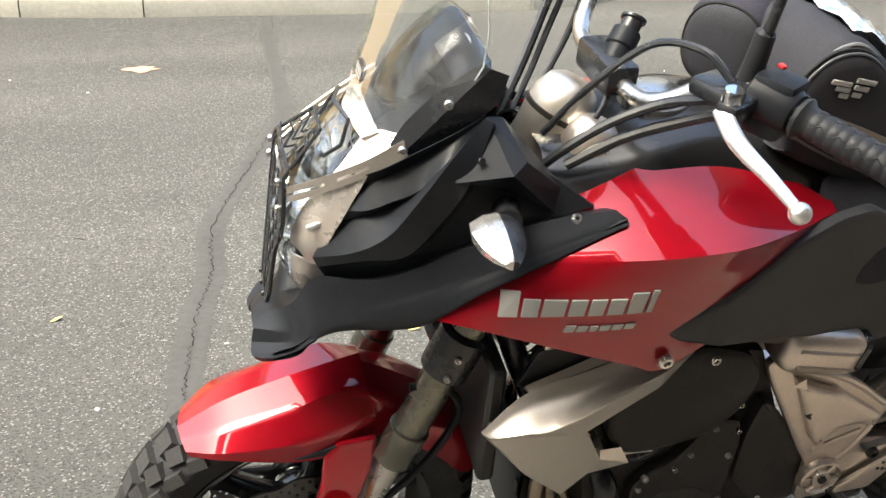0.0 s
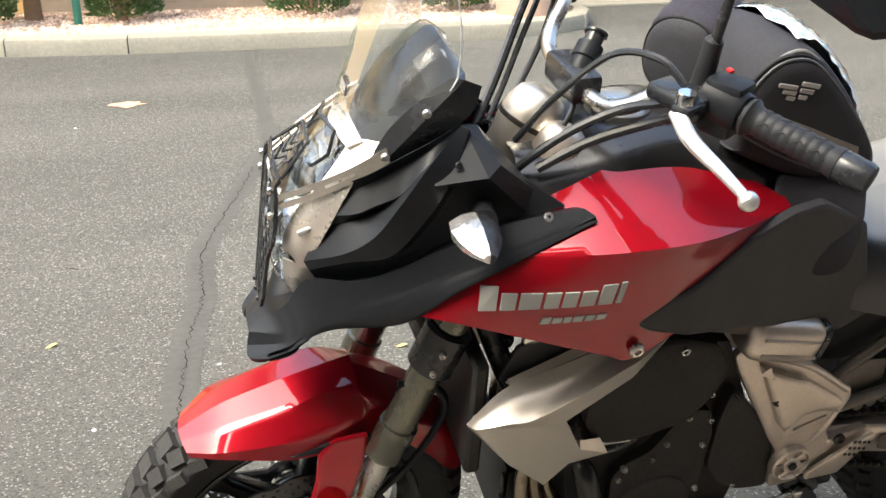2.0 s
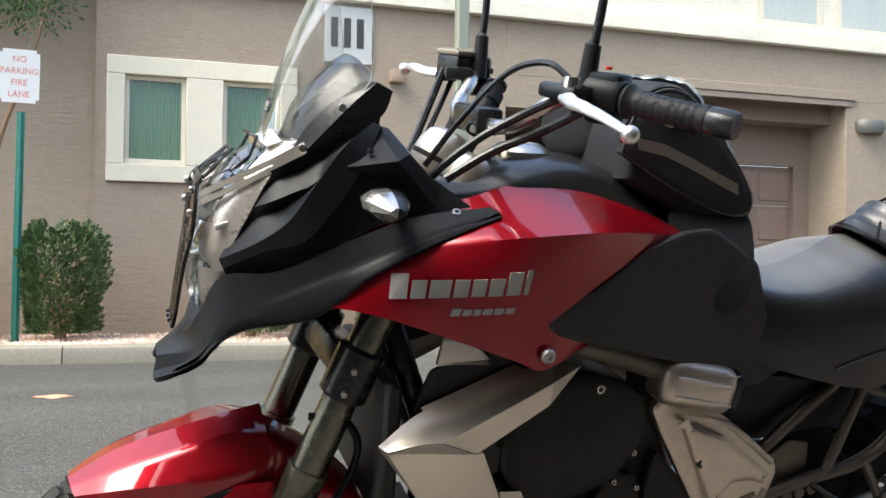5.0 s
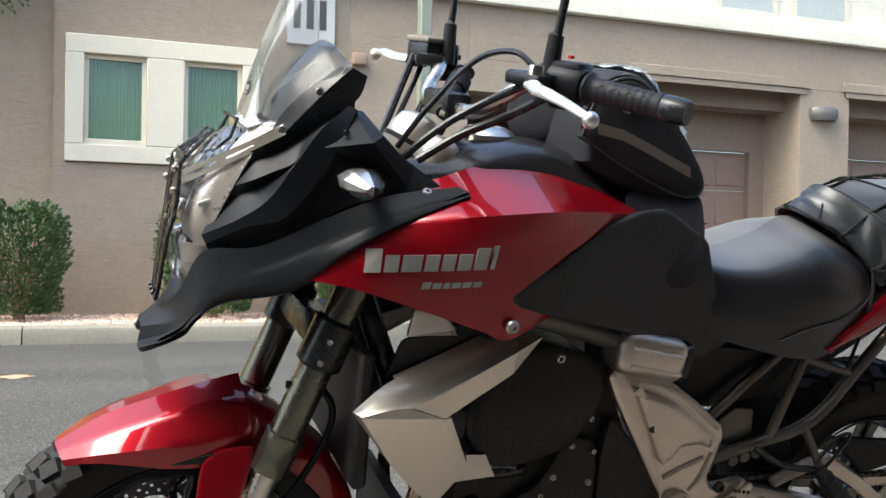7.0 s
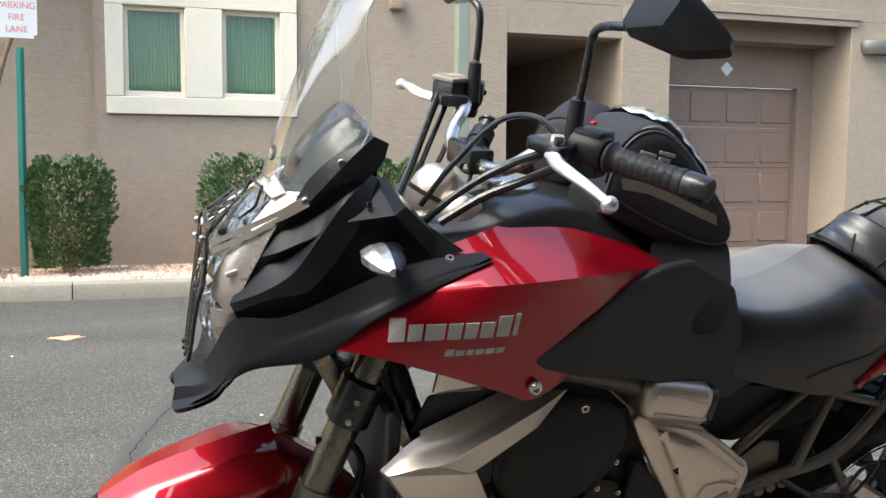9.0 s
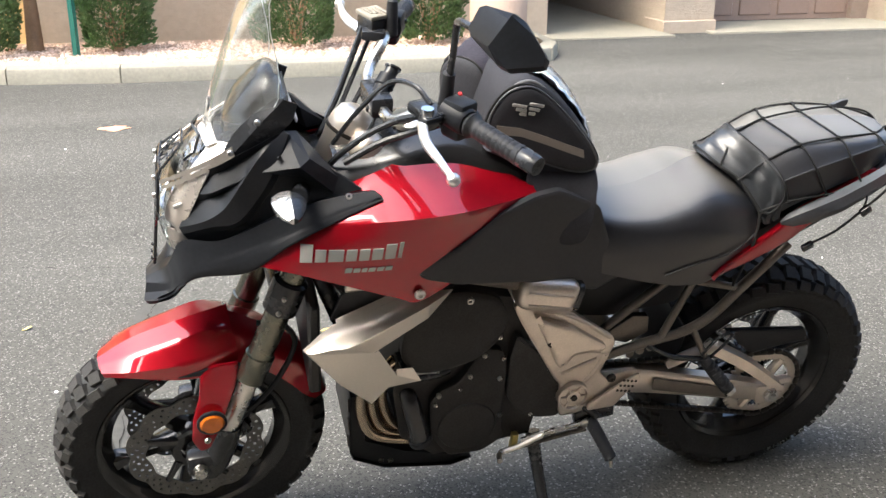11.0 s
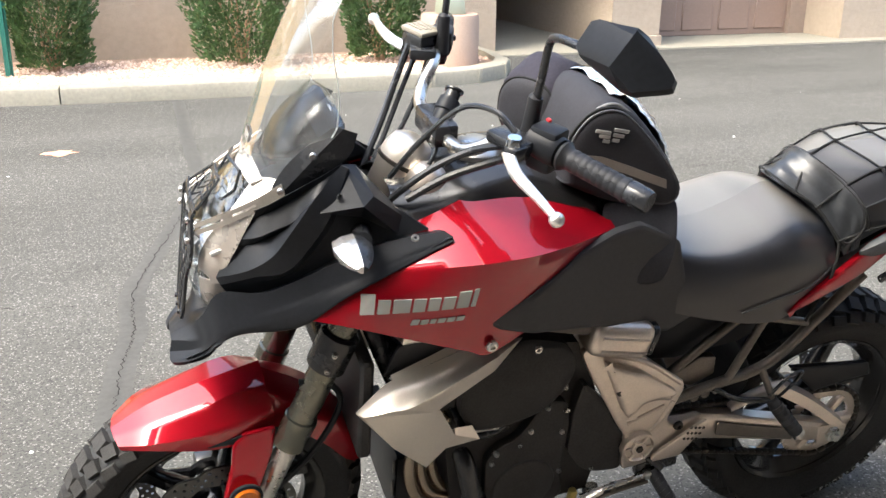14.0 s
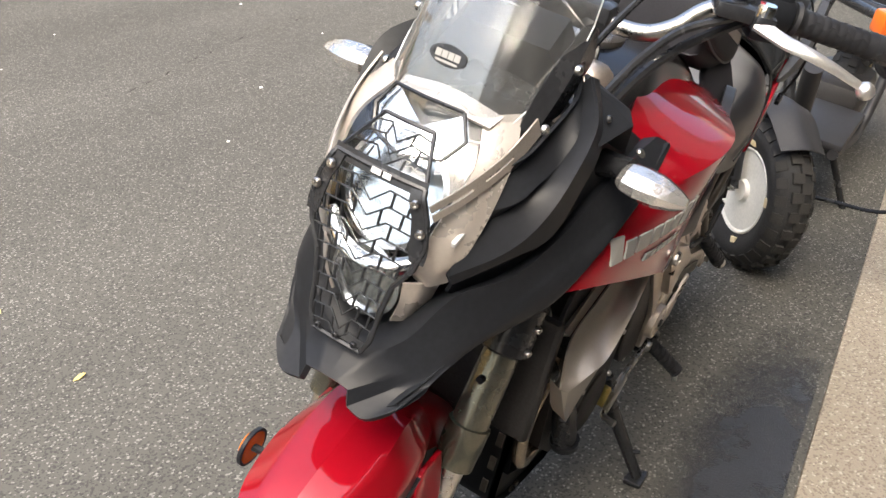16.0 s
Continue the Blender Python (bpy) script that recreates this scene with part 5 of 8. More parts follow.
# beak and lower fairing: two outer prongs and a middle one, swept back to a pointed tail
bm = skin([[(-0.042, 0, 0.732), (-0.005, 0, 0.762), (0.020, 0, 0.770), (0.07, 0, 0.775), (0.13, 0, 0.80), (0.20, -0.05, 0.90), (0.29, -0.10, 0.94), (0.37, -0.12, 0.96)],
           [(-0.042, -0.012, 0.732), (-0.005, -0.034, 0.763), (0.012, -0.066, 0.800), (0.040, -0.098, 0.862), (0.11, -0.134, 0.877), (0.20, -0.155, 0.924), (0.29, -0.158, 0.960), (0.394, -0.164, 0.978)],
           [(-0.041, -0.029, 0.729), (0.002, -0.066, 0.749), (0.021, -0.092, 0.779), (0.052, -0.120, 0.820), (0.14, -0.152, 0.860), (0.22, -0.171, 0.903), (0.305, -0.182, 0.943), (0.406, -0.176, 0.972)],
           [(-0.045, -0.033, 0.708), (-0.001, -0.069, 0.733), (0.020, -0.095, 0.765), (0.052, -0.123, 0.808), (0.14, -0.156, 0.853), (0.22, -0.174, 0.898), (0.305, -0.185, 0.939), (0.406, -0.178, 0.970)],
           [(-0.0445, -0.060, 0.706), (0.004, -0.089, 0.734), (0.027, -0.107, 0.765), (0.062, -0.130, 0.803), (0.15, -0.164, 0.839), (0.223, -0.183, 0.890), (0.308, -0.190, 0.934), (0.406, -0.181, 0.969)],
           [(-0.018, -0.087, 0.722), (0.014, -0.101, 0.744), (0.036, -0.114, 0.772), (0.072, -0.130, 0.796), (0.158, -0.166, 0.822), (0.225, -0.187, 0.881), (0.31, -0.192, 0.928), (0.406, -0.182, 0.967)],
           [(-0.020, -0.072, 0.710), (0.016, -0.086, 0.736), (0.038, -0.098, 0.764), (0.075, -0.110, 0.788), (0.158, -0.140, 0.812), (0.225, -0.165, 0.870), (0.31, -0.172, 0.920), (0.398, -0.172, 0.964)]], 56, 5, 0.007, crease=(1, 2, 3), mirror=True)
for v in bm.verts:
    if v.co.y > 0 and v.co.x < 0.12:
        v.co.y *= 1 + 0.9 * (0.12 - v.co.x)
beak = part("beak", bm, BLACK, moto, "matte black beak and lower fairing", 32)
part("fairing_bolt", bolt_at((0.346, -0.162, 0.967), 0.007, (0, -0.7, 0.8), 0.005), STEEL, beak)

# upper side fairing: a straight diagonal rib between a finned scoop and a recessed flank, angular block behind
FAIRING = [
    [(0.088, -0.090, 1.000), (0.115, -0.107, 1.018), (0.149, -0.112, 1.038), (0.178, -0.114, 1.054), (0.205, -0.112, 1.067), (0.238, -0.098, 1.078)],
    [(0.080, -0.083, 0.982), (0.108, -0.096, 0.996), (0.142, -0.101, 1.015), (0.170, -0.106, 1.034), (0.202, -0.112, 1.056), (0.236, -0.100, 1.074)],
    [(0.068, -0.086, 0.952), (0.098, -0.115, 0.968), (0.128, -0.122, 0.983), (0.156, -0.127, 0.998), (0.184, -0.132, 1.032), (0.235, -0.102, 1.070)],
    [(0.060, -0.078, 0.934), (0.088, -0.098, 0.946), (0.116, -0.107, 0.962), (0.146, -0.118, 0.982), (0.176, -0.124, 1.018), (0.230, -0.100, 1.060)],
    [(0.036, -0.084, 0.882), (0.082, -0.124, 0.914), (0.120, -0.142, 0.947), (0.152, -0.151, 0.998), (0.188, -0.148, 1.050), (0.234, -0.112, 1.082)],
    [(0.042, -0.088, 0.870), (0.094, -0.129, 0.904), (0.141, -0.149, 0.921), (0.181, -0.154, 0.970), (0.212, -0.152, 1.022), (0.244, -0.116, 1.078)],
    [(0.050, -0.080, 0.852), (0.104, -0.118, 0.886), (0.154, -0.131, 0.908), (0.196, -0.135, 0.958), (0.224, -0.134, 1.008), (0.252, -0.110, 1.056)],
    [(0.075, -0.086, 0.836), (0.150, -0.132, 0.888), (0.222, -0.146, 0.936), (0.27, -0.150, 0.954), (0.325, -0.152, 0.966), (0.372, -0.150, 0.975)]]
bm = skin(FAIRING, 36, 3, 0.0, crease=(1, 2, 3, 4, 5, 6))
inner = [g for g in bmesh.ops.extrude_face_region(bm, geom=bm.faces[:], use_keep_orig=True)["geom"] if isinstance(g, bmesh.types.BMVert)]
bmesh.ops.translate(bm, verts=inner, vec=(0.002, 0.005, -0.001))
bmesh.ops.recalc_face_normals(bm, faces=bm.faces)
fair = pair("side_fairing", bm, BLACK, moto, "matte black side fairing with a diagonal rib and fins", 24)


pair("fairing_block", facets([(0.240, -0.098, 1.077), (0.260, -0.094, 1.074), (0.192, -0.155, 1.024), (0.258, -0.167, 1.036), (0.277, -0.152, 1.045), (0.345, -0.134, 0.984), (0.322, -0.150, 0.970), (0.262, -0.138, 1.002), (0.285, -0.090, 1.040), (0.30, -0.11, 0.985)],
                             [(0, 2, 3), (0, 3, 4, 1), (2, 7, 3), (3, 7, 6), (3, 6, 5, 4), (1, 4, 5, 8), (7, 9, 6), (6, 9, 5), (5, 9, 8), (0, 1, 8), (0, 8, 9, 7, 2)]), BLACK, fair, "angular rear block", 8)
pair("block_screw", bolt_at((0.224, -0.146, 1.046), 0.005, (0, -1, 0.5), 0.004), BLACK_SMOOTH, fair)


# headlight
FRONT = Matrix.Translation((0, 0.011, 0))
bm = skin([[(0.030, -0.056, 0.862), (0.011, -0.063, 0.890), (0.028, -0.073, 0.945), (0.068, -0.080, 1.000), (0.106, -0.060, 1.040)],
           [(0.030, -0.074, 0.860), (0.028, -0.085, 0.896), (0.048, -0.094, 0.950), (0.084, -0.095, 1.005), (0.120, -0.072, 1.046)],
           [(0.046, -0.090, 0.866), (0.054, -0.102, 0.905), (0.076, -0.109, 0.955), (0.106, -0.107, 1.012), (0.141, -0.088, 1.048)]], 22, 5, 0.004)
cowl = pair("headlight_cowl", bm, COWL, moto, "silver cowl round the headlight", 50, FRONT)
pair("lamp_cheek", skin([[(0.021, -0.041, 0.800), (0.015, -0.051, 0.832), (0.014, -0.052, 0.862)], [(0.032, -0.054, 0.802), (0.028, -0.064, 0.834), (0.028, -0.068, 0.864)], [(0.056, -0.060, 0.806), (0.054, -0.070, 0.834), (0.052, -0.078, 0.864)]], 12, 5, 0.003), COWL, cowl, "silver cheek of the lower lamp", 50, FRONT)
part("cowl_bridge", skin([[(0.098, -0.062, 1.037), (0.084, 0, 1.046), (0.098, 0.062, 1.037)], [(0.118, -0.066, 1.046), (0.110, 0, 1.058), (0.118, 0.066, 1.046)]], 14, 4, 0.004), COWL, cowl)
part("cowl_vent", block((0.042, -0.083, 0.930), (0.026, 0.006, 0.008), 0.002, rot=(0, -20, 0)), GAUGE, cowl, "small pale insert in the cowl")
LENS_L = [(0.020, -0.040, 0.800), (0.014, -0.050, 0.832), (0.012, -0.050, 0.866), (0.010, -0.062, 0.895), (0.028, -0.073, 0.945), (0.067, -0.079, 1.000), (0.104, -0.060, 1.037)]
LENS_M = [(0.006, 0, 0.796), (-0.002, 0, 0.830), (-0.006, 0, 0.866), (-0.008, 0, 0.895), (0.008, 0, 0.948), (0.048, 0, 1.006), (0.088, 0, 1.040)]
lens = part("headlight_lens", skin([LENS_L, LENS_M, [(x, -y, z) for x, y, z in LENS_L]], 28, 8, 0.0), LENS, moto, "clear stacked headlight lens", xf=FRONT)
lens.visible_shadow = False
for px, pz, r, tip in ((0.050, 0.945, 0.062, 22), (0.022, 0.838, 0.043, 4)):
    bw = part("reflector_bowl", lathe([(r, 0.0), (r * 0.93, 0.010), (r * 0.80, 0.022), (r * 0.60, 0.033), (r * 0.40, 0.040), (0.018, 0.044), (0.016, 0.026), (0.013, 0.020), (0.0, 0.018)], 40, axis="x"), REFLECTOR, lens, "chrome headlight reflector", xf=FRONT @ pose(px, 0, pz, 0, tip, 0))
    part("bowl_rim", lathe([(r * 1.10, 0.004), (r * 1.10, -0.004), (r * 1.0, -0.006), (r * 0.97, 0.0), (r * 1.0, 0.006)], 40, axis="x", closed=True), REFLECTOR, bw, "bright rim of the reflector", xf=FRONT @ pose(px, 0, pz, 0, tip, 0))
    part("bulb_shade", lathe([(0, -0.006), (0.012, -0.004), (0.017, 0.004), (0.017, 0.018), (0, 0.018)], 20, axis="x"), COWL, bw, "small bulb shade", xf=FRONT @ pose(px + 0.012, 0, pz, 0, tip, 0))
part("lamp_divider", tube([(0.020, 0.062, 0.905), (0.006, 0.035, 0.884), (0.002, 0.0, 0.874), (0.006, -0.035, 0.880), (0.022, -0.062, 0.893)], [0.007, 0.009, 0.009, 0.009, 0.007], 10, 24, squash=0.6), REFLECTOR, lens, "bright bar between the two lamps", xf=FRONT)
POS = [(0.091, -0.045, 1.044), (0.080, -0.060, 1.018), (0.060, -0.046, 0.996), (0.046, 0.0, 0.988), (0.060, 0.046, 0.996), (0.080, 0.060, 1.018), (0.091, 0.045, 1.044), (0.078, 0.0, 1.049)]
pos = part("position_lamp", facets([Vector(p) + Vector((0.004, 0, -0.002)) for p in POS] + [(0.080, 0, 1.015)], [(i, (i + 1) % 8, 8) for i in range(8)]), REFLECTOR, lens, "faceted position lamp", 5, xf=FRONT)
part("lamp_outline", tube([Vector(p) + Vector((-0.004, 0, 0.003)) for p in POS + POS[:1]], 0.0026, 6, smooth=False), BLACK_SMOOTH, pos, "black outline of the position lamp", xf=FRONT)
part("lamp_shell", skin([[(0.050, -0.052, 0.792), (0.054, -0.07, 0.825), (0.054, -0.078, 0.90), (0.084, -0.084, 0.96), (0.119, -0.07, 1.03)], [(0.085, 0, 0.792), (0.099, 0, 0.825), (0.104, 0, 0.9), (0.119, 0, 0.96), (0.134, 0, 1.03)], [(0.050, 0.052, 0.792), (0.054, 0.07, 0.825), (0.054, 0.078, 0.90), (0.084, 0.084, 0.96), (0.119, 0.07, 1.03)]], 12, 6, 0.0), BLACK_SMOOTH, lens, "black inside of the lamp", xf=FRONT)

# mesh guard in front of the headlight
def guard_x(y, z):
    if z < 0.98:
        return -0.0206 + 0.9 * y * y + 0.117 * (z - 0.778)
    return 0.003 + 0.9 * y * y + (z - 0.98) * 1.08


guard = new("headlight_guard")
guard.parent = moto
guard["label"] = "black wire guard over the headlight"
RIMPTS = [(-0.034, 0.770), (-0.043, 0.790), (-0.046, 0.830), (-0.052, 0.866), (-0.070, 0.896), (-0.077, 0.925), (-0.071, 0.955), (-0.058, 0.985)]
full_rim = [(y, z) for y, z in RIMPTS] + [(-y, z) for y, z in reversed(RIMPTS)]
bm = bmesh.new()
for (ya, za), (yb, zb) in zip(full_rim, full_rim[1:] + full_rim[:1]):
    n = 5
    pts = [Vector((guard_x(ya + (yb - ya) * k / n, za + (zb - za) * k / n), ya + (yb - ya) * k / n, za + (zb - za) * k / n)) for k in range(n + 1)]
    tube(pts, 0.0034, 6, bm=bm, smooth=False)
part("guard_frame", bm, BLACK_SMOOTH, guard)


def half_w(z):
    for (ya, za), (yb, zb) in zip(RIMPTS, RIMPTS[1:]):
        if za <= z <= zb:
            return -(ya + (yb - ya) * (z - za) / (zb - za))
    return 0.034


def wire(line, r=0.00125, bm=None):
    """A flat-cut bar of the guard along (y, z) points."""
    return tube([Vector((guard_x(y, z), y, z)) for y, z in line], r, 5, bm=bm, smooth=False, squash=1.5)


# brick-like mesh: chevron rows joined by short staggered bars
ROWS_Z = [0.786 + 0.0185 * k for k in range(11)]
for k, z in enumerate(ROWS_Z):
    w = half_w(min(0.984, z))
    mid = w * 0.34
    part("guard_wire", wire([(-w, z - 0.004), (-mid, z), (0.0, max(0.772, z - 0.020)), (mid, z), (w, z - 0.004)]), BLACK_SMOOTH, guard)
    for f in ((0.24, 0.62, 0.92) if k % 2 else (0.44, 0.78)):
        for s in (-1, 1):
            y, q = s * w * f, z - (0.020 * (1 - f / 0.34) if f < 0.34 else 0.004 * (f - 0.34) / 0.66)
            if k:
                part("guard_bar", wire([(y, q), (y * 0.96, q - 0.0180)]), BLACK_SMOOTH, guard)
bm = bmesh.new()
add_grid(bm, [[Vector((guard_x(y, 0.984) - 0.003, y, 0.977)), Vector((guard_x(y, 0.984) + 0.002, y, 0.993))] for y in [-0.060 + 0.012 * i for i in range(11)]])
thicken(bm, 0.0022)
strip = part("guard_strip", bm, BLACK_SMOOTH, guard, "flat black bar across the guard")
for i, w in enumerate((0.012, 0.010)):
    part("strip_mark", block((guard_x(0, 0.984) - 0.0045, 0.000 - 0.014 * i, 0.985), (0.001, w, 0.006), 0, rot=(0, 15, 0)), WHITE_MARK, strip, "small plain white bar")
for s in (-1, 1):
    bm = bmesh.new()
    EDGE = [(0.905, 0.064, 0.080), (0.918, 0.060, 0.081), (0.935, 0.058, 0.078), (0.955, 0.054, 0.073), (0.972, 0.046, 0.066), (0.984, 0.044, 0.060)]
    add_grid(bm, [[Vector((guard_x(y0, z) - 0.003, s * y0, z)), Vector((guard_x(y1, z) - 0.001, s * y1, z))] for z, y0, y1 in EDGE])
    thicken(bm, 0.0025)
    plt = part("guard_plate", bm, BLACK_SMOOTH, guard, "black side plate of the guard")
    for y, z in ((0.069, 0.941), (0.055, 0.971)):
        part("guard_bolt", bolt_at((guard_x(y, z) - 0.004, s * y, z), 0.0056, (-1, s * 0.25, 0.1), 0.005), STEEL, plt)
for y in (-0.026, 0.0, 0.026):
    part("guard_bolt", bolt_at((guard_x(y, 0.777) - 0.003, y, 0.778), 0.0042, (-1, 0, 0), 0.004), BLACK_SMOOTH, guard)
# upper folded mesh wing
UPW = [(-0.056, 0.988), (-0.032, 1.027), (0.032, 1.027), (0.056, 0.988)]
bm = bmesh.new()
for (ya, za), (yb, zb) in zip(UPW, UPW[1:]):
    pts = [Vector((guard_x(ya + (yb - ya) * k / 6, za + (zb - za) * k / 6), ya + (yb - ya) * k / 6, za + (zb - za) * k / 6)) for k in range(7)]
    tube(pts, 0.0026, 6, bm=bm, smooth=False)
for k in range(3):
    z = 1.001 + k * 0.0105
    w = 0.050 - 0.0065 * k
    wire([(-w, z - 0.003), (-0.018, z), (0.0, z - 0.013), (0.018, z), (w, z - 0.003)], bm=bm)
    for f in ((-0.7, 0.7) if k % 2 else (-0.42, 0.42)):
        wire([(w * f, z - 0.002), (w * f * 1.05, z - 0.012)], bm=bm)
part("guard_wing", bm, BLACK_SMOOTH, guard, "folded upper part of the guard")
guard.matrix_basis = FRONT
for sy in (-1, 1):
    line = catmull([(0.010, sy * 0.072, 0.962), (0.050, sy * 0.092, 0.986), (0.098, sy * 0.106, 1.013), (0.145, sy * 0.110, 1.041)], 20)
    u = Vector((-0.002, -sy * 0.0034, 0.0085))
    bm = bmesh.new()
    for lo, hi, k0, k1 in ((0.18, 1.0, 0, 20), (-1.0, -0.18, 0, 20), (-0.2, 0.2, 7, 9), (-0.2, 0.2, 14, 20)):
        add_grid(bm, [[p + u * lo, p + u * hi] for p in line[k0:k1 + 1]])
    thicken(bm, 0.0025)
    part("guard_bracket", bm, STEEL_PALE, guard, "pale slotted steel bracket", 50)

# windscreen
WRAP = [(0.98, 0.03), (1.03, 0.045), (1.06, 0.070), (1.09, 0.090), (1.137, 0.102), (1.176, 0.091), (1.21, 0.075), (1.26, 0.045), (1.31, 0.022), (1.55, 0.015)]


def screen_pt(z, f):
    """f runs -1 to 1 across the sheet at height z; flat in the middle, folded back at both sides."""
    t = (z - 0.99) / 0.53
    w = 0.104 + 0.010 * math.sin(math.pi * min(1, max(0, t) / 0.7) / 2) - 0.03 * max(0, t - 0.5) ** 1.5
    xc = 0.094 + 0.25 * (z - 1.04) + 0.42 * max(0, z - 1.04) ** 2
    out = max(0.0, (abs(f) - 0.4375) / 0.5625)
    return Vector((xc + 0.5 * (w * f) ** 2 + lerp_y(WRAP)(z, 0) * out ** 1.25, w * f * (1 - 0.06 * out ** 4), z))


rows = []
for i in range(31):
    t = i / 30
    row = []
    for j in range(33):
        f = -1 + j / 16
        z0 = 1.046 - 0.030 * math.sin(math.pi * min(1, abs(f) / 1.1)) ** 2 + 0.062 * max(0, (abs(f) - 0.6) / 0.4) ** 2
        z1 = 1.530 - 0.06 * f * f - 0.03 * f ** 8
        row.append(screen_pt(z0 + (z1 - z0) * t, f))
    rows.append(row)
bm = bmesh.new()
add_grid(bm, rows)
bmesh.ops.recalc_face_normals(bm, faces=bm.faces)
ws = part("windscreen", bm, SCREEN, moto, "tall clear touring windscreen with two folds", 14, xf=Matrix.Translation((0, 0.007, 0)))
ws.visible_shadow = False
edge = [rows[0][j] for j in range(33)] + [r[-1] for r in rows[1:]] + [rows[-1][j] for j in range(31, -1, -1)] + [r[0] for r in reversed(rows[1:-1])]
bm = bmesh.new()
for a, b in zip(edge, edge[1:] + edge[:1]):
    if (a - b).length > 1e-5:
        tube([a, b], 0.0010, 5, bm=bm)
part("screen_edge", bm, SCREEN_EDGE, ws, "bright polished sheet edge", xf=Matrix.Translation((0, 0.007, 0)))
for p in ((0.140, 1.042), (0.191, 1.099)):
    for s in (-1, 1):
        part("screen_bolt", bolt_at((p[0], s * 0.106, p[1]), 0.006, (-0.25, s, 0.1), 0.005), STEEL, ws)
bm = lathe([(0, -0.0008), (0.023, -0.0008), (0.024, 0), (0, 0)], 28, axis="x")
for v in bm.verts:
    v.co.z *= 0.5
badge = part("screen_badge", bm, BLACK_SMOOTH, ws, "small dark oval badge with pale bars", xf=pose(0.107, 0.010, 1.091, 0, 14, 0))
for y, w, z in ((-0.012, 0.007, 0.001), (-0.004, 0.007, 0.001), (0.004, 0.007, 0.001), (0.012, 0.007, 0.001), (0.0, 0.028, -0.0068)):
    part("badge_mark", block((-0.0014, y, z), (0.0008, w, 0.008 if z > 0 else 0.0025), 0), EMBLEM, badge, "plain pale bar", xf=pose(0.107, 0.010, 1.091, 0, 14, 0))
# dark inner screen and dash
dash = pair("screen_wing", skin([[(0.128, -0.082, 1.036), (0.150, -0.084, 1.072), (0.183, -0.086, 1.105), (0.224, -0.088, 1.136)], [(0.138, -0.096, 1.028), (0.174, -0.101, 1.070), (0.207, -0.101, 1.106), (0.240, -0.096, 1.136)],
                         [(0.20, -0.098, 1.040), (0.225, -0.100, 1.070), (0.252, -0.099, 1.095), (0.264, -0.092, 1.125)]], 16, 6, 0.003, crease=(1,)), BLACK_SMOOTH, moto, "dark wing under the screen's edge", 40)
part("dash_cowl", skin([[(0.126, 0, 1.055), (0.142, 0, 1.098), (0.170, 0, 1.136), (0.212, 0, 1.172), (0.238, 0, 1.160)], [(0.130, -0.045, 1.050), (0.146, -0.048, 1.092), (0.173, -0.048, 1.128), (0.214, -0.044, 1.164), (0.240, -0.040, 1.152)],
                        [(0.146, -0.080, 1.040), (0.164, -0.084, 1.074), (0.192, -0.084, 1.108), (0.226, -0.082, 1.136), (0.246, -0.080, 1.128)]], 16, 5, 0.0, mirror=True), SMOKE, dash, "smoked arch over the instruments", 50)
part("dash_deck", skin([[(0.118, -0.070, 1.036), (0.114, 0.0, 1.046), (0.118, 0.070, 1.036)], [(0.165, -0.085, 1.036), (0.160, 0.0, 1.044), (0.165, 0.085, 1.036)], [(0.215, -0.090, 1.050), (0.215, 0.0, 1.06), (0.215, 0.090, 1.050)]], 14, 4, 0.003), BLACK_SMOOTH, dash, "black deck behind the headlight")
part("instrument_pod", loft([[Vector((0.21 + 0.04 * u, y, 1.04 + z + 0.03 * u)) for y, z in ((-0.075, -0.03), (-0.085, 0.02), (-0.06, 0.06), (0.06, 0.06), (0.085, 0.02), (0.075, -0.03))] for u in (0, 1)]), BLACK_SMOOTH, dash, "black instrument pod")
part("gauge", lathe([(0, 0.004), (0.042, 0.004), (0.045, 0), (0, 0)], 32, axis="x"), GAUGE, dash, "round analogue gauge", xf=pose(0.256, 0.02, 1.085, 0, -20, 0))

# indicators: a clear lens in front, a black housing behind, tapering outwards
IND = [(0.000, 0.62, 0.70), (0.008, 0.88, 0.92), (0.026, 1.0, 1.0), (0.050, 0.92, 0.86), (0.070, 0.62, 0.58), (0.082, 0.30, 0.28)]
for sy in (-1, 1):
    stalk = part("indicator", tube([(0.262, sy * 0.138, 0.975), (0.258, sy * 0.160, 0.980), (0.252, sy * 0.184, 0.984)], [0.019, 0.015, 0.017], 14, 8), BLACK_SMOOTH, moto, "indicator on a black rubber stalk")
    fronts, backs = [], []
    for d, kz, kx in IND:
        y, x0, z0 = sy * (0.180 + d), 0.236, 0.985 - 0.04 * d
        fronts.append([Vector((x0 - 0.035 * kx * cx, y, z0 + 0.0205 * kz * cz)) for cx, cz in ((0.0, 1.0), (0.55, 0.86), (1.0, 0.34), (0.94, -0.28), (0.45, -0.84), (0.0, -1.0))])
        backs.append([Vector((x0 + 0.028 * kx * cx, y, z0 + 0.0195 * kz * cz)) for cx, cz in ((0.0, 1.0), (0.55, 0.82), (1.0, 0.25), (0.90, -0.40), (0.45, -0.86), (0.0, -1.0))])
    part("indicator_lens", loft(fronts), SIGNAL_LENS, stalk, "clear faceted indicator lens", 18)
    part("indicator_housing", loft(backs), BLACK_SMOOTH, stalk, "black indicator housing", 30)

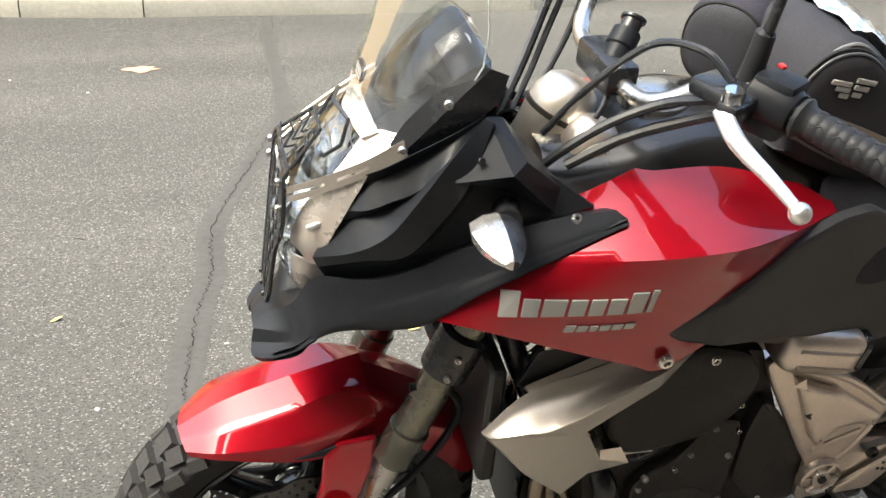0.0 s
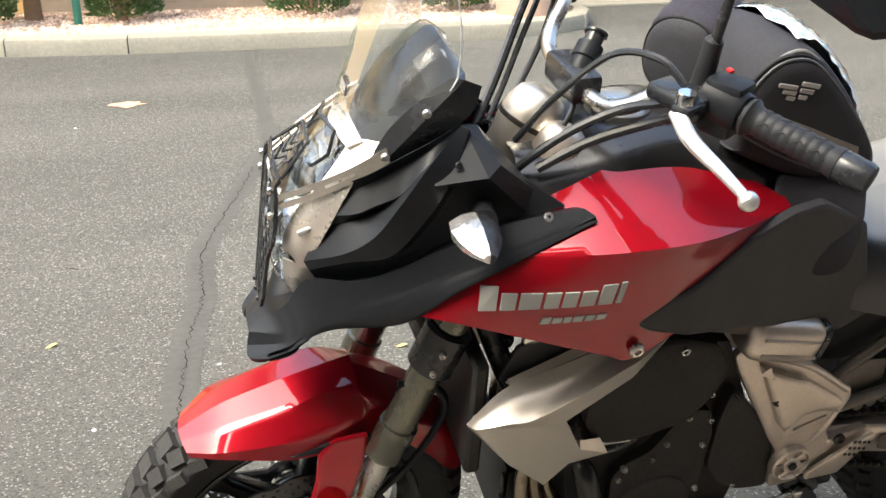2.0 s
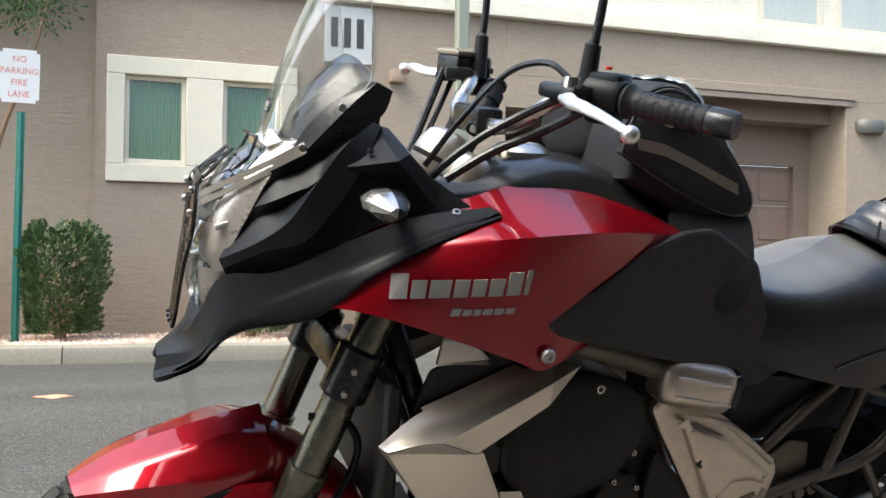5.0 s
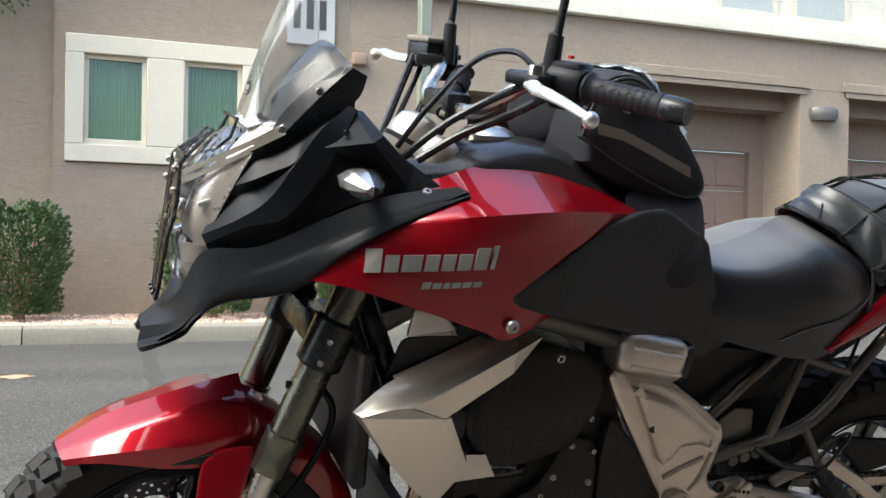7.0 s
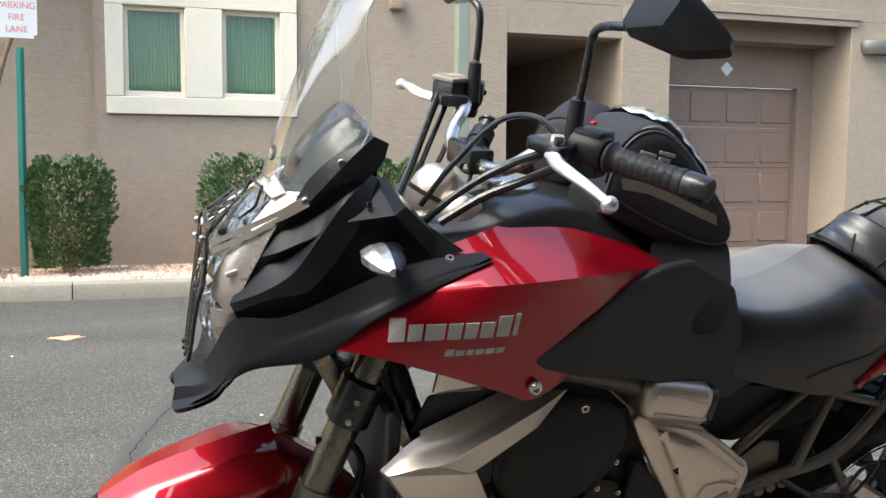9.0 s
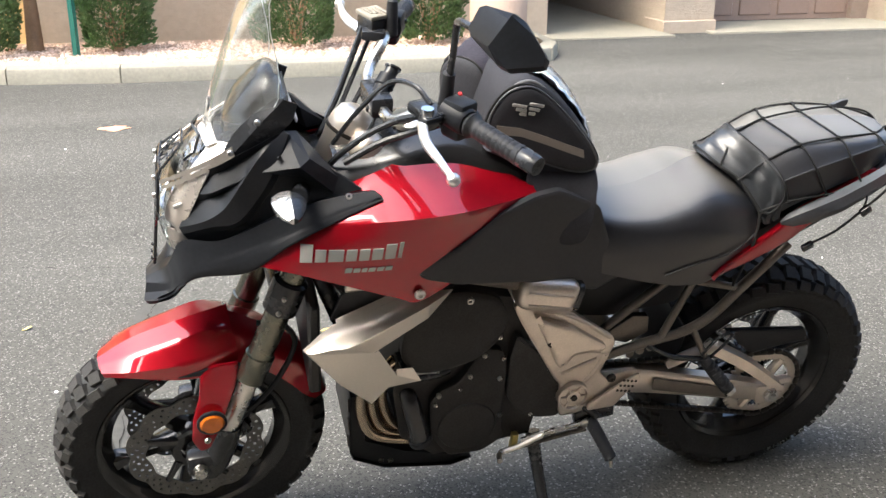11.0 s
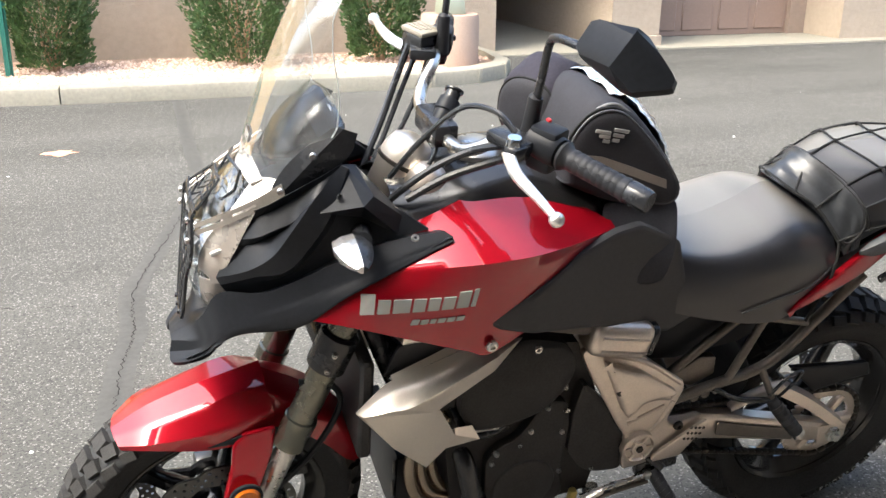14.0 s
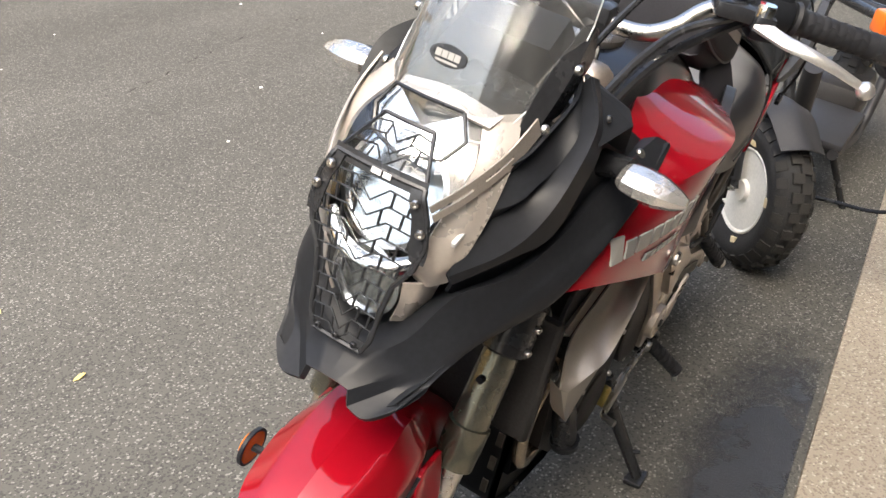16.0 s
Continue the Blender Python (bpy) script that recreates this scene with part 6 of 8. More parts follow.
# silver radiator shroud: a hollow upper blade, a flat band below its crease and a broad lower plate
bm = skin([[(0.250, -0.190, 0.643), (0.314, -0.165, 0.679), (0.393, -0.163, 0.706), (0.473, -0.166, 0.738), (0.512, -0.174, 0.752)],
           [(0.255, -0.194, 0.640), (0.316, -0.184, 0.664), (0.402, -0.180, 0.688), (0.482, -0.180, 0.727), (0.510, -0.184, 0.742)],
           [(0.262, -0.199, 0.637), (0.308, -0.211, 0.652), (0.345, -0.216, 0.659), (0.430, -0.210, 0.698), (0.505, -0.199, 0.731)]], 30, 8, 0.004)
shroud = pair("radiator_shroud", bm, SILVER, moto, "silver radiator shroud blade", 30)
pair("shroud_band", facets([(0.328, -0.2145, 0.656), (0.345, -0.2165, 0.6585), (0.430, -0.2105, 0.6975), (0.503, -0.1995, 0.7305), (0.503, -0.192, 0.693), (0.391, -0.207, 0.631), (0.391, -0.18, 0.634), (0.503, -0.17, 0.697)],
                           [(0, 1, 5), (1, 2, 5), (2, 3, 4), (2, 4, 5), (5, 4, 7, 6)]), SILVER, shroud)
pair("shroud_corner", facets([(0.503, -0.1995, 0.7308), (0.511, -0.176, 0.749), (0.556, -0.177, 0.748), (0.503, -0.1918, 0.693), (0.55, -0.16, 0.735)], [(0, 2, 1), (0, 3, 2), (3, 4, 2)]), SILVER, shroud, "bright upper corner")
pair("shroud_lower", facets([(0.251, -0.191, 0.640), (0.262, -0.198, 0.6345), (0.328, -0.212, 0.654), (0.391, -0.204, 0.629), (0.402, -0.203, 0.631), (0.446, -0.180, 0.540), (0.427, -0.180, 0.511), (0.394, -0.178, 0.471), (0.325, -0.188, 0.541), (0.43, -0.15, 0.54), (0.40, -0.15, 0.475), (0.33, -0.16, 0.545), (0.27, -0.165, 0.635), (0.39, -0.165, 0.63)],
                            [(1, 2, 3), (1, 3, 8), (0, 1, 8), (3, 4, 5), (3, 5, 6, 8), (8, 6, 7), (4, 13, 9, 5), (5, 9, 6), (6, 9, 10, 7), (7, 10, 11, 8), (8, 11, 12, 0)]), SILVER, shroud, "", 12)
pair("shroud_tab", facets([(0.446, -0.172, 0.553), (0.482, -0.168, 0.549), (0.502, -0.167, 0.510), (0.427, -0.178, 0.511), (0.446, -0.178, 0.540), (0.49, -0.14, 0.52), (0.44, -0.14, 0.52), (0.47, -0.14, 0.55)], [(0, 1, 2, 4), (4, 2, 3), (1, 7, 5, 2), (2, 5, 6, 3)]), SILVER, shroud, "small lower tab", 12)
pair("shroud_inner", skin([[(0.321, -0.150, 0.682), (0.39, -0.150, 0.712), (0.458, -0.150, 0.743)], [(0.324, -0.158, 0.676), (0.398, -0.158, 0.704), (0.478, -0.160, 0.736)], [(0.324, -0.140, 0.665), (0.40, -0.140, 0.694), (0.48, -0.14, 0.725)]], 14, 3, 0.003, crease=(1,)), SILVER, shroud, "inner silver ledge", 20)
pair("shroud_backing", plate([(0.31, 0.672), (0.335, 0.735), (0.42, 0.76), (0.52, 0.76), (0.49, 0.735), (0.42, 0.705)], lambda x, z: -0.136, 0.006, 0.003, 0.02, rounds=0.006), FRAME_BLACK, shroud, "black backing plate")
pair("shroud_panel", plate([(0.341, 0.741), (0.349, 0.785), (0.39, 0.785), (0.425, 0.747)], lambda x, z: -0.138, 0.008, 0.004, 0.0, rounds=0.004), SILVER, shroud, "upper silver panel")
part("radiator", slabs([(0.265, 0.29, -0.16, 0.16, 0.50, 0.72)], 0.006), ENGINE, moto, "black radiator", xf=pose(0, 0, 0))
part("shroud_screw", bolt_at((0.473, -0.230, 0.782), 0.011, (0, -1, 0), 0.008), STEEL, body, "silver screw")
# -- engine and frame --
eng = part("engine_block", loft([[Vector((x, y, z)) for x, z in ((0.46, 0.60), (0.58, 0.70), (0.70, 0.68), (0.76, 0.55), (0.80, 0.42), (0.78, 0.28), (0.55, 0.25), (0.47, 0.32), (0.45, 0.45))] for y in (-0.13, -0.12, 0.12, 0.13)]), ENGINE, moto, "black twin-cylinder engine")
pair("cylinder_cover", plate([(0.462, 0.637), (0.497, 0.70), (0.571, 0.732), (0.662, 0.706), (0.690, 0.652), (0.675, 0.602), (0.632, 0.548), (0.555, 0.522), (0.488, 0.522), (0.455, 0.57)], lambda x, z: -0.137 - 0.012 * max(0, 1 - ((x - 0.58) / 0.11) ** 2 - ((z - 0.63) / 0.10) ** 2), 0.022, 0.012, 0.02, rounds=0.03), ENGINE, eng, "black engine side cover")
part("crankcase", plate([(0.640, 0.565), (0.688, 0.552), (0.700, 0.50), (0.700, 0.36), (0.712, 0.30), (0.66, 0.262), (0.58, 0.262), (0.535, 0.33), (0.530, 0.43), (0.552, 0.458), (0.590, 0.475), (0.612, 0.51)], lambda x, z: -0.130, 0.020, 0.006, 0.03, rounds=0.012), ENGINE, eng, "black crankcase half")
part("alternator_cover", lathe([(0, -0.020), (0.052, -0.020), (0.066, -0.016), (0.073, -0.006), (0.076, 0.01), (0, 0.01)], 40, (0.618, -0.140, 0.347)), ENGINE, eng, "round black crankcase cover")
part("sprocket_cover", plate([(0.715, 0.598), (0.775, 0.535), (0.832, 0.450), (0.841, 0.345), (0.777, 0.350), (0.742, 0.368), (0.706, 0.420), (0.704, 0.531)], lambda x, z: -0.132, 0.022, 0.008, 0.03, rounds=0.018), ENGINE, eng, "black sprocket cover")
part("cover_disc", lathe([(0.036, -0.004), (0.040, -0.004), (0.042, 0.0), (0.036, 0.0)], 32, (0.769, -0.144, 0.418), closed=True), ENGINE, eng)
part("water_hose", tube([(0.46, -0.12, 0.56), (0.485, -0.15, 0.515), (0.53, -0.15, 0.508), (0.57, -0.13, 0.50)], 0.011, 10), BLACK_SMOOTH, eng, "black rubber water hose")
part("hose_clip", tube([(0.495, -0.156, 0.522), (0.545, -0.152, 0.516)], 0.004, 8), STEEL, eng)
part("oil_filter", tube([(0.478, -0.115, 0.445), (0.486, -0.140, 0.43), (0.510, -0.160, 0.330)], [0.016, 0.021, 0.023], 18), BLACK_SMOOTH, eng, "black coolant housing")
part("housing_end", tube([(0.508, -0.159, 0.338), (0.512, -0.1605, 0.325)], 0.027, 18), BLACK, eng)
for bx, bz in ((0.645, 0.547), (0.687, 0.535), (0.616, 0.493), (0.685, 0.478), (0.595, 0.462), (0.548, 0.447), (0.541, 0.424), (0.694, 0.371), (0.768, 0.363), (0.675, 0.594)):
    part("engine_bolt", bolt_at((bx, -0.148, bz), 0.0058, (0, -1, 0), 0.010), STEEL, eng)
part("cover_bolt", bolt_at((0.597, -0.162, 0.706), 0.009, (0, -1, 0), 0.008), STEEL, eng)
for y, k in ((-0.122, 0.0), (-0.110, 0.026), (-0.098, 0.052), (0.09, 0.02)):
    part("exhaust_header", tube([(0.430 + k, y, 0.53), (0.385 + k, y, 0.47), (0.382 + k, y, 0.39), (0.415 + k, y, 0.325), (0.52 + k * 0.5, y * 0.9, 0.285 + k * 0.2)], 0.0125, 14, 24), EXHAUST, moto, "heat-tinted exhaust header")
for sy in (-1, 1):
    part("frame_rail", tube([(0.33, sy * 0.09, 0.86), (0.46, sy * 0.15, 0.80), (0.60, sy * 0.155, 0.765), (0.74, sy * 0.14, 0.72)], 0.021, 14), TUBE_GREY, moto, "grey frame tube")
    part("front_frame_tube", tube([(0.28, sy * 0.06, 0.82), (0.31, sy * 0.10, 0.72), (0.36, sy * 0.115, 0.60), (0.42, sy * 0.12, 0.52)], 0.018, 12), BLACK_SMOOTH, moto, "black frame down tube")
fy = lerp_y([(0.70, -0.135), (0.80, -0.152), (0.95, -0.145), (1.02, -0.14)])
cover = pair("pivot_cover", plate([(0.702, 0.665), (0.722, 0.690), (0.745, 0.688), (0.83, 0.650), (0.86, 0.625), (0.942, 0.562), (0.946, 0.545), (0.922, 0.470), (0.938, 0.452), (1.012, 0.460), (1.018, 0.448), (0.962, 0.372), (0.945, 0.360), (0.838, 0.352), (0.832, 0.37), (0.826, 0.448), (0.806, 0.475), (0.72, 0.625)], fy, 0.014, 0.008, 0.02, rounds=0.008), ALU, moto, "dusty silver swingarm pivot cover")
cap = part("cover_cap", block((0.765, -0.152, 0.706), (0.136, 0.076, 0.078), 0.024, rot=(0, 11, 0), seg=4), ALU, cover, "boxy silver cap with rounded edges")
part("cap_end", block((0.832, -0.150, 0.693), (0.022, 0.066, 0.068), 0.016, rot=(0, 11, 0), seg=3), BLACK_SMOOTH, cap, "black rubber end")
bm = bmesh.new()
for dz in (0.012, -0.018):
    tube([(0.715, -0.189, 0.716 + dz), (0.76, -0.190, 0.707 + dz), (0.815, -0.189, 0.696 + dz)], 0.0035, 6, bm=bm)
part("cap_rib", bm, ALU, cap)
piv = part("pivot_cap", lathe([(0, -0.012), (0.016, -0.012), (0.018, -0.006), (0.030, -0.006), (0.033, -0.012), (0.037, -0.010), (0.038, 0.004), (0, 0.004)], 36, (0.858, -0.168, 0.418)), ALU, cover, "round pivot cap with hex socket")
for k in range(6):
    a = k * math.pi / 3
    part("cap_spoke", tube([(0.858 + 0.012 * math.cos(a), -0.177, 0.418 + 0.012 * math.sin(a)), (0.858 + 0.033 * math.cos(a), -0.177, 0.418 + 0.033 * math.sin(a))], 0.003, 6), ALU, piv)
part("pivot_socket", lathe([(0, -0.016), (0.008, -0.016), (0.009, -0.01), (0, -0.01)], 6, (0.858, -0.168, 0.418)), CHAIN, piv)
for bx, bz in ((0.786, 0.582), (0.949, 0.453)):
    b = part("socket_bolt", bolt_at((bx, -0.176 if bx < 0.8 else -0.165, bz), 0.011, (0, -1, 0), 0.008), CHAIN, cover, "dark socket bolt")
part("cover_panel", plate([(0.742, 0.652), (0.826, 0.622), (0.918, 0.556), (0.908, 0.536), (0.880, 0.546), (0.842, 0.544), (0.818, 0.508), (0.802, 0.524), (0.772, 0.588)], lambda x, z: fy(x, z) - 0.016, 0.016, 0.010, 0.01, rounds=0.006), ALU, cover, "raised panel of the cover")
# raised webs on the cover
WEBS = [[(0.824, 0.482), (0.865, 0.498), (0.906, 0.512)], [(0.885, 0.450), (0.905, 0.475), (0.925, 0.520)], [(0.728, 0.668), (0.83, 0.640), (0.932, 0.566)]]
for w in WEBS:
    part("cover_web", tube([(x, fy(x, z) - 0.0145, z) for x, z in w], 0.0065, 8), ALU, cover)
heel = part("heel_guard", plate([(0.955, 0.425), (1.012, 0.462), (1.02, 0.452), (0.965, 0.372), (0.90, 0.368), (0.90, 0.385)], lambda x, z: -0.168, 0.006, 0.004, 0, rounds=0.006), ALU, cover, "drilled heel guard")
bm = bmesh.new()
for i in range(4):
    for j in range(3):
        bm = lathe([(0, -0.0012), (0.0035, -0.0012), (0.0035, 0), (0, 0)], 8, (0.978 + i * 0.010 - j * 0.006, -0.1755, 0.448 - i * 0.002 - j * 0.014), bm=bm)
part("heel_holes", bm, CHAIN, heel)
# foot pegs, gear lever, stand
for sy in (-1, 1):
    pg = part("foot_peg", tube([(0.916, sy * 0.160, 0.330), (0.930, sy * 0.19, 0.304), (0.950, sy * 0.238, 0.268)], [0.0155, 0.015, 0.0138], 14, 8), GRIP, moto, "ribbed rubber foot peg")
    bm = bmesh.new()
    for k in range(7):
        c = Vector((0.924, sy * 0.178, 0.315)).lerp(Vector((0.948, sy * 0.234, 0.271)), k / 6)
        d = Vector((0.5, sy * 0.75, -0.45)).normalized()
        tube([c - d * 0.0022, c + d * 0.0022], 0.0162, 12, bm=bm)
    part("peg_ribs", bm, GRIP, pg)
    part("peg_feeler", tube([(0.950, sy * 0.236, 0.262), (0.952, sy * 0.240, 0.244)], 0.005, 8), STEEL, pg)
    part("peg_hanger", tube([(0.88, sy * 0.15, 0.375), (0.91, sy * 0.16, 0.36), (0.93, sy * 0.17, 0.342)], 0.011, 10), BLACK_SMOOTH, pg)
lk = part("shift_linkage", tube([(0.752, -0.160, 0.288), (0.83, -0.162, 0.306), (0.905, -0.164, 0.322)], 0.006, 10), STEEL, moto, "worn steel gear linkage")
part("linkage_bar", tube([(0.760, -0.158, 0.268), (0.84, -0.158, 0.284), (0.912, -0.160, 0.298)], 0.0065, 10), TUBE_GREY, lk)
for x in (0.775, 0.83, 0.895):
    part("linkage_web", block((x, -0.158, 0.281 + (x - 0.76) * 0.22), (0.014, 0.008, 0.030), 0.003, rot=(0, -12, 0)), TUBE_GREY, lk)
part("linkage_joint", block((0.905, -0.166, 0.324), (0.022, 0.018, 0.020), 0.005, rot=(0, -12, 0)), STEEL, lk)
part("shift_plate", block((0.93, -0.146, 0.335), (0.10, 0.022, 0.036), 0.006, rot=(0, -8, 0)), BLACK_SMOOTH, lk)
part("gear_lever", tube([(0.80, -0.165, 0.30), (0.74, -0.168, 0.275), (0.70, -0.172, 0.268), (0.69, -0.20, 0.27)], 0.007, 8), STEEL, moto, "steel gear lever")
part("linkage_clip", block((0.737, -0.152, 0.282), (0.016, 0.018, 0.046), 0.004, rot=(0, 4, 0)), BRASS, moto, "yellow plated bracket")
st = part("side_stand", tube([(0.79, -0.13, 0.285), (0.795, -0.165, 0.22), (0.805, -0.225, 0.13), (0.815, -0.262, 0.072)], [0.018, 0.015, 0.013, 0.012], 14), BLACK_SMOOTH, moto, "black side stand, folded down")
part("stand_foot", block((0.818, -0.262, 0.064), (0.055, 0.04, 0.012), 0.004, rot=(-12, 0, 0)), BLACK_SMOOTH, st)
part("stand_tang", tube([(0.80, -0.22, 0.125), (0.815, -0.25, 0.135)], 0.005, 8), BLACK_SMOOTH, st)
# skid plate
bm = loft([[Vector((x, y * w, z)) for x, z in ((0.358, 0.44), (0.358, 0.270), (0.366, 0.250), (0.44, 0.212), (0.60, 0.192), (0.65, 0.208), (0.60, 0.226), (0.484, 0.258), (0.392, 0.304), (0.378, 0.44))] for y, w in ((-0.115, 0.9), (-0.115, 1.0), (0.115, 1.0), (0.115, 0.9))])
skid = part("skid_plate", bm, BLACK, moto, "black belly skid plate")
for k in range(3):
    part("skid_slot", block((0.3565, -0.095 + 0.002 * k, 0.40 - k * 0.055), (0.003, 0.012, 0.030), 0.001, seg=1), TUBE_GREY, skid)
for bx, bz in ((0.430, 0.240), (0.452, 0.236)):
    part("skid_bolt", bolt_at((bx, -0.1155, bz), 0.006, (0, -1, 0), 0.004), CHAIN, skid)
# swingarm, chain run and guard
ARM = [[(0.86, 0.435), (1.03, 0.428), (1.20, 0.388), (1.40, 0.332), (1.445, 0.318)], [(0.86, 0.365), (1.03, 0.357), (1.20, 0.325), (1.40, 0.283), (1.445, 0.285)]]
for sy in (-1, 1):
    top, low = catmull([(x, 0, z) for x, z in ARM[0]], 16), catmull([(x, 0, z) for x, z in ARM[1]], 16)
    loops = []
    for i, (a, b) in enumerate(zip(top, low)):
        y = sy * (0.105 + 0.018 * i / 16)
        h = 0.008
        loops.append([Vector((a.x, y - sy * 0.016, a.z)), Vector((a.x, y + sy * 0.010, a.z)), Vector((a.x, y + sy * 0.016, a.z - h)), Vector((b.x, y + sy * 0.016, b.z + h)), Vector((b.x, y + sy * 0.010, b.z)), Vector((b.x, y - sy * 0.016, b.z))])
    arm = part("swingarm", loft(loops), ALU, moto, "dusty silver swingarm")
    part("arm_brace", tube([(1.235, sy * 0.112, 0.462), (1.33, sy * 0.118, 0.405), (1.435, sy * 0.124, 0.325)], [0.020, 0.020, 0.018], 4, squash=0.7), ALU, arm)
    part("arm_brace", tube([(1.12, sy * 0.108, 0.42), (1.19, sy * 0.11, 0.45), (1.245, sy * 0.112, 0.462)], [0.012, 0.014, 0.016], 10, squash=0.7), ALU, arm)
    part("arm_label", plate([(1.08, 0.405), (1.30, 0.345), (1.298, 0.315), (1.08, 0.37)], lerp_y([(1.05, -0.1315), (1.40, -0.1385)]), 0.002, 0.001, 0, rounds=0.006) if sy < 0 else slabs([(1.1, 1.25, 0.122, 0.125, 0.345, 0.37)], 0), TUBE_GREY, arm, "dark worn strip on the swingarm")
    part("axle_plate", plate([(1.37, 0.335), (1.45, 0.33), (1.455, 0.285), (1.38, 0.278)], lambda x, z: -0.126, 0.008, 0.004, 0, rounds=0.01) if sy < 0 else slabs([(1.37, 1.45, 0.126, 0.134, 0.28, 0.33)], 0.004), ALU, arm)
    part("axle_nut", lathe([(0, -0.022), (0.010, -0.022), (0.011, -0.012), (0.019, -0.012), (0.020, 0.0), (0, 0)] if sy < 0 else [(0, 0.022), (0.010, 0.022), (0.019, 0.012), (0.020, 0), (0, 0)], 6, (1.413, sy * 0.134, 0.308)), STEEL, arm, "bright axle nut")
chain = new("chain")
chain.parent = moto
chain["label"] = "oily drive chain"
LINKS = []
for k in range(34):
    f = k / 33
    LINKS.append((Vector((0.76, -0.098, 0.45)).lerp(Vector((1.413, -0.092, 0.408)), f), 3.6))
    LINKS.append((Vector((0.76, -0.098, 0.37)).lerp(Vector((1.413, -0.092, 0.208)), f), 13.9))
for k in range(15):
    a = radians(-96 + 186 * k / 14)
    LINKS.append((Vector((1.413 + 0.101 * math.cos(a), -0.092, 0.308 + 0.101 * math.sin(a))), -math.degrees(a) + 90))
shared = None
for p, deg in LINKS:
    if shared is None:
        bm = block((0, 0, 0), (0.0205, 0.016, 0.012), 0.003, seg=1)
        shared = part("link", bm, CHAIN, chain)
        shared.matrix_basis = pose(*p, 0, deg, 0)
    else:
        o = shared.copy()
        scene.collection.objects.link(o)
        o.matrix_basis = pose(*p, 0, deg, 0)
part("chain_guard", plate([(1.262, 0.500), (1.485, 0.478), (1.503, 0.442), (1.44, 0.436), (1.35, 0.418)], lambda x, z: -0.090, 0.012, 0.006, 0.04, rounds=0.006), BLACK, moto, "black chain guard")
part("inner_mudguard", skin([[(1.10, -0.09, 0.60), (1.16, -0.095, 0.50), (1.14, -0.095, 0.40)], [(1.075, 0, 0.60), (1.095, 0, 0.49), (1.10, 0, 0.38)], [(1.10, 0.09, 0.60), (1.16, 0.095, 0.50), (1.14, 0.095, 0.40)]], 12, 6, 0.004), BLACK, moto, "black inner mudguard")
part("under_tray", loft([[Vector((x, y, z)) for y, z in ((-0.12, z0), (-0.10, z1), (0.10, z1), (0.12, z0))] for x, z0, z1 in ((0.80, 0.70, 0.60), (0.95, 0.70, 0.58), (1.10, 0.68, 0.60), (1.25, 0.78, 0.68), (1.42, 0.88, 0.78), (1.58, 0.94, 0.88))]), BLACK, moto, "black tray beneath the seat")
part("rear_shock", tube([(0.93, 0.05, 0.60), (0.99, 0.05, 0.47), (1.02, 0.05, 0.42)], 0.03, 14), TUBE_GREY, moto, "offset rear shock")
part("linkage_cover", plate([(0.955, 0.545), (1.005, 0.580), (1.045, 0.575), (1.05, 0.53), (1.0, 0.505), (0.955, 0.52)], lambda x, z: -0.095, 0.016, 0.004, 0, rounds=0.004), TUBE_GREY, moto, "silver casting above the swingarm")
for k, x in enumerate((1.01, 1.035, 1.06)):
    part("cover_slot", lathe([(0, -0.002), (0.010, -0.002), (0.010, 0.002), (0, 0.002)], 12, (x, -0.121, 0.478 + k * 0.006)), TUBE_GREY, moto)
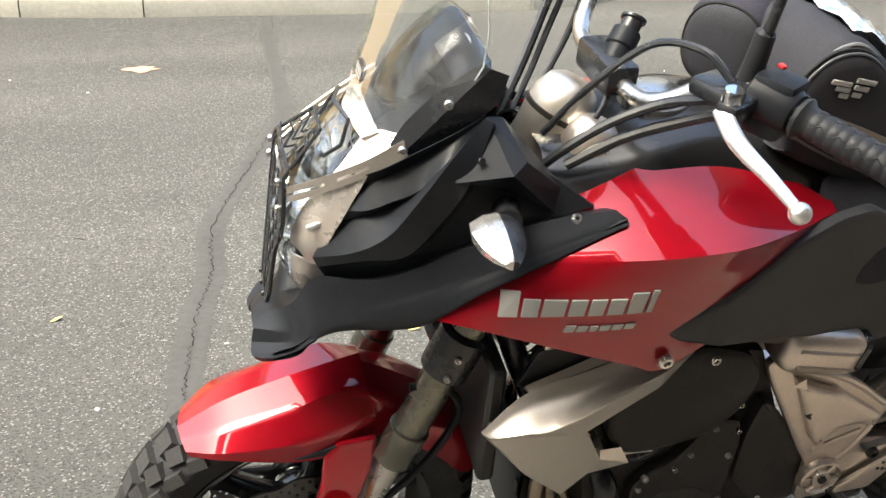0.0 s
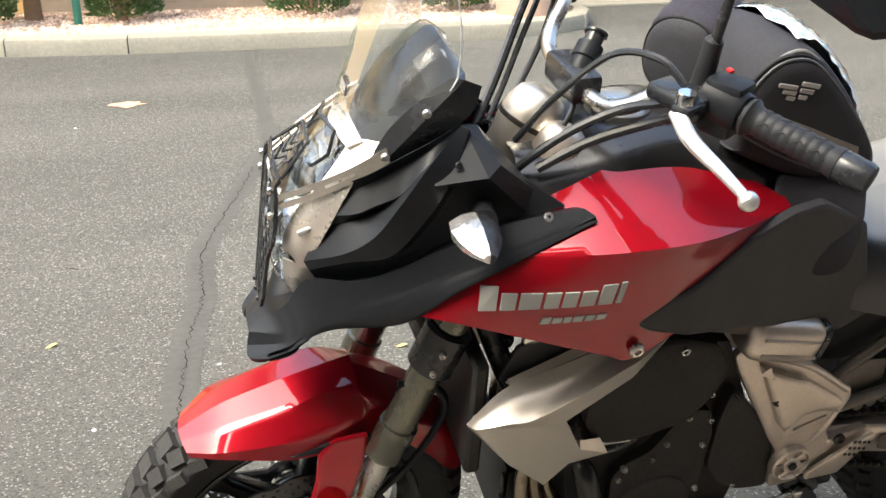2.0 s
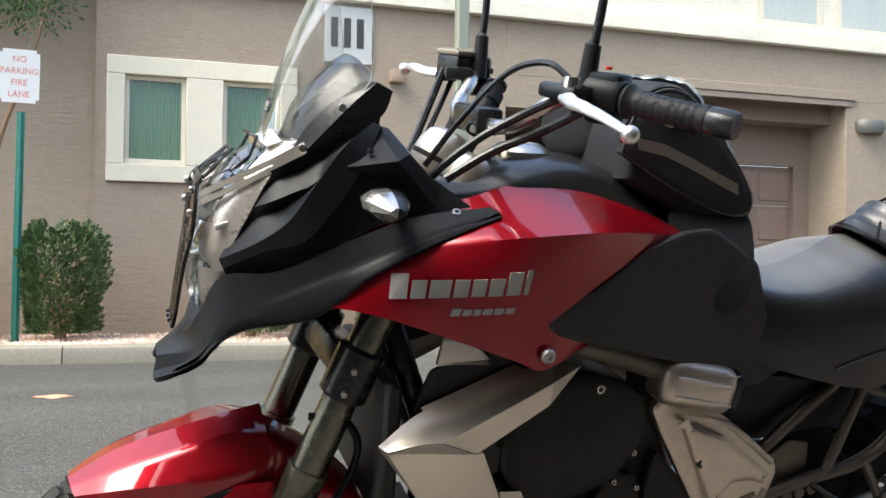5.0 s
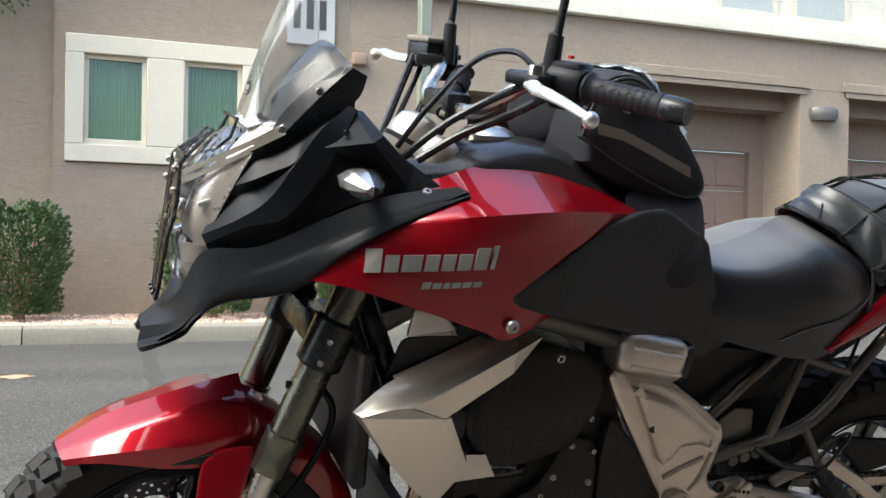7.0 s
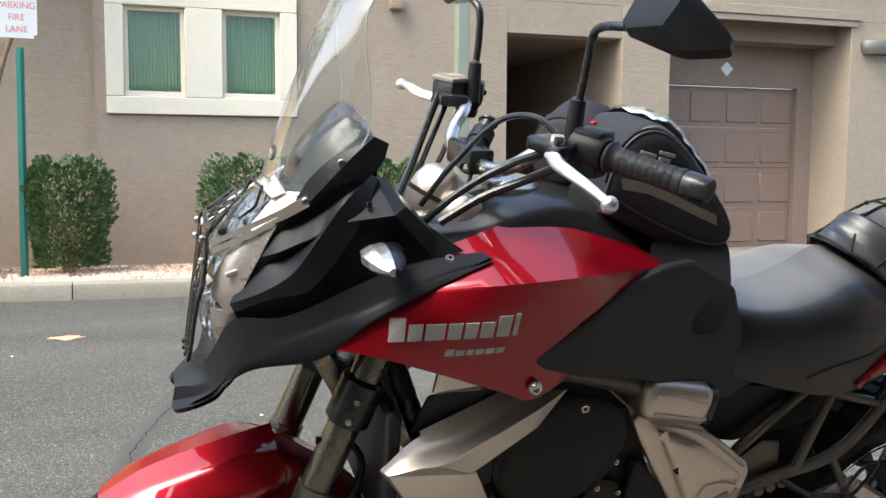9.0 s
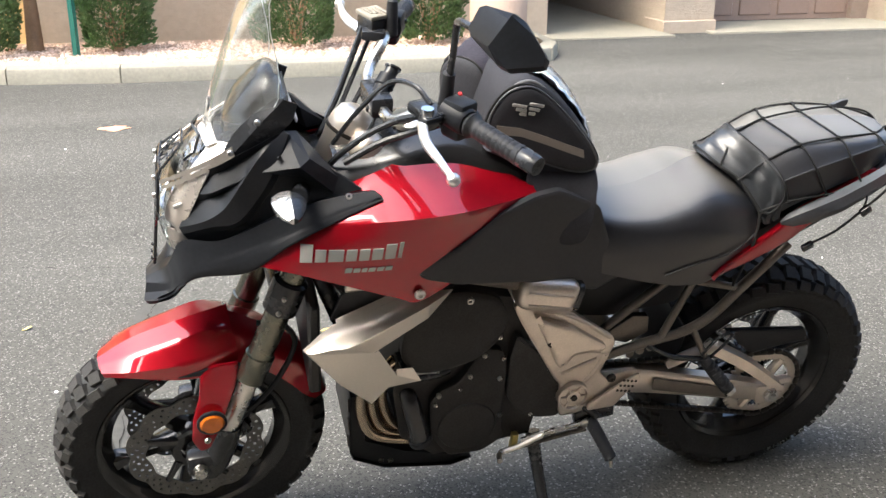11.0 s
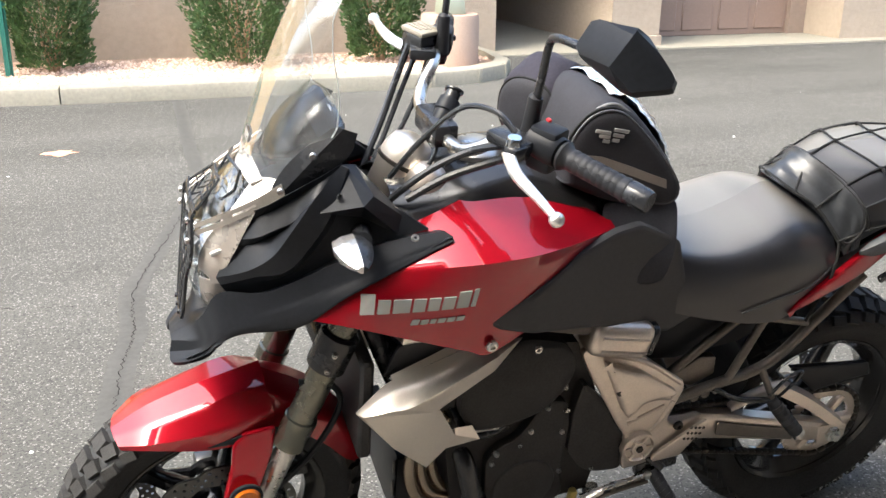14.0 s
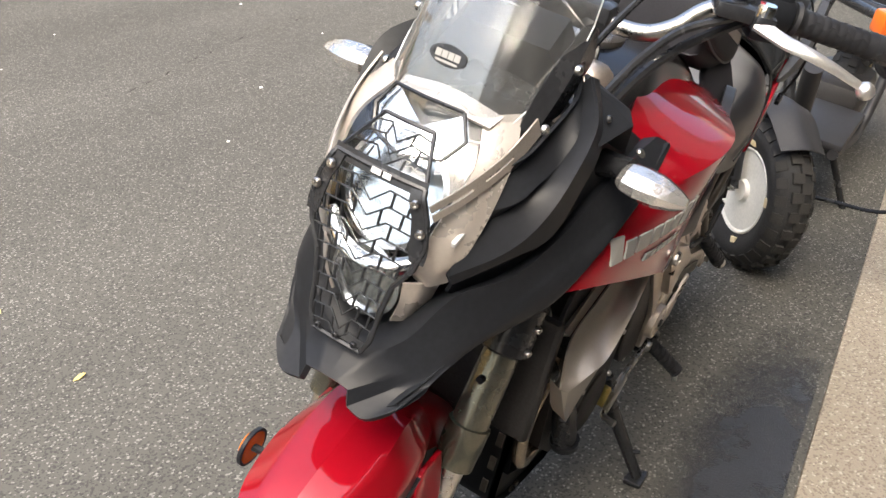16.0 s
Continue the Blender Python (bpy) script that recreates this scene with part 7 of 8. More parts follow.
for sy in (-1, 1):
    loop = part("subframe_loop", tube([(0.945, sy * 0.125, 0.485), (1.05, sy * 0.128, 0.515), (1.13, sy * 0.130, 0.535), (1.19, sy * 0.130, 0.570), (1.26, sy * 0.130, 0.655), (1.345, sy * 0.128, 0.755)], 0.0115, 12, 30), TUBE_GREY, moto, "worn grey subframe tube")
    part("subframe_strut", tube([(0.925, sy * 0.125, 0.560), (1.0, sy * 0.127, 0.630), (1.075, sy * 0.128, 0.695)], 0.0105, 12), TUBE_GREY, loop)
    part("subframe_strut", tube([(1.075, sy * 0.13, 0.525), (1.10, sy * 0.13, 0.60), (1.125, sy * 0.13, 0.675)], 0.009, 12), TUBE_GREY, loop)
    part("subframe_strut", tube([(1.122, sy * 0.13, 0.678), (1.19, sy * 0.13, 0.66), (1.235, sy * 0.13, 0.648)], 0.009, 12), TUBE_GREY, loop)
    part("peg_bracket", tube([(1.15, sy * 0.134, 0.545), (1.175, sy * 0.140, 0.50), (1.195, sy * 0.145, 0.462)], 0.008, 10), TUBE_GREY, loop)
    part("peg_bracket", tube([(1.04, sy * 0.134, 0.51), (1.11, sy * 0.138, 0.47), (1.19, sy * 0.145, 0.458)], 0.0065, 10), BLACK_SMOOTH, loop)
    part("peg_spring", tube([(1.18, sy * 0.15, 0.475), (1.215, sy * 0.15, 0.52), (1.25, sy * 0.15, 0.53), (1.235, sy * 0.15, 0.50), (1.20, sy * 0.15, 0.46)], 0.0035, 8), BLACK_SMOOTH, loop)
    pg = part("passenger_peg", tube([(1.190, sy * 0.148, 0.462), (1.215, sy * 0.165, 0.430), (1.252, sy * 0.190, 0.388)], [0.013, 0.0155, 0.0145], 14, 8), GRIP, loop, "ribbed rubber passenger peg")
    bm = bmesh.new()
    for k in range(7):
        c = Vector((1.202, sy * 0.156, 0.447)).lerp(Vector((1.246, sy * 0.186, 0.395)), k / 6)
        d = Vector((0.55, sy * 0.38, -0.63)).normalized()
        tube([c - d * 0.0022, c + d * 0.0022], 0.0168, 12, bm=bm)
    part("peg_ribs", bm, GRIP, pg)
    part("peg_end", tube([(1.250, sy * 0.189, 0.390), (1.256, sy * 0.193, 0.384)], 0.0145, 14), STEEL, pg)
part("zip_tie_tail", facets([(0.955, -0.012, 0.566), (0.970, -0.014, 0.560), (0.978, -0.012, 0.548), (0.992, -0.010, 0.545), (0.988, -0.008, 0.534), (0.972, -0.010, 0.540), (0.962, -0.010, 0.552), (0.972, -0.006, 0.552)], [(0, 1, 6), (1, 2, 5, 6), (2, 3, 4, 5), (0, 7, 1), (1, 7, 2), (6, 5, 7), (0, 6, 7), (2, 7, 3), (3, 7, 4), (4, 7, 5)]), WHITE_MARK, moto, "small white scrap behind the pivot cover", 10)
# tail
pair("tail_panel", plate([(1.145, 0.700), (1.165, 0.728), (1.245, 0.778), (1.33, 0.846), (1.50, 0.922), (1.535, 0.920), (1.42, 0.835), (1.33, 0.775), (1.24, 0.735)], lerp_y([(1.14, -0.152), (1.30, -0.140), (1.54, -0.10)]), 0.012, 0.008, 0.03, rounds=0.01), RED_TAIL, moto, "glossy red tail panel")
for sy in (-1, 1):
    loops = []
    for x, z, h, y in ((1.293, 0.823, 0.005, 0.150), (1.315, 0.831, 0.017, 0.155), (1.36, 0.846, 0.024, 0.158), (1.42, 0.868, 0.026, 0.158), (1.49, 0.903, 0.023, 0.154), (1.555, 0.939, 0.020, 0.147), (1.595, 0.963, 0.013, 0.140), (1.606, 0.970, 0.007, 0.138)):
        loops.append([Vector((x + dx * h * 0.5, sy * (y + dy * h * 0.8), z + dz * h)) for dx, dy, dz in ((-0.5, -0.6, 0.9), (-0.3, 0.4, 0.75), (0.3, 0.7, -0.1), (0.5, 0.3, -0.8), (0.3, -0.5, -0.7), (-0.2, -0.8, 0.1))])
    part("grab_rail", loft(loops), RAIL_GREY, moto, "blue-grey passenger grab rail")
part("tail_unit", loft([[Vector((x, y * w, z + dz)) for y, dz in ((-1, 0), (-0.8, h), (0.8, h), (1, 0), (0.6, -h * 0.6), (-0.6, -h * 0.6))] for x, w, z, h in ((1.50, 0.10, 0.895, 0.03), (1.57, 0.09, 0.91, 0.03), (1.63, 0.06, 0.925, 0.018), (1.65, 0.03, 0.93, 0.006))]), BLACK_SMOOTH, moto, "black tail end")
# rider seat
bm = skin([[(0.80, 0, 0.900), (0.90, 0, 0.862), (0.99, 0, 0.864), (1.07, 0, 0.892), (1.14, 0, 0.924), (1.24, 0, 0.905)],
           [(0.80, -0.07, 0.896), (0.90, -0.085, 0.857), (0.99, -0.105, 0.856), (1.07, -0.12, 0.874), (1.14, -0.122, 0.886), (1.24, -0.115, 0.855)],
           [(0.80, -0.105, 0.878), (0.90, -0.132, 0.842), (1.0, -0.152, 0.834), (1.08, -0.162, 0.838), (1.15, -0.160, 0.828), (1.25, -0.140, 0.800)],
           [(0.81, -0.128, 0.815), (0.90, -0.150, 0.788), (1.0, -0.163, 0.772), (1.08, -0.168, 0.768), (1.15, -0.164, 0.770), (1.25, -0.143, 0.780)],
           [(0.815, -0.130, 0.752), (0.90, -0.150, 0.730), (1.0, -0.160, 0.705), (1.08, -0.162, 0.690), (1.15, -0.158, 0.695), (1.25, -0.140, 0.755)]], 30, 6, 0.004, mirror=True)
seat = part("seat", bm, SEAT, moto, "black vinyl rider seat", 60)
for s in (-1, 1):
    part("seat_seam", tube([(1.03, s * 0.168, 0.725), (1.10, s * 0.171, 0.750), (1.18, s * 0.163, 0.765), (1.24, s * 0.147, 0.80)], 0.002, 6, 20), SEAT_SIDE, seat, "stitched seam")

# ---- luggage on the motorcycle ----
LB = pose(0, 0, 0.004, LEAN_DEG, 0, 0)
# the passenger seat with its front cushion; bag_body is its shell
tail_bag = thing("tail_bag", LB, "black vinyl passenger seat under a net", "bag")
PILLION = [[(1.214, 0, 0.981), (1.29, 0, 0.997), (1.40, 0, 1.004), (1.50, 0, 1.000), (1.575, 0, 0.988), (1.604, 0, 0.962)],
       [(1.256, -0.085, 0.949), (1.328, -0.093, 0.977), (1.42, -0.094, 0.988), (1.50, -0.088, 0.988), (1.568, -0.066, 0.978), (1.595, -0.042, 0.956)],
       [(1.282, -0.131, 0.914), (1.33, -0.136, 0.936), (1.40, -0.135, 0.957), (1.49, -0.117, 0.971), (1.555, -0.086, 0.966), (1.588, -0.052, 0.951)],
       [(1.290, -0.141, 0.846), (1.33, -0.141, 0.866), (1.40, -0.138, 0.892), (1.49, -0.122, 0.918), (1.555, -0.092, 0.932), (1.582, -0.056, 0.934)]]
part("bag_body", skin(PILLION, 26, 6, 0.004, crease=(2,), mirror=True), SEAT, tail_bag, "smooth black vinyl top and sides", 30)
for sy in (-1, 1):
    part("bag_piping", tube([(x, sy * (abs(y) + 0.001), z + 0.001) for x, y, z in PILLION[2]], 0.0022, 6, 40), SEAT_SIDE, tail_bag, "stitched edge of the top")
HOOP = [(1.288, -0.142, 0.830), (1.282, -0.132, 0.912), (1.257, -0.086, 0.951), (1.214, 0, 0.983), (1.257, 0.086, 0.951), (1.282, 0.132, 0.912), (1.288, 0.142, 0.830)]
SEAM = [(1.252, -0.146, 0.822), (1.240, -0.132, 0.846), (1.202, -0.090, 0.898), (1.138, 0, 0.936), (1.202, 0.090, 0.898), (1.240, 0.132, 0.846), (1.252, 0.146, 0.822)]
rows = []
for i, (a, b) in enumerate(zip(catmull(HOOP, 48), catmull(SEAM, 48))):
    n = Vector((-0.6, (i - 24) / 60, 0.75))
    rows.append([a.lerp(b, k / 10) + n * (-0.006 * math.sin(math.pi * k / 10) + 0.0035 * math.sin(i * 0.95 + k * 0.6) * math.sin(math.pi * k / 10) + 0.0025 * math.sin(k * 1.9 + i * 0.35)) for k in range(11)])
bm = bmesh.new()
add_grid(bm, rows)
thicken(bm, 0.003)
part("front_pocket", bm, POCKET_VINYL, tail_bag, "wrinkled ribbed vinyl front pocket", 60)
part("bag_piping", tube(HOOP, 0.004, 8, 48), SEAT_SIDE, tail_bag)

net = thing("cargo_net", LB, "black knotted elastic net stretched over the passenger seat", "cargo net")
# knots of the net: along the middle, the top's shoulder and the side, then the mirrored far half
MID = [(1.222, -0.012, 0.982), (1.292, 0.004, 1.001), (1.388, 0.018, 1.009), (1.487, 0.040, 1.004)]
TOP = [(1.264, -0.092, 0.950), (1.330, -0.094, 0.982), (1.421, -0.093, 0.993), (1.524, -0.074, 0.989)]
LOW = [(1.300, -0.147, 0.874), (1.390, -0.146, 0.884), (1.472, -0.152, 0.900), (1.552, -0.152, 0.950)]
RIDGE = [(1.284, -0.138, 0.914), (1.350, -0.140, 0.946), (1.432, -0.133, 0.967), (1.535, -0.104, 0.976)]
EDGE = [(1.139, 0.0, 0.944), (1.171, -0.058, 0.924), (1.203, -0.093, 0.905), (1.242, -0.140, 0.850)]


def far(p):
    return (p[0], -p[1], p[2])


def cord(*pts, r=0.0024):
    return part("cord", tube(pts, r, 7, 8 * len(pts)), CORD, net)


for k in range(4):
    cord(LOW[k], RIDGE[k], TOP[k], MID[k], far(TOP[k]), far(RIDGE[k]), far(LOW[k]))
cord(*MID, (1.575, 0.03, 0.992), (1.612, 0.01, 0.955))
for side in (lambda p: p, far):
    cord(side(EDGE[2]), *[side(p) for p in TOP], side((1.585, -0.03, 0.982)), side((1.612, -0.01, 0.955)))
    cord(side(EDGE[3]), *[side(p) for p in LOW], side((1.600, -0.140, 0.960)))
    cord(*[side(p) for p in EDGE], r=0.0036)
    cord(side(EDGE[1]), side((1.196, -0.034, 0.952)), MID[0])
    cord(side(EDGE[3]), side((1.262, -0.148, 0.850)), side((1.286, -0.146, 0.880)), side(RIDGE[0]))
    cord(side(LOW[2]), side((1.478, -0.166, 0.880)), side((1.480, -0.164, 0.855)))
    cord(side((1.373, -0.152, 0.760)), side((1.425, -0.165, 0.800)), side((1.480, -0.166, 0.852)), side((1.53, -0.164, 0.905)), side(LOW[3]), r=0.003)
    cord(side(EDGE[3]), side((1.238, -0.152, 0.80)), side((1.232, -0.150, 0.74)), side((1.222, -0.140, 0.66)), r=0.0034)
    for p in TOP + LOW + EDGE[1:]:
        part("knot", block(side(p), (0.010, 0.009, 0.009), 0.003, rot=(20, 30, 10), seg=1), CORD, net)
    part("net_hook", block(side((1.482, -0.170, 0.850)), (0.026, 0.012, 0.020), 0.004, rot=(0, -40, 0)), BLACK_SMOOTH, net, "black plastic net hook")
    part("net_hook", block(side((1.373, -0.156, 0.760)), (0.028, 0.012, 0.016), 0.004, rot=(0, -30, 0)), BLACK_SMOOTH, net, "black plastic net hook")
for p in MID:
    part("knot", block(p, (0.010, 0.009, 0.009), 0.003, rot=(20, 30, 10), seg=1), CORD, net)

bag = thing("tank_bag", LB @ pose(-0.004, 0, -0.010) @ Matrix.Diagonal((1, 0.76, 1, 1)), "black nylon tank bag with grey tape and clear top", "bag")
PRO = [(0.628, 1.030), (0.630, 1.09), (0.645, 1.140), (0.668, 1.168), (0.700, 1.176), (0.740, 1.155), (0.800, 1.095), (0.846, 1.030), (0.862, 0.990), (0.848, 0.962), (0.81, 0.955), (0.72, 0.985), (0.63, 1.025)]
cen = Vector((0.72, 0, 1.06))
loops = []
for y, sc in ((-0.163, 0.80), (-0.160, 0.90), (-0.150, 0.97), (-0.13, 1.0), (-0.06, 1.01), (0.0, 1.01), (0.07, 1.005), (0.13, 1.0), (0.150, 0.97), (0.160, 0.90), (0.163, 0.80)):
    closed_pts = catmull([(x, 0, z) for x, z in PRO + PRO[:1]], 52)[:-1]
    loops.append([Vector((cen.x + (p.x - cen.x) * sc, y, cen.z + (p.z - cen.z) * sc - 1.7 * max(0, y) ** 2)) for p in closed_pts])
part("bag_body", loft(loops), FABRIC, bag, "black nylon main compartment", 60)
DROP = {-1: 0.0, 1: 0.038}
SIDE = [(0.628, 1.070), (0.640, 1.115), (0.665, 1.145), (0.70, 1.150), (0.735, 1.128), (0.785, 1.078), (0.825, 1.025), (0.822, 0.998), (0.78, 1.000), (0.70, 1.032)]
for sy in (-1, 1):
    closed_pts = catmull([(x, 0, z) for x, z in SIDE + SIDE[:1]], 40)[:-1]
    c2 = Vector((0.72, 0, 1.07))
    loops = [[Vector((c2.x + (p.x - c2.x) * sc, sy * y, c2.z + (p.z - c2.z) * sc)) for p in closed_pts] for y, sc in ((0.156, 1.22), (0.172, 1.19), (0.178, 1.10), (0.180, 0.95))]
    pk = part("side_pocket", loft(loops), FABRIC, bag, "zipped side pocket", 50)
    part("pocket_zip", tube([Vector((c2.x + (p.x - c2.x) * 1.225, sy * 0.167, c2.z + (p.z - c2.z) * 1.225)) for p in closed_pts[1:26]], 0.0028, 6, smooth=False), CORD, pk)
    part("pocket_piping", tube([Vector((c2.x + (p.x - c2.x) * 1.19, sy * 0.1735, c2.z + (p.z - c2.z) * 1.19)) for p in closed_pts + closed_pts[:1]], 0.0022, 6, smooth=False), PIPING_DARK, pk, "dark grey piping round the pocket")
    rows = [[Vector((x, sy * 0.1815, z)), Vector((x + 0.004, sy * 0.1815, z - 0.018))] for x, z in ((0.632, 1.094), (0.68, 1.086), (0.73, 1.067), (0.78, 1.046), (0.815, 1.032))]
    bm = bmesh.new()
    add_grid(bm, rows)
    thicken(bm, 0.002)
    part("reflective_strip", bm, REFLECT_TAPE, pk, "broad grey-brown reflective strip")
    # winged badge as plain bars
    bd = new("pocket_badge")
    bd.parent = pk
    bd["label"] = "small silver winged badge"
    for s2 in (-1, 1):
        for k in range(3):
            w = 0.030 - k * 0.008
            o = block((0.690 + s2 * (w / 2 + 0.002), sy * 0.1825, 1.132 - k * 0.0085), (w, 0.003, 0.0065), 0.001, rot=(0, 12, 0), seg=1)
            finish("bar", o, EMBLEM, bd)
    part("bag_piping", tube([(0.632, sy * 0.148, 1.08), (0.634, sy * 0.151, 1.10), (0.652, sy * 0.153, 1.146 - DROP[sy]), (0.678, sy * 0.153, 1.168 - DROP[sy]), (0.71, sy * 0.153, 1.166 - DROP[sy]), (0.76, sy * 0.152, 1.125 - DROP[sy]), (0.82, sy * 0.151, 1.06 - DROP[sy]), (0.858, sy * 0.148, 1.0 - DROP[sy]), (0.852, sy * 0.146, 0.965 - DROP[sy])], 0.0036, 7, 50), PIPING, bag, "pale piping along the seam")
    fl = plate([(0.708, 0.985), (0.706, 0.90), (0.712, 0.862), (0.735, 0.850), (0.800, 0.832), (0.834, 0.838), (0.850, 0.90), (0.856, 0.985)], lambda x, z: -0.150 - 0.062 * math.sin(min(1.0, max(0.0, (0.985 - z) / 0.15)) * math.pi * 0.55), 0.010, 0.004, 0.018, rounds=0.02)
    if sy > 0:
        for v in fl.verts:
            v.co.y *= -1
    part("bag_skirt", crumple(fl, 0.003, 26, 9), FABRIC, bag, "black padded flap hanging over the tank side", 60)
    part("skirt_seam", tube([(0.716, sy * 0.2155, 0.868), (0.735, sy * 0.2175, 0.860), (0.80, sy * 0.2185, 0.842), (0.832, sy * 0.2185, 0.846)], 0.0022, 6, 16), CORD, bag)
    part("skirt_strap", tube([(0.858, sy * 0.12, 0.985), (0.868, sy * 0.145, 0.93), (0.855, sy * 0.155, 0.87)], 0.006, 6, squash=0.4), CORD, bag)
# front pouch: a short round barrel with a zipped cap facing forward
AXIS, SIDE_V = Vector((0.78, 0.82, 0)), Vector((0.62, -1.02, 0))
P0 = Vector((0.612, 0.062, 1.098))


def ring(d, k):
    return [P0 + AXIS * d + SIDE_V * 0.058 * k * math.copysign(abs(math.cos(a)) ** 0.85, math.cos(a)) + Vector((0, 0, 0.060 * k * math.copysign(abs(math.sin(a)) ** 0.85, math.sin(a)))) for a in (2 * math.pi * i / 30 for i in range(30))]


rings = [ring(0.004, 0.93), ring(0.008, 1.0)] + [[p + Vector((0, 0, 0.016 * math.sin(math.pi * f))) for p in ring(0.012 + 0.13 * f, 1.0 + 0.14 * math.sin(math.pi * f * 0.8))] for f in (0.1, 0.2, 0.3, 0.4, 0.5, 0.6, 0.7, 0.8, 0.9, 1.0)]
pouch = part("front_pouch", crumple(loft(rings), 0.007, 22, 3), FABRIC_BLUE, bag, "round front pouch of faded nylon", 70)
part("pouch_cap", loft([ring(-0.010, 0.55), ring(-0.006, 0.82), ring(0.0, 0.95), ring(0.006, 0.97)]), FABRIC, pouch, "padded black end cap", 50)
for d, k in ((0.0045, 0.985), (0.020, 1.03)):
    loop_pts = ring(d, k)
    part("pouch_zip", tube(loop_pts + loop_pts[:1], 0.0026, 6, smooth=False), CORD, pouch, "zip round the pouch end")
part("pouch_loop", tube([P0 + Vector((0.01, 0.02, -0.035)), P0 + Vector((-0.018, 0.035, -0.033)), P0 + Vector((-0.018, 0.040, -0.018)), P0 + Vector((0.012, 0.045, -0.015))], 0.009, 8, squash=0.4), FABRIC, pouch, "webbing loop")
# clear map window on top
line = catmull([(0.700, 0, 1.182), (0.735, 0, 1.168), (0.785, 0, 1.122), (0.825, 0, 1.068), (0.850, 0, 1.022)], 18)
rows = []
for i, p in enumerate(line):
    bulge = math.sin(math.pi * i / 18) ** 0.5
    rows.append([p + Vector((0.75, 0, 0.66)) * (0.013 * bulge * (1 - (y / 0.135) ** 4) + 0.0035 * math.sin(i * 1.7 + y * 60) * math.sin(i * 0.9 + 2)) + Vector((0, y, -1.7 * max(0, y) ** 2)) for y in [-0.125 + 0.025 * j for j in range(11)]])
bm = bmesh.new()
add_grid(bm, rows)
part("map_paper", bm, MAP_GLINTS, bag, "crumpled pale sheet in the pocket, sky glints in its colour", 60)
rows = [[p + Vector((0.003, 0, 0.004)) for p in r] for r in rows]
bm = bmesh.new()
add_grid(bm, rows)
part("map_pocket", bm, MAP_SHEET, bag, "clear plastic map pocket", 60).visible_shadow = False

# ---- lettering stand-ins: plain slanted bars in the marking colour ----
def bars(name, x0, z0, widths, h, gap, slope, depth, parent, material, lean=0.12):
    holder = new(name)
    holder.parent = parent
    x = x0
    for w, hh in widths:
        zb = z0 + slope * (x - x0)
        pts = [(x, zb), (x + w, zb + slope * w), (x + w + lean * hh * h, zb + slope * w + hh * h), (x + lean * hh * h, zb + hh * h)]
        bm = plate(pts, lambda px, pz: depth(px, pz), 0.0012, 0, 0)
        finish("bar", bm, material, holder)
        x += w + gap
    return holder
# maker's and model marking on each red panel
mk = bars("panel_marking", 0.249, 0.856, [(0.022, 1.0), (0.019, 0.74), (0.027, 0.74), (0.019, 0.74), (0.018, 0.74), (0.019, 0.74), (0.019, 1.0), (0.007, 1.08)], 0.032, 0.005, 0.075, lambda x, z: -0.001, body, EMBLEM)
mk["label"] = "row of plain silver bars"
mk2 = bars("model_marking", 0.330, 0.836, [(0.012, 1), (0.012, 0.8), (0.009, 0.8), (0.012, 0.8), (0.012, 0.8), (0.012, 0.8)], 0.010, 0.0035, 0.075, lambda x, z: -0.001, body, EMBLEM, 0.3)
mk2["label"] = "row of thin plain silver bars"


def drape(holder, target):
    """Lays the bars on the surface of a panel."""
    from mathutils.bvhtree import BVHTree
    tree_ = BVHTree.FromPolygons([v.co.copy() for v in target.data.vertices], [tuple(p.vertices) for p in target.data.polygons])
    for o in holder.children:
        for v in o.data.vertices:
            hit_, nrm_, idx_, dist_ = tree_.ray_cast(Vector((v.co.x, -0.6, v.co.z)), Vector((0, 1, 0)))
            if hit_ is not None:
                v.co.y = hit_.y - (0.0032 if v.co.y < -0.0015 else 0.0006)


drape(mk, body)
drape(mk2, body)

# ---- small scooter with fat tyres, parked behind ----
sc = thing("scooter", pose(2.01, -0.127, 0.0, 10, 0, 0), "small white-wheeled scooter with fat knobbly tyres", "scooter")
TURNED = pose(0, 0, 0, 0, 0, 42)
HEAD = TURNED @ pose(-0.335, -0.062, 0.122)


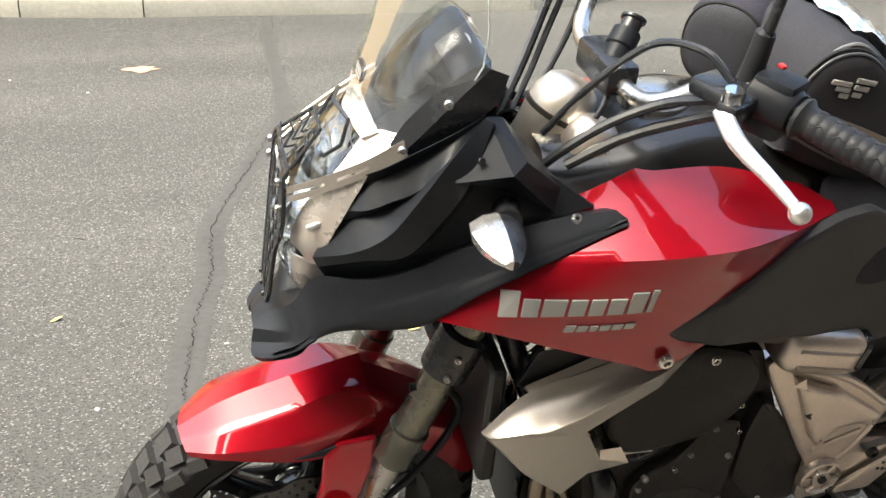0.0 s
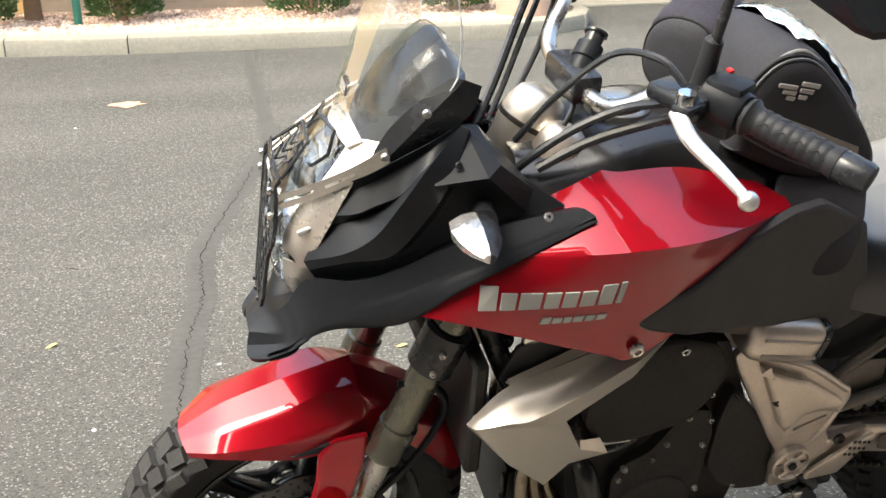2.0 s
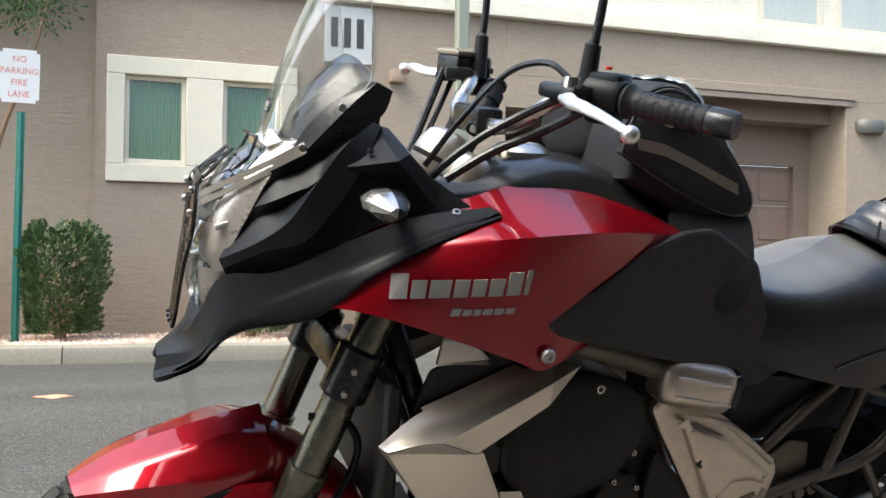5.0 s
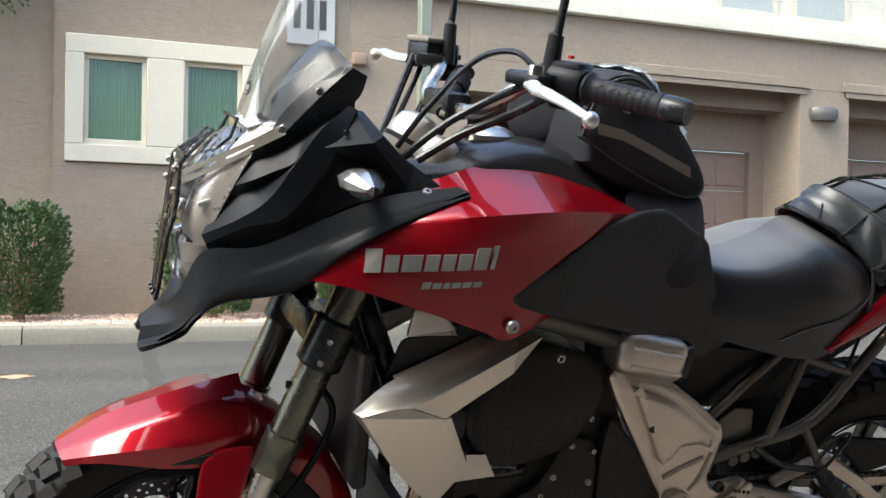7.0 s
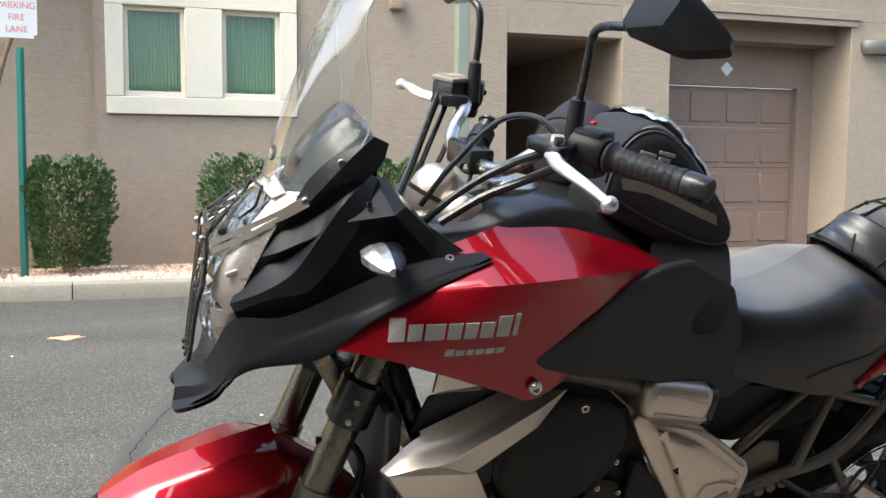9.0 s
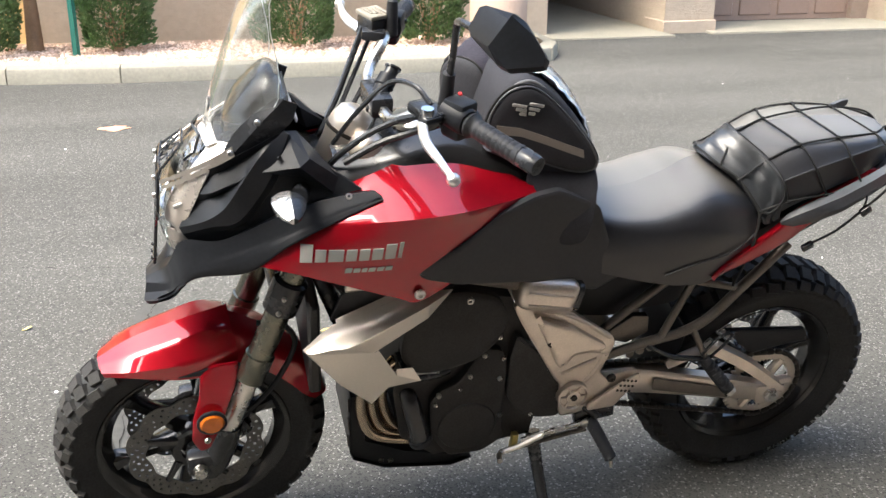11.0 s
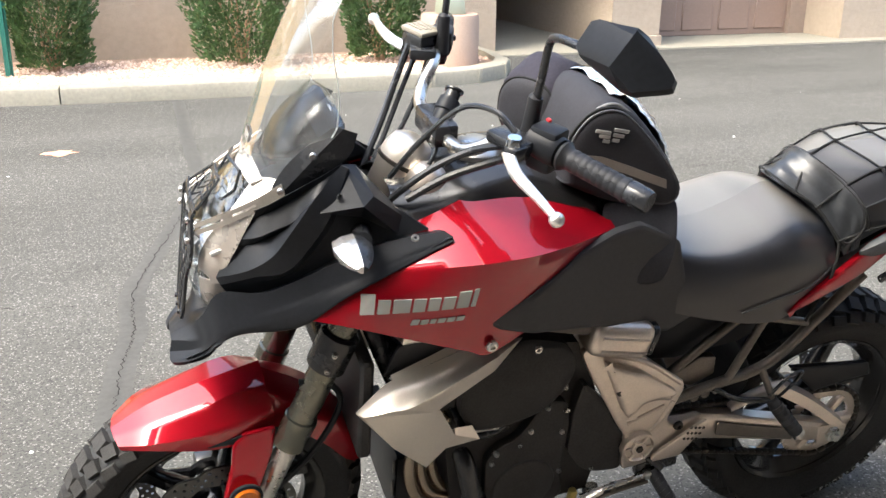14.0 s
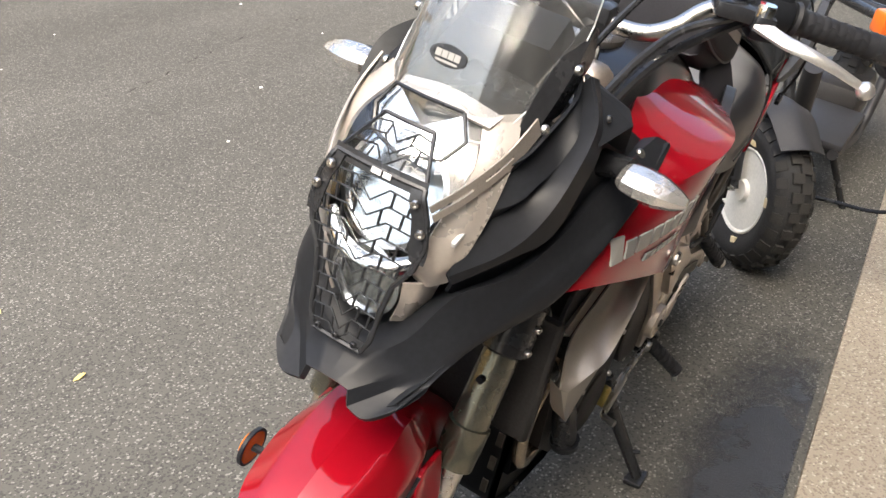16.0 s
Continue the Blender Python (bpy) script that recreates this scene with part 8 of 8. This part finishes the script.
def fat_wheel(x, xf, r=0.232, half=0.065):
    h = new("wheel")
    h.parent = sc
    h["label"] = "fat knobbly tyre on white steel wheel"
    c = (x, 0, r + 0.004)
    prof = [(0.125, -half * 0.7)] + [((0.125 + r) / 2 + (r - 0.125) / 2 * math.cos(a), half * math.sin(a)) for a in (radians(-115 + 230 * k / 14) for k in range(15))] + [(0.125, half * 0.7)]
    t = part("tyre", lathe(prof, 48, c, closed=True), RUBBER, h, xf=xf)
    bm = bmesh.new()
    for k in range(26):
        for s, off, sh in ((-1, 0.045, 0), (1, 0.045, 0.5), (1, 0.012, 0.25), (-1, 0.012, 0.75)):
            a = 2 * math.pi * (k + sh) / 26
            m = Matrix.Translation(c) @ Matrix.Rotation(-a, 4, "Y") @ Matrix.Translation((r - 0.004 - (0.022 if off > 0.03 else 0), off * s, 0)) @ Matrix.Rotation((0.75 if off > 0.03 else 0.1) * s, 4, "Z")
            own = bmesh.new()
            bmesh.ops.create_cube(own, size=1)
            for v in own.verts:
                v.co = Vector((v.co.x * 0.020, v.co.y * 0.034, v.co.z * 0.030))
            bmesh.ops.transform(own, matrix=m, verts=own.verts)
            me = bpy.data.meshes.new("tmp")
            own.to_mesh(me)
            own.free()
            bm.from_mesh(me)
            bpy.data.meshes.remove(me)
    tagged(part("tread", bm, TREAD, t, "worn tread blocks", 30, xf=xf), kind="stuff")
    for s in (-1, 1):
        part("wheel_disc", lathe([(0.136, s * half * 0.72), (0.130, s * half * 0.80), (0.118, s * half * 0.70), (0.105, s * half * 0.45), (0.05, s * half * 0.35), (0.03, s * half * 0.9), (0.0, s * half * 0.9)], 40, c), WHITE_PLASTIC, h, "scuffed white wheel disc", xf=xf)
        for k in range(5):
            a = k * 2 * math.pi / 5 + 0.4
            part("disc_hole", lathe([(0, s * half * 0.46), (0.014, s * half * 0.46), (0.014, s * half * 0.30), (0, s * half * 0.30)], 14, (c[0] + 0.08 * math.cos(a), s * 0.004, c[2] + 0.08 * math.sin(a))), CHAIN, h, xf=xf)
    bm = bmesh.new()
    for k in range(9):
        a = k * 0.72
        o = block((c[0] + 0.165 * math.cos(a), -half * 0.86 if k % 2 else half * 0.86, c[2] + 0.165 * math.sin(a)), (0.045, 0.01, 0.03), 0.004, rot=(0, math.degrees(-a), 0))
        me = bpy.data.meshes.new("tmp")
        o.to_mesh(me)
        o.free()
        bm.from_mesh(me)
        bpy.data.meshes.remove(me)
    tagged(part("dried_mud", bm, CREAM, t, "patches of dried pale mud", xf=xf), kind="stuff")
    return h


fat_wheel(0.0, TURNED)
fat_wheel(1.265, None)
for s in (-1, 1):
    sh = part("fork_arm", tube([(0.0, s * 0.085, 0.24), (0.05, s * 0.085, 0.33), (0.16, s * 0.07, 0.56)], 0.018, 14), BLACK_SMOOTH, sc, "black front damper", xf=TURNED)
    part("damper_boot", tube([(0.012, s * 0.088, 0.265), (0.075, s * 0.085, 0.42), (0.09, s * 0.084, 0.45)], [0.023, 0.025, 0.020], 14, smooth=False), GRIP, sh, xf=TURNED)
    part("damper_bolt", tube([(-0.005, s * 0.085, 0.245), (-0.005, s * 0.125, 0.245)], [0.011, 0.007], 10), STEEL, sh, "bright damper bolt", xf=TURNED)
part("front_mudguard", skin([[(-0.14, -0.07, 0.44), (0.0, -0.075, 0.505), (0.14, -0.07, 0.47), (0.22, -0.06, 0.38)], [(-0.16, 0, 0.46), (0.0, 0, 0.53), (0.15, 0, 0.50), (0.24, 0, 0.40)], [(-0.14, 0.07, 0.44), (0.0, 0.075, 0.505), (0.14, 0.07, 0.47), (0.22, 0.06, 0.38)]], 16, 8, 0.004), FRAME_BLACK, sc, "dark grey front mudguard", xf=TURNED)
part("steering_column", tube([(0.15, 0, 0.52), (0.24, 0, 0.72), (0.30, 0, 0.88)], 0.03, 14), FRAME_BLACK, sc, xf=TURNED)
part("handlebar", tube([(0.36, -0.25, 0.95), (0.32, -0.16, 0.94), (0.29, 0, 0.90), (0.32, 0.16, 0.94), (0.36, 0.25, 0.95)], 0.011, 10, 24), FRAME_BLACK, sc, xf=TURNED)
for s in (-1, 1):
    part("grip", tube([(0.325, s * 0.17, 0.943), (0.365, s * 0.265, 0.952)], 0.017, 14), GRIP, sc, xf=TURNED)
    hl = part("headlight", lathe([(0, -0.075), (0.055, -0.07), (0.085, -0.03), (0.088, 0.02), (0.06, 0.07), (0, 0.085)], 28, axis="x"), BLACK_SMOOTH, sc, "round headlight behind white wire grille", xf=HEAD @ pose(-0.06, s * 0.070, 0.72))
    part("headlight_glass", lathe([(0, -0.080), (0.05, -0.078), (0.075, -0.05), (0.075, -0.045), (0, -0.045)], 28, axis="x"), REFLECTOR, hl, xf=HEAD @ pose(-0.062, s * 0.070, 0.72))
    bm = bmesh.new()
    for r in (0.088, 0.055):
        pts = [Vector((-0.062 - 0.095 * math.cos(r / 0.1 * 1.1), s * 0.070 + r * math.cos(a), 0.72 + r * math.sin(a))) for a in (2 * math.pi * k / 24 for k in range(25))]
        tube(pts, 0.0035, 6, bm=bm, smooth=False)
    for k in range(-4, 5):
        w = math.sqrt(max(0, 0.088 ** 2 - (k * 0.02) ** 2))
        for ax in (0, 1):
            pts = []
            for q in (-1, -0.5, 0, 0.5, 1):
                u, v = (w * q, k * 0.02) if ax else (k * 0.02, w * q)
                pts.append(Vector((-0.066 - 0.095 * math.cos(math.hypot(u, v) / 0.1 * 1.1), s * 0.070 + u, 0.72 + v)))
            tube(pts, 0.0022, 5, bm=bm, smooth=False)
    part("headlight_grille", bm, WHITE_PLASTIC, hl, "white wire grille", xf=HEAD)
    ind = part("indicator", block((-0.10, s * 0.190, 0.790), (0.05, 0.075, 0.055), 0.010), ORANGE_LENS, sc, "orange indicator", xf=HEAD)
    part("indicator_stalk", tube([(-0.08, s * 0.17, 0.785), (0.0, s * 0.12, 0.775), (0.14, s * 0.05, 0.74), (0.40, 0.05, 0.73), (0.62, 0.062, 0.74)], 0.014, 10), BLACK_SMOOTH, ind, xf=HEAD)
part("brake_cable", tube([(0.30, -0.25, 0.94), (0.10, -0.46, 0.80), (-0.02, -0.50, 0.55), (-0.06, -0.38, 0.36), (-0.02, -0.20, 0.30), (0.0, -0.10, 0.28)], 0.006, 8, 40), BLACK_SMOOTH, sc, "black brake cable in a wide loop")
part("front_frame", tube([(0.18, 0, 0.60), (0.28, 0, 0.42), (0.40, 0, 0.27), (0.75, 0, 0.24)], 0.03, 14), FRAME_BLACK, sc)
part("floorboard", block((0.62, 0, 0.30), (0.42, 0.30, 0.03), 0.01), FRAME_BLACK, sc, "black floorboard")
for s in (-1, 1):
    part("frame_tube", tube([(0.40, s * 0.13, 0.28), (0.82, s * 0.15, 0.26), (0.95, s * 0.15, 0.48), (1.15, s * 0.14, 0.66), (1.45, s * 0.11, 0.70)], 0.018, 12), FRAME_BLACK, sc, "black frame tube")
part("engine_case", block((1.08, 0, 0.28), (0.40, 0.22, 0.18), 0.04), ENGINE, sc)
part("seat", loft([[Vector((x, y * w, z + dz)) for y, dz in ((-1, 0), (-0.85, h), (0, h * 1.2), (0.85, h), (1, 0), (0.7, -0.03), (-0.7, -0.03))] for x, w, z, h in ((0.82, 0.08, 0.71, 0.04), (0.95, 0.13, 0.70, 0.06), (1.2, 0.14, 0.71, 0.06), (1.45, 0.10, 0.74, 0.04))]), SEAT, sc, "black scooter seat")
part("tail_light", block((1.50, 0, 0.68), (0.04, 0.14, 0.06), 0.01), RED_PLASTIC, sc, "red tail light")
part("stand_leg", tube([(0.55, -0.10, 0.26), (0.60, -0.22, 0.03)], 0.012, 10), BLACK_SMOOTH, sc)

# ---- small litter and marks on the road ----
def flake(name, x, y, s, material, label, category, rot, z=0.006):
    bm = bmesh.new()
    pts = [(-1, -0.1), (-0.5, 0.35), (0.1, 0.42), (0.7, 0.25), (1, -0.05), (0.5, -0.4), (-0.3, -0.42)]
    bm.faces.new([bm.verts.new((px * s, py * s, 0.004 * s / 0.02 * math.sin(px * 2))) for px, py in pts])
    thicken(bm, 0.0015)
    o = finish(name, bm, material, xf=pose(x, y, z + road_z(y), 0, 0, rot))
    return tagged(o, label, category)


flake("dry_leaf", -0.60, 1.36, 0.018, DRY_LEAF, "small dry yellow leaf on the asphalt", "leaf", 20)
flake("dry_leaf", 0.45, 1.075, 0.018, DRY_LEAF, "small dry yellow leaf on the asphalt", "leaf", -10)
flake("dry_leaf", 0.55, 1.55, 0.014, DRY_LEAF, "small dry yellow leaf on the asphalt", "leaf", 60)
bm = bmesh.new()
rr = random.Random(2)
f = bm.faces.new([bm.verts.new((math.cos(a) * 0.11 * rr.uniform(0.6, 1.1), math.sin(a) * 0.10 * rr.uniform(0.5, 1.1), 0)) for a in (2 * math.pi * k / 16 for k in range(16))])
thicken(bm, 0.001)
tagged(finish("paint_mark", bm, PAINT_SPOT, xf=pose(-0.54, 4.68, -0.036)), "faded orange paint mark on the asphalt", "paint mark")
rr = random.Random(9)
bm = bmesh.new()
for k in range(42):
    x, y = rr.uniform(-4, 7), rr.uniform(0.3, 6.0)
    s = rr.uniform(0.003, 0.008)
    block((x, y, s * 0.4 + road_z(y)), (s * 2, s * 1.4, s * 0.8), s * 0.2, bm, rot=(rr.uniform(-20, 20), 0, rr.uniform(0, 180)), seg=1)
tagged(finish("road_grit", bm, PAPER), "pale grit and scraps scattered on the road", "grit", kind="stuff")


# raised words on the rear tyre's wall
def tyre_word(text, r, centre_deg, step_deg):
    word = new("tyre_wording")
    word.parent = rw
    word["label"] = "raised grey lettering on the tyre wall"
    for i, ch in enumerate(text):
        if ch == " ":
            continue
        a = radians(centre_deg + (i - (len(text) - 1) / 2) * step_deg)
        cu = bpy.data.curves.new("letter", "FONT")
        cu.body = ch
        cu.size = 0.021
        cu.extrude = 0.0006
        cu.align_x = "CENTER"
        cu.align_y = "CENTER"
        cu.materials.append(WORN_RUBBER)
        ob = new("letter", cu)
        ob.parent = word
        d = Vector((math.cos(a), 0, math.sin(a)))
        p = Vector((RW[0], -0.0835, RW[1])) + d * r
        nrm = Vector((0, -1, 0)) * 0.985 + d * 0.17
        nrm.normalize()
        up = (-d * flip_word - nrm * (-d * flip_word).dot(nrm)).normalized()
        right = up.cross(nrm)
        m = Matrix((right, up, nrm)).transposed().to_4x4()
        m.translation = p
        ob.matrix_basis = m


flip_word = 1
WORN_RUBBER = mat("scuffed_raised_rubber", (0.22, 0.22, 0.21), 0.8, 0, 0, 60, 0.3)
tyre_word("ENDURO REAR", 0.272, -48, 4.2)


# garage shade painted on the asphalt along the slab's edge, fading out through a broken margin
SLAB_SHADE = mat("shaded_asphalt", (0.030, 0.031, 0.035), 0.45, 0, 0, 14, 0.5, 0.9, 170, spec=0.6)
nt = SLAB_SHADE.node_tree
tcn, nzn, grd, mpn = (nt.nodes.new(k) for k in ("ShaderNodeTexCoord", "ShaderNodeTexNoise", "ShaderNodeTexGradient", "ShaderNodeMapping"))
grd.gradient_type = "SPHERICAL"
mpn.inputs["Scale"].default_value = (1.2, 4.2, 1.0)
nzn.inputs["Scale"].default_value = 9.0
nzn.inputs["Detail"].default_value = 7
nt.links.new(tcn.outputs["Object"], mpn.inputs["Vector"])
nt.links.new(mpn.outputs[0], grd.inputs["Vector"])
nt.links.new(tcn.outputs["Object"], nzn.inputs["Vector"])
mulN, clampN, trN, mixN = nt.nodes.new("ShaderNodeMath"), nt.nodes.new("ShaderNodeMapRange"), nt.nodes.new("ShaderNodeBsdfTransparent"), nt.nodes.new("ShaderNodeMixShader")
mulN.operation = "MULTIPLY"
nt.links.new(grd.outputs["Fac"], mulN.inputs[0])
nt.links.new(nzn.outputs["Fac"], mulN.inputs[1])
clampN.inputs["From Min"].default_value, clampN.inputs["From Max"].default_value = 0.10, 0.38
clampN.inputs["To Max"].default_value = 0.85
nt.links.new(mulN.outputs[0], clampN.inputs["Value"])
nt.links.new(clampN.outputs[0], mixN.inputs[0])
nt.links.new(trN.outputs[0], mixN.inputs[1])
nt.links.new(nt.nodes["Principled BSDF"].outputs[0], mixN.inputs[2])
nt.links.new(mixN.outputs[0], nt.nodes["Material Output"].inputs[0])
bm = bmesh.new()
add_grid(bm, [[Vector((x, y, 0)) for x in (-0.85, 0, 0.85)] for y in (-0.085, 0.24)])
stain = finish("damp_stain", bm, SLAB_SHADE)
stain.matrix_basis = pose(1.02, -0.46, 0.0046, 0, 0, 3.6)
tagged(stain, "dark shade painted on the asphalt beside the slab", "stain", kind="structure")
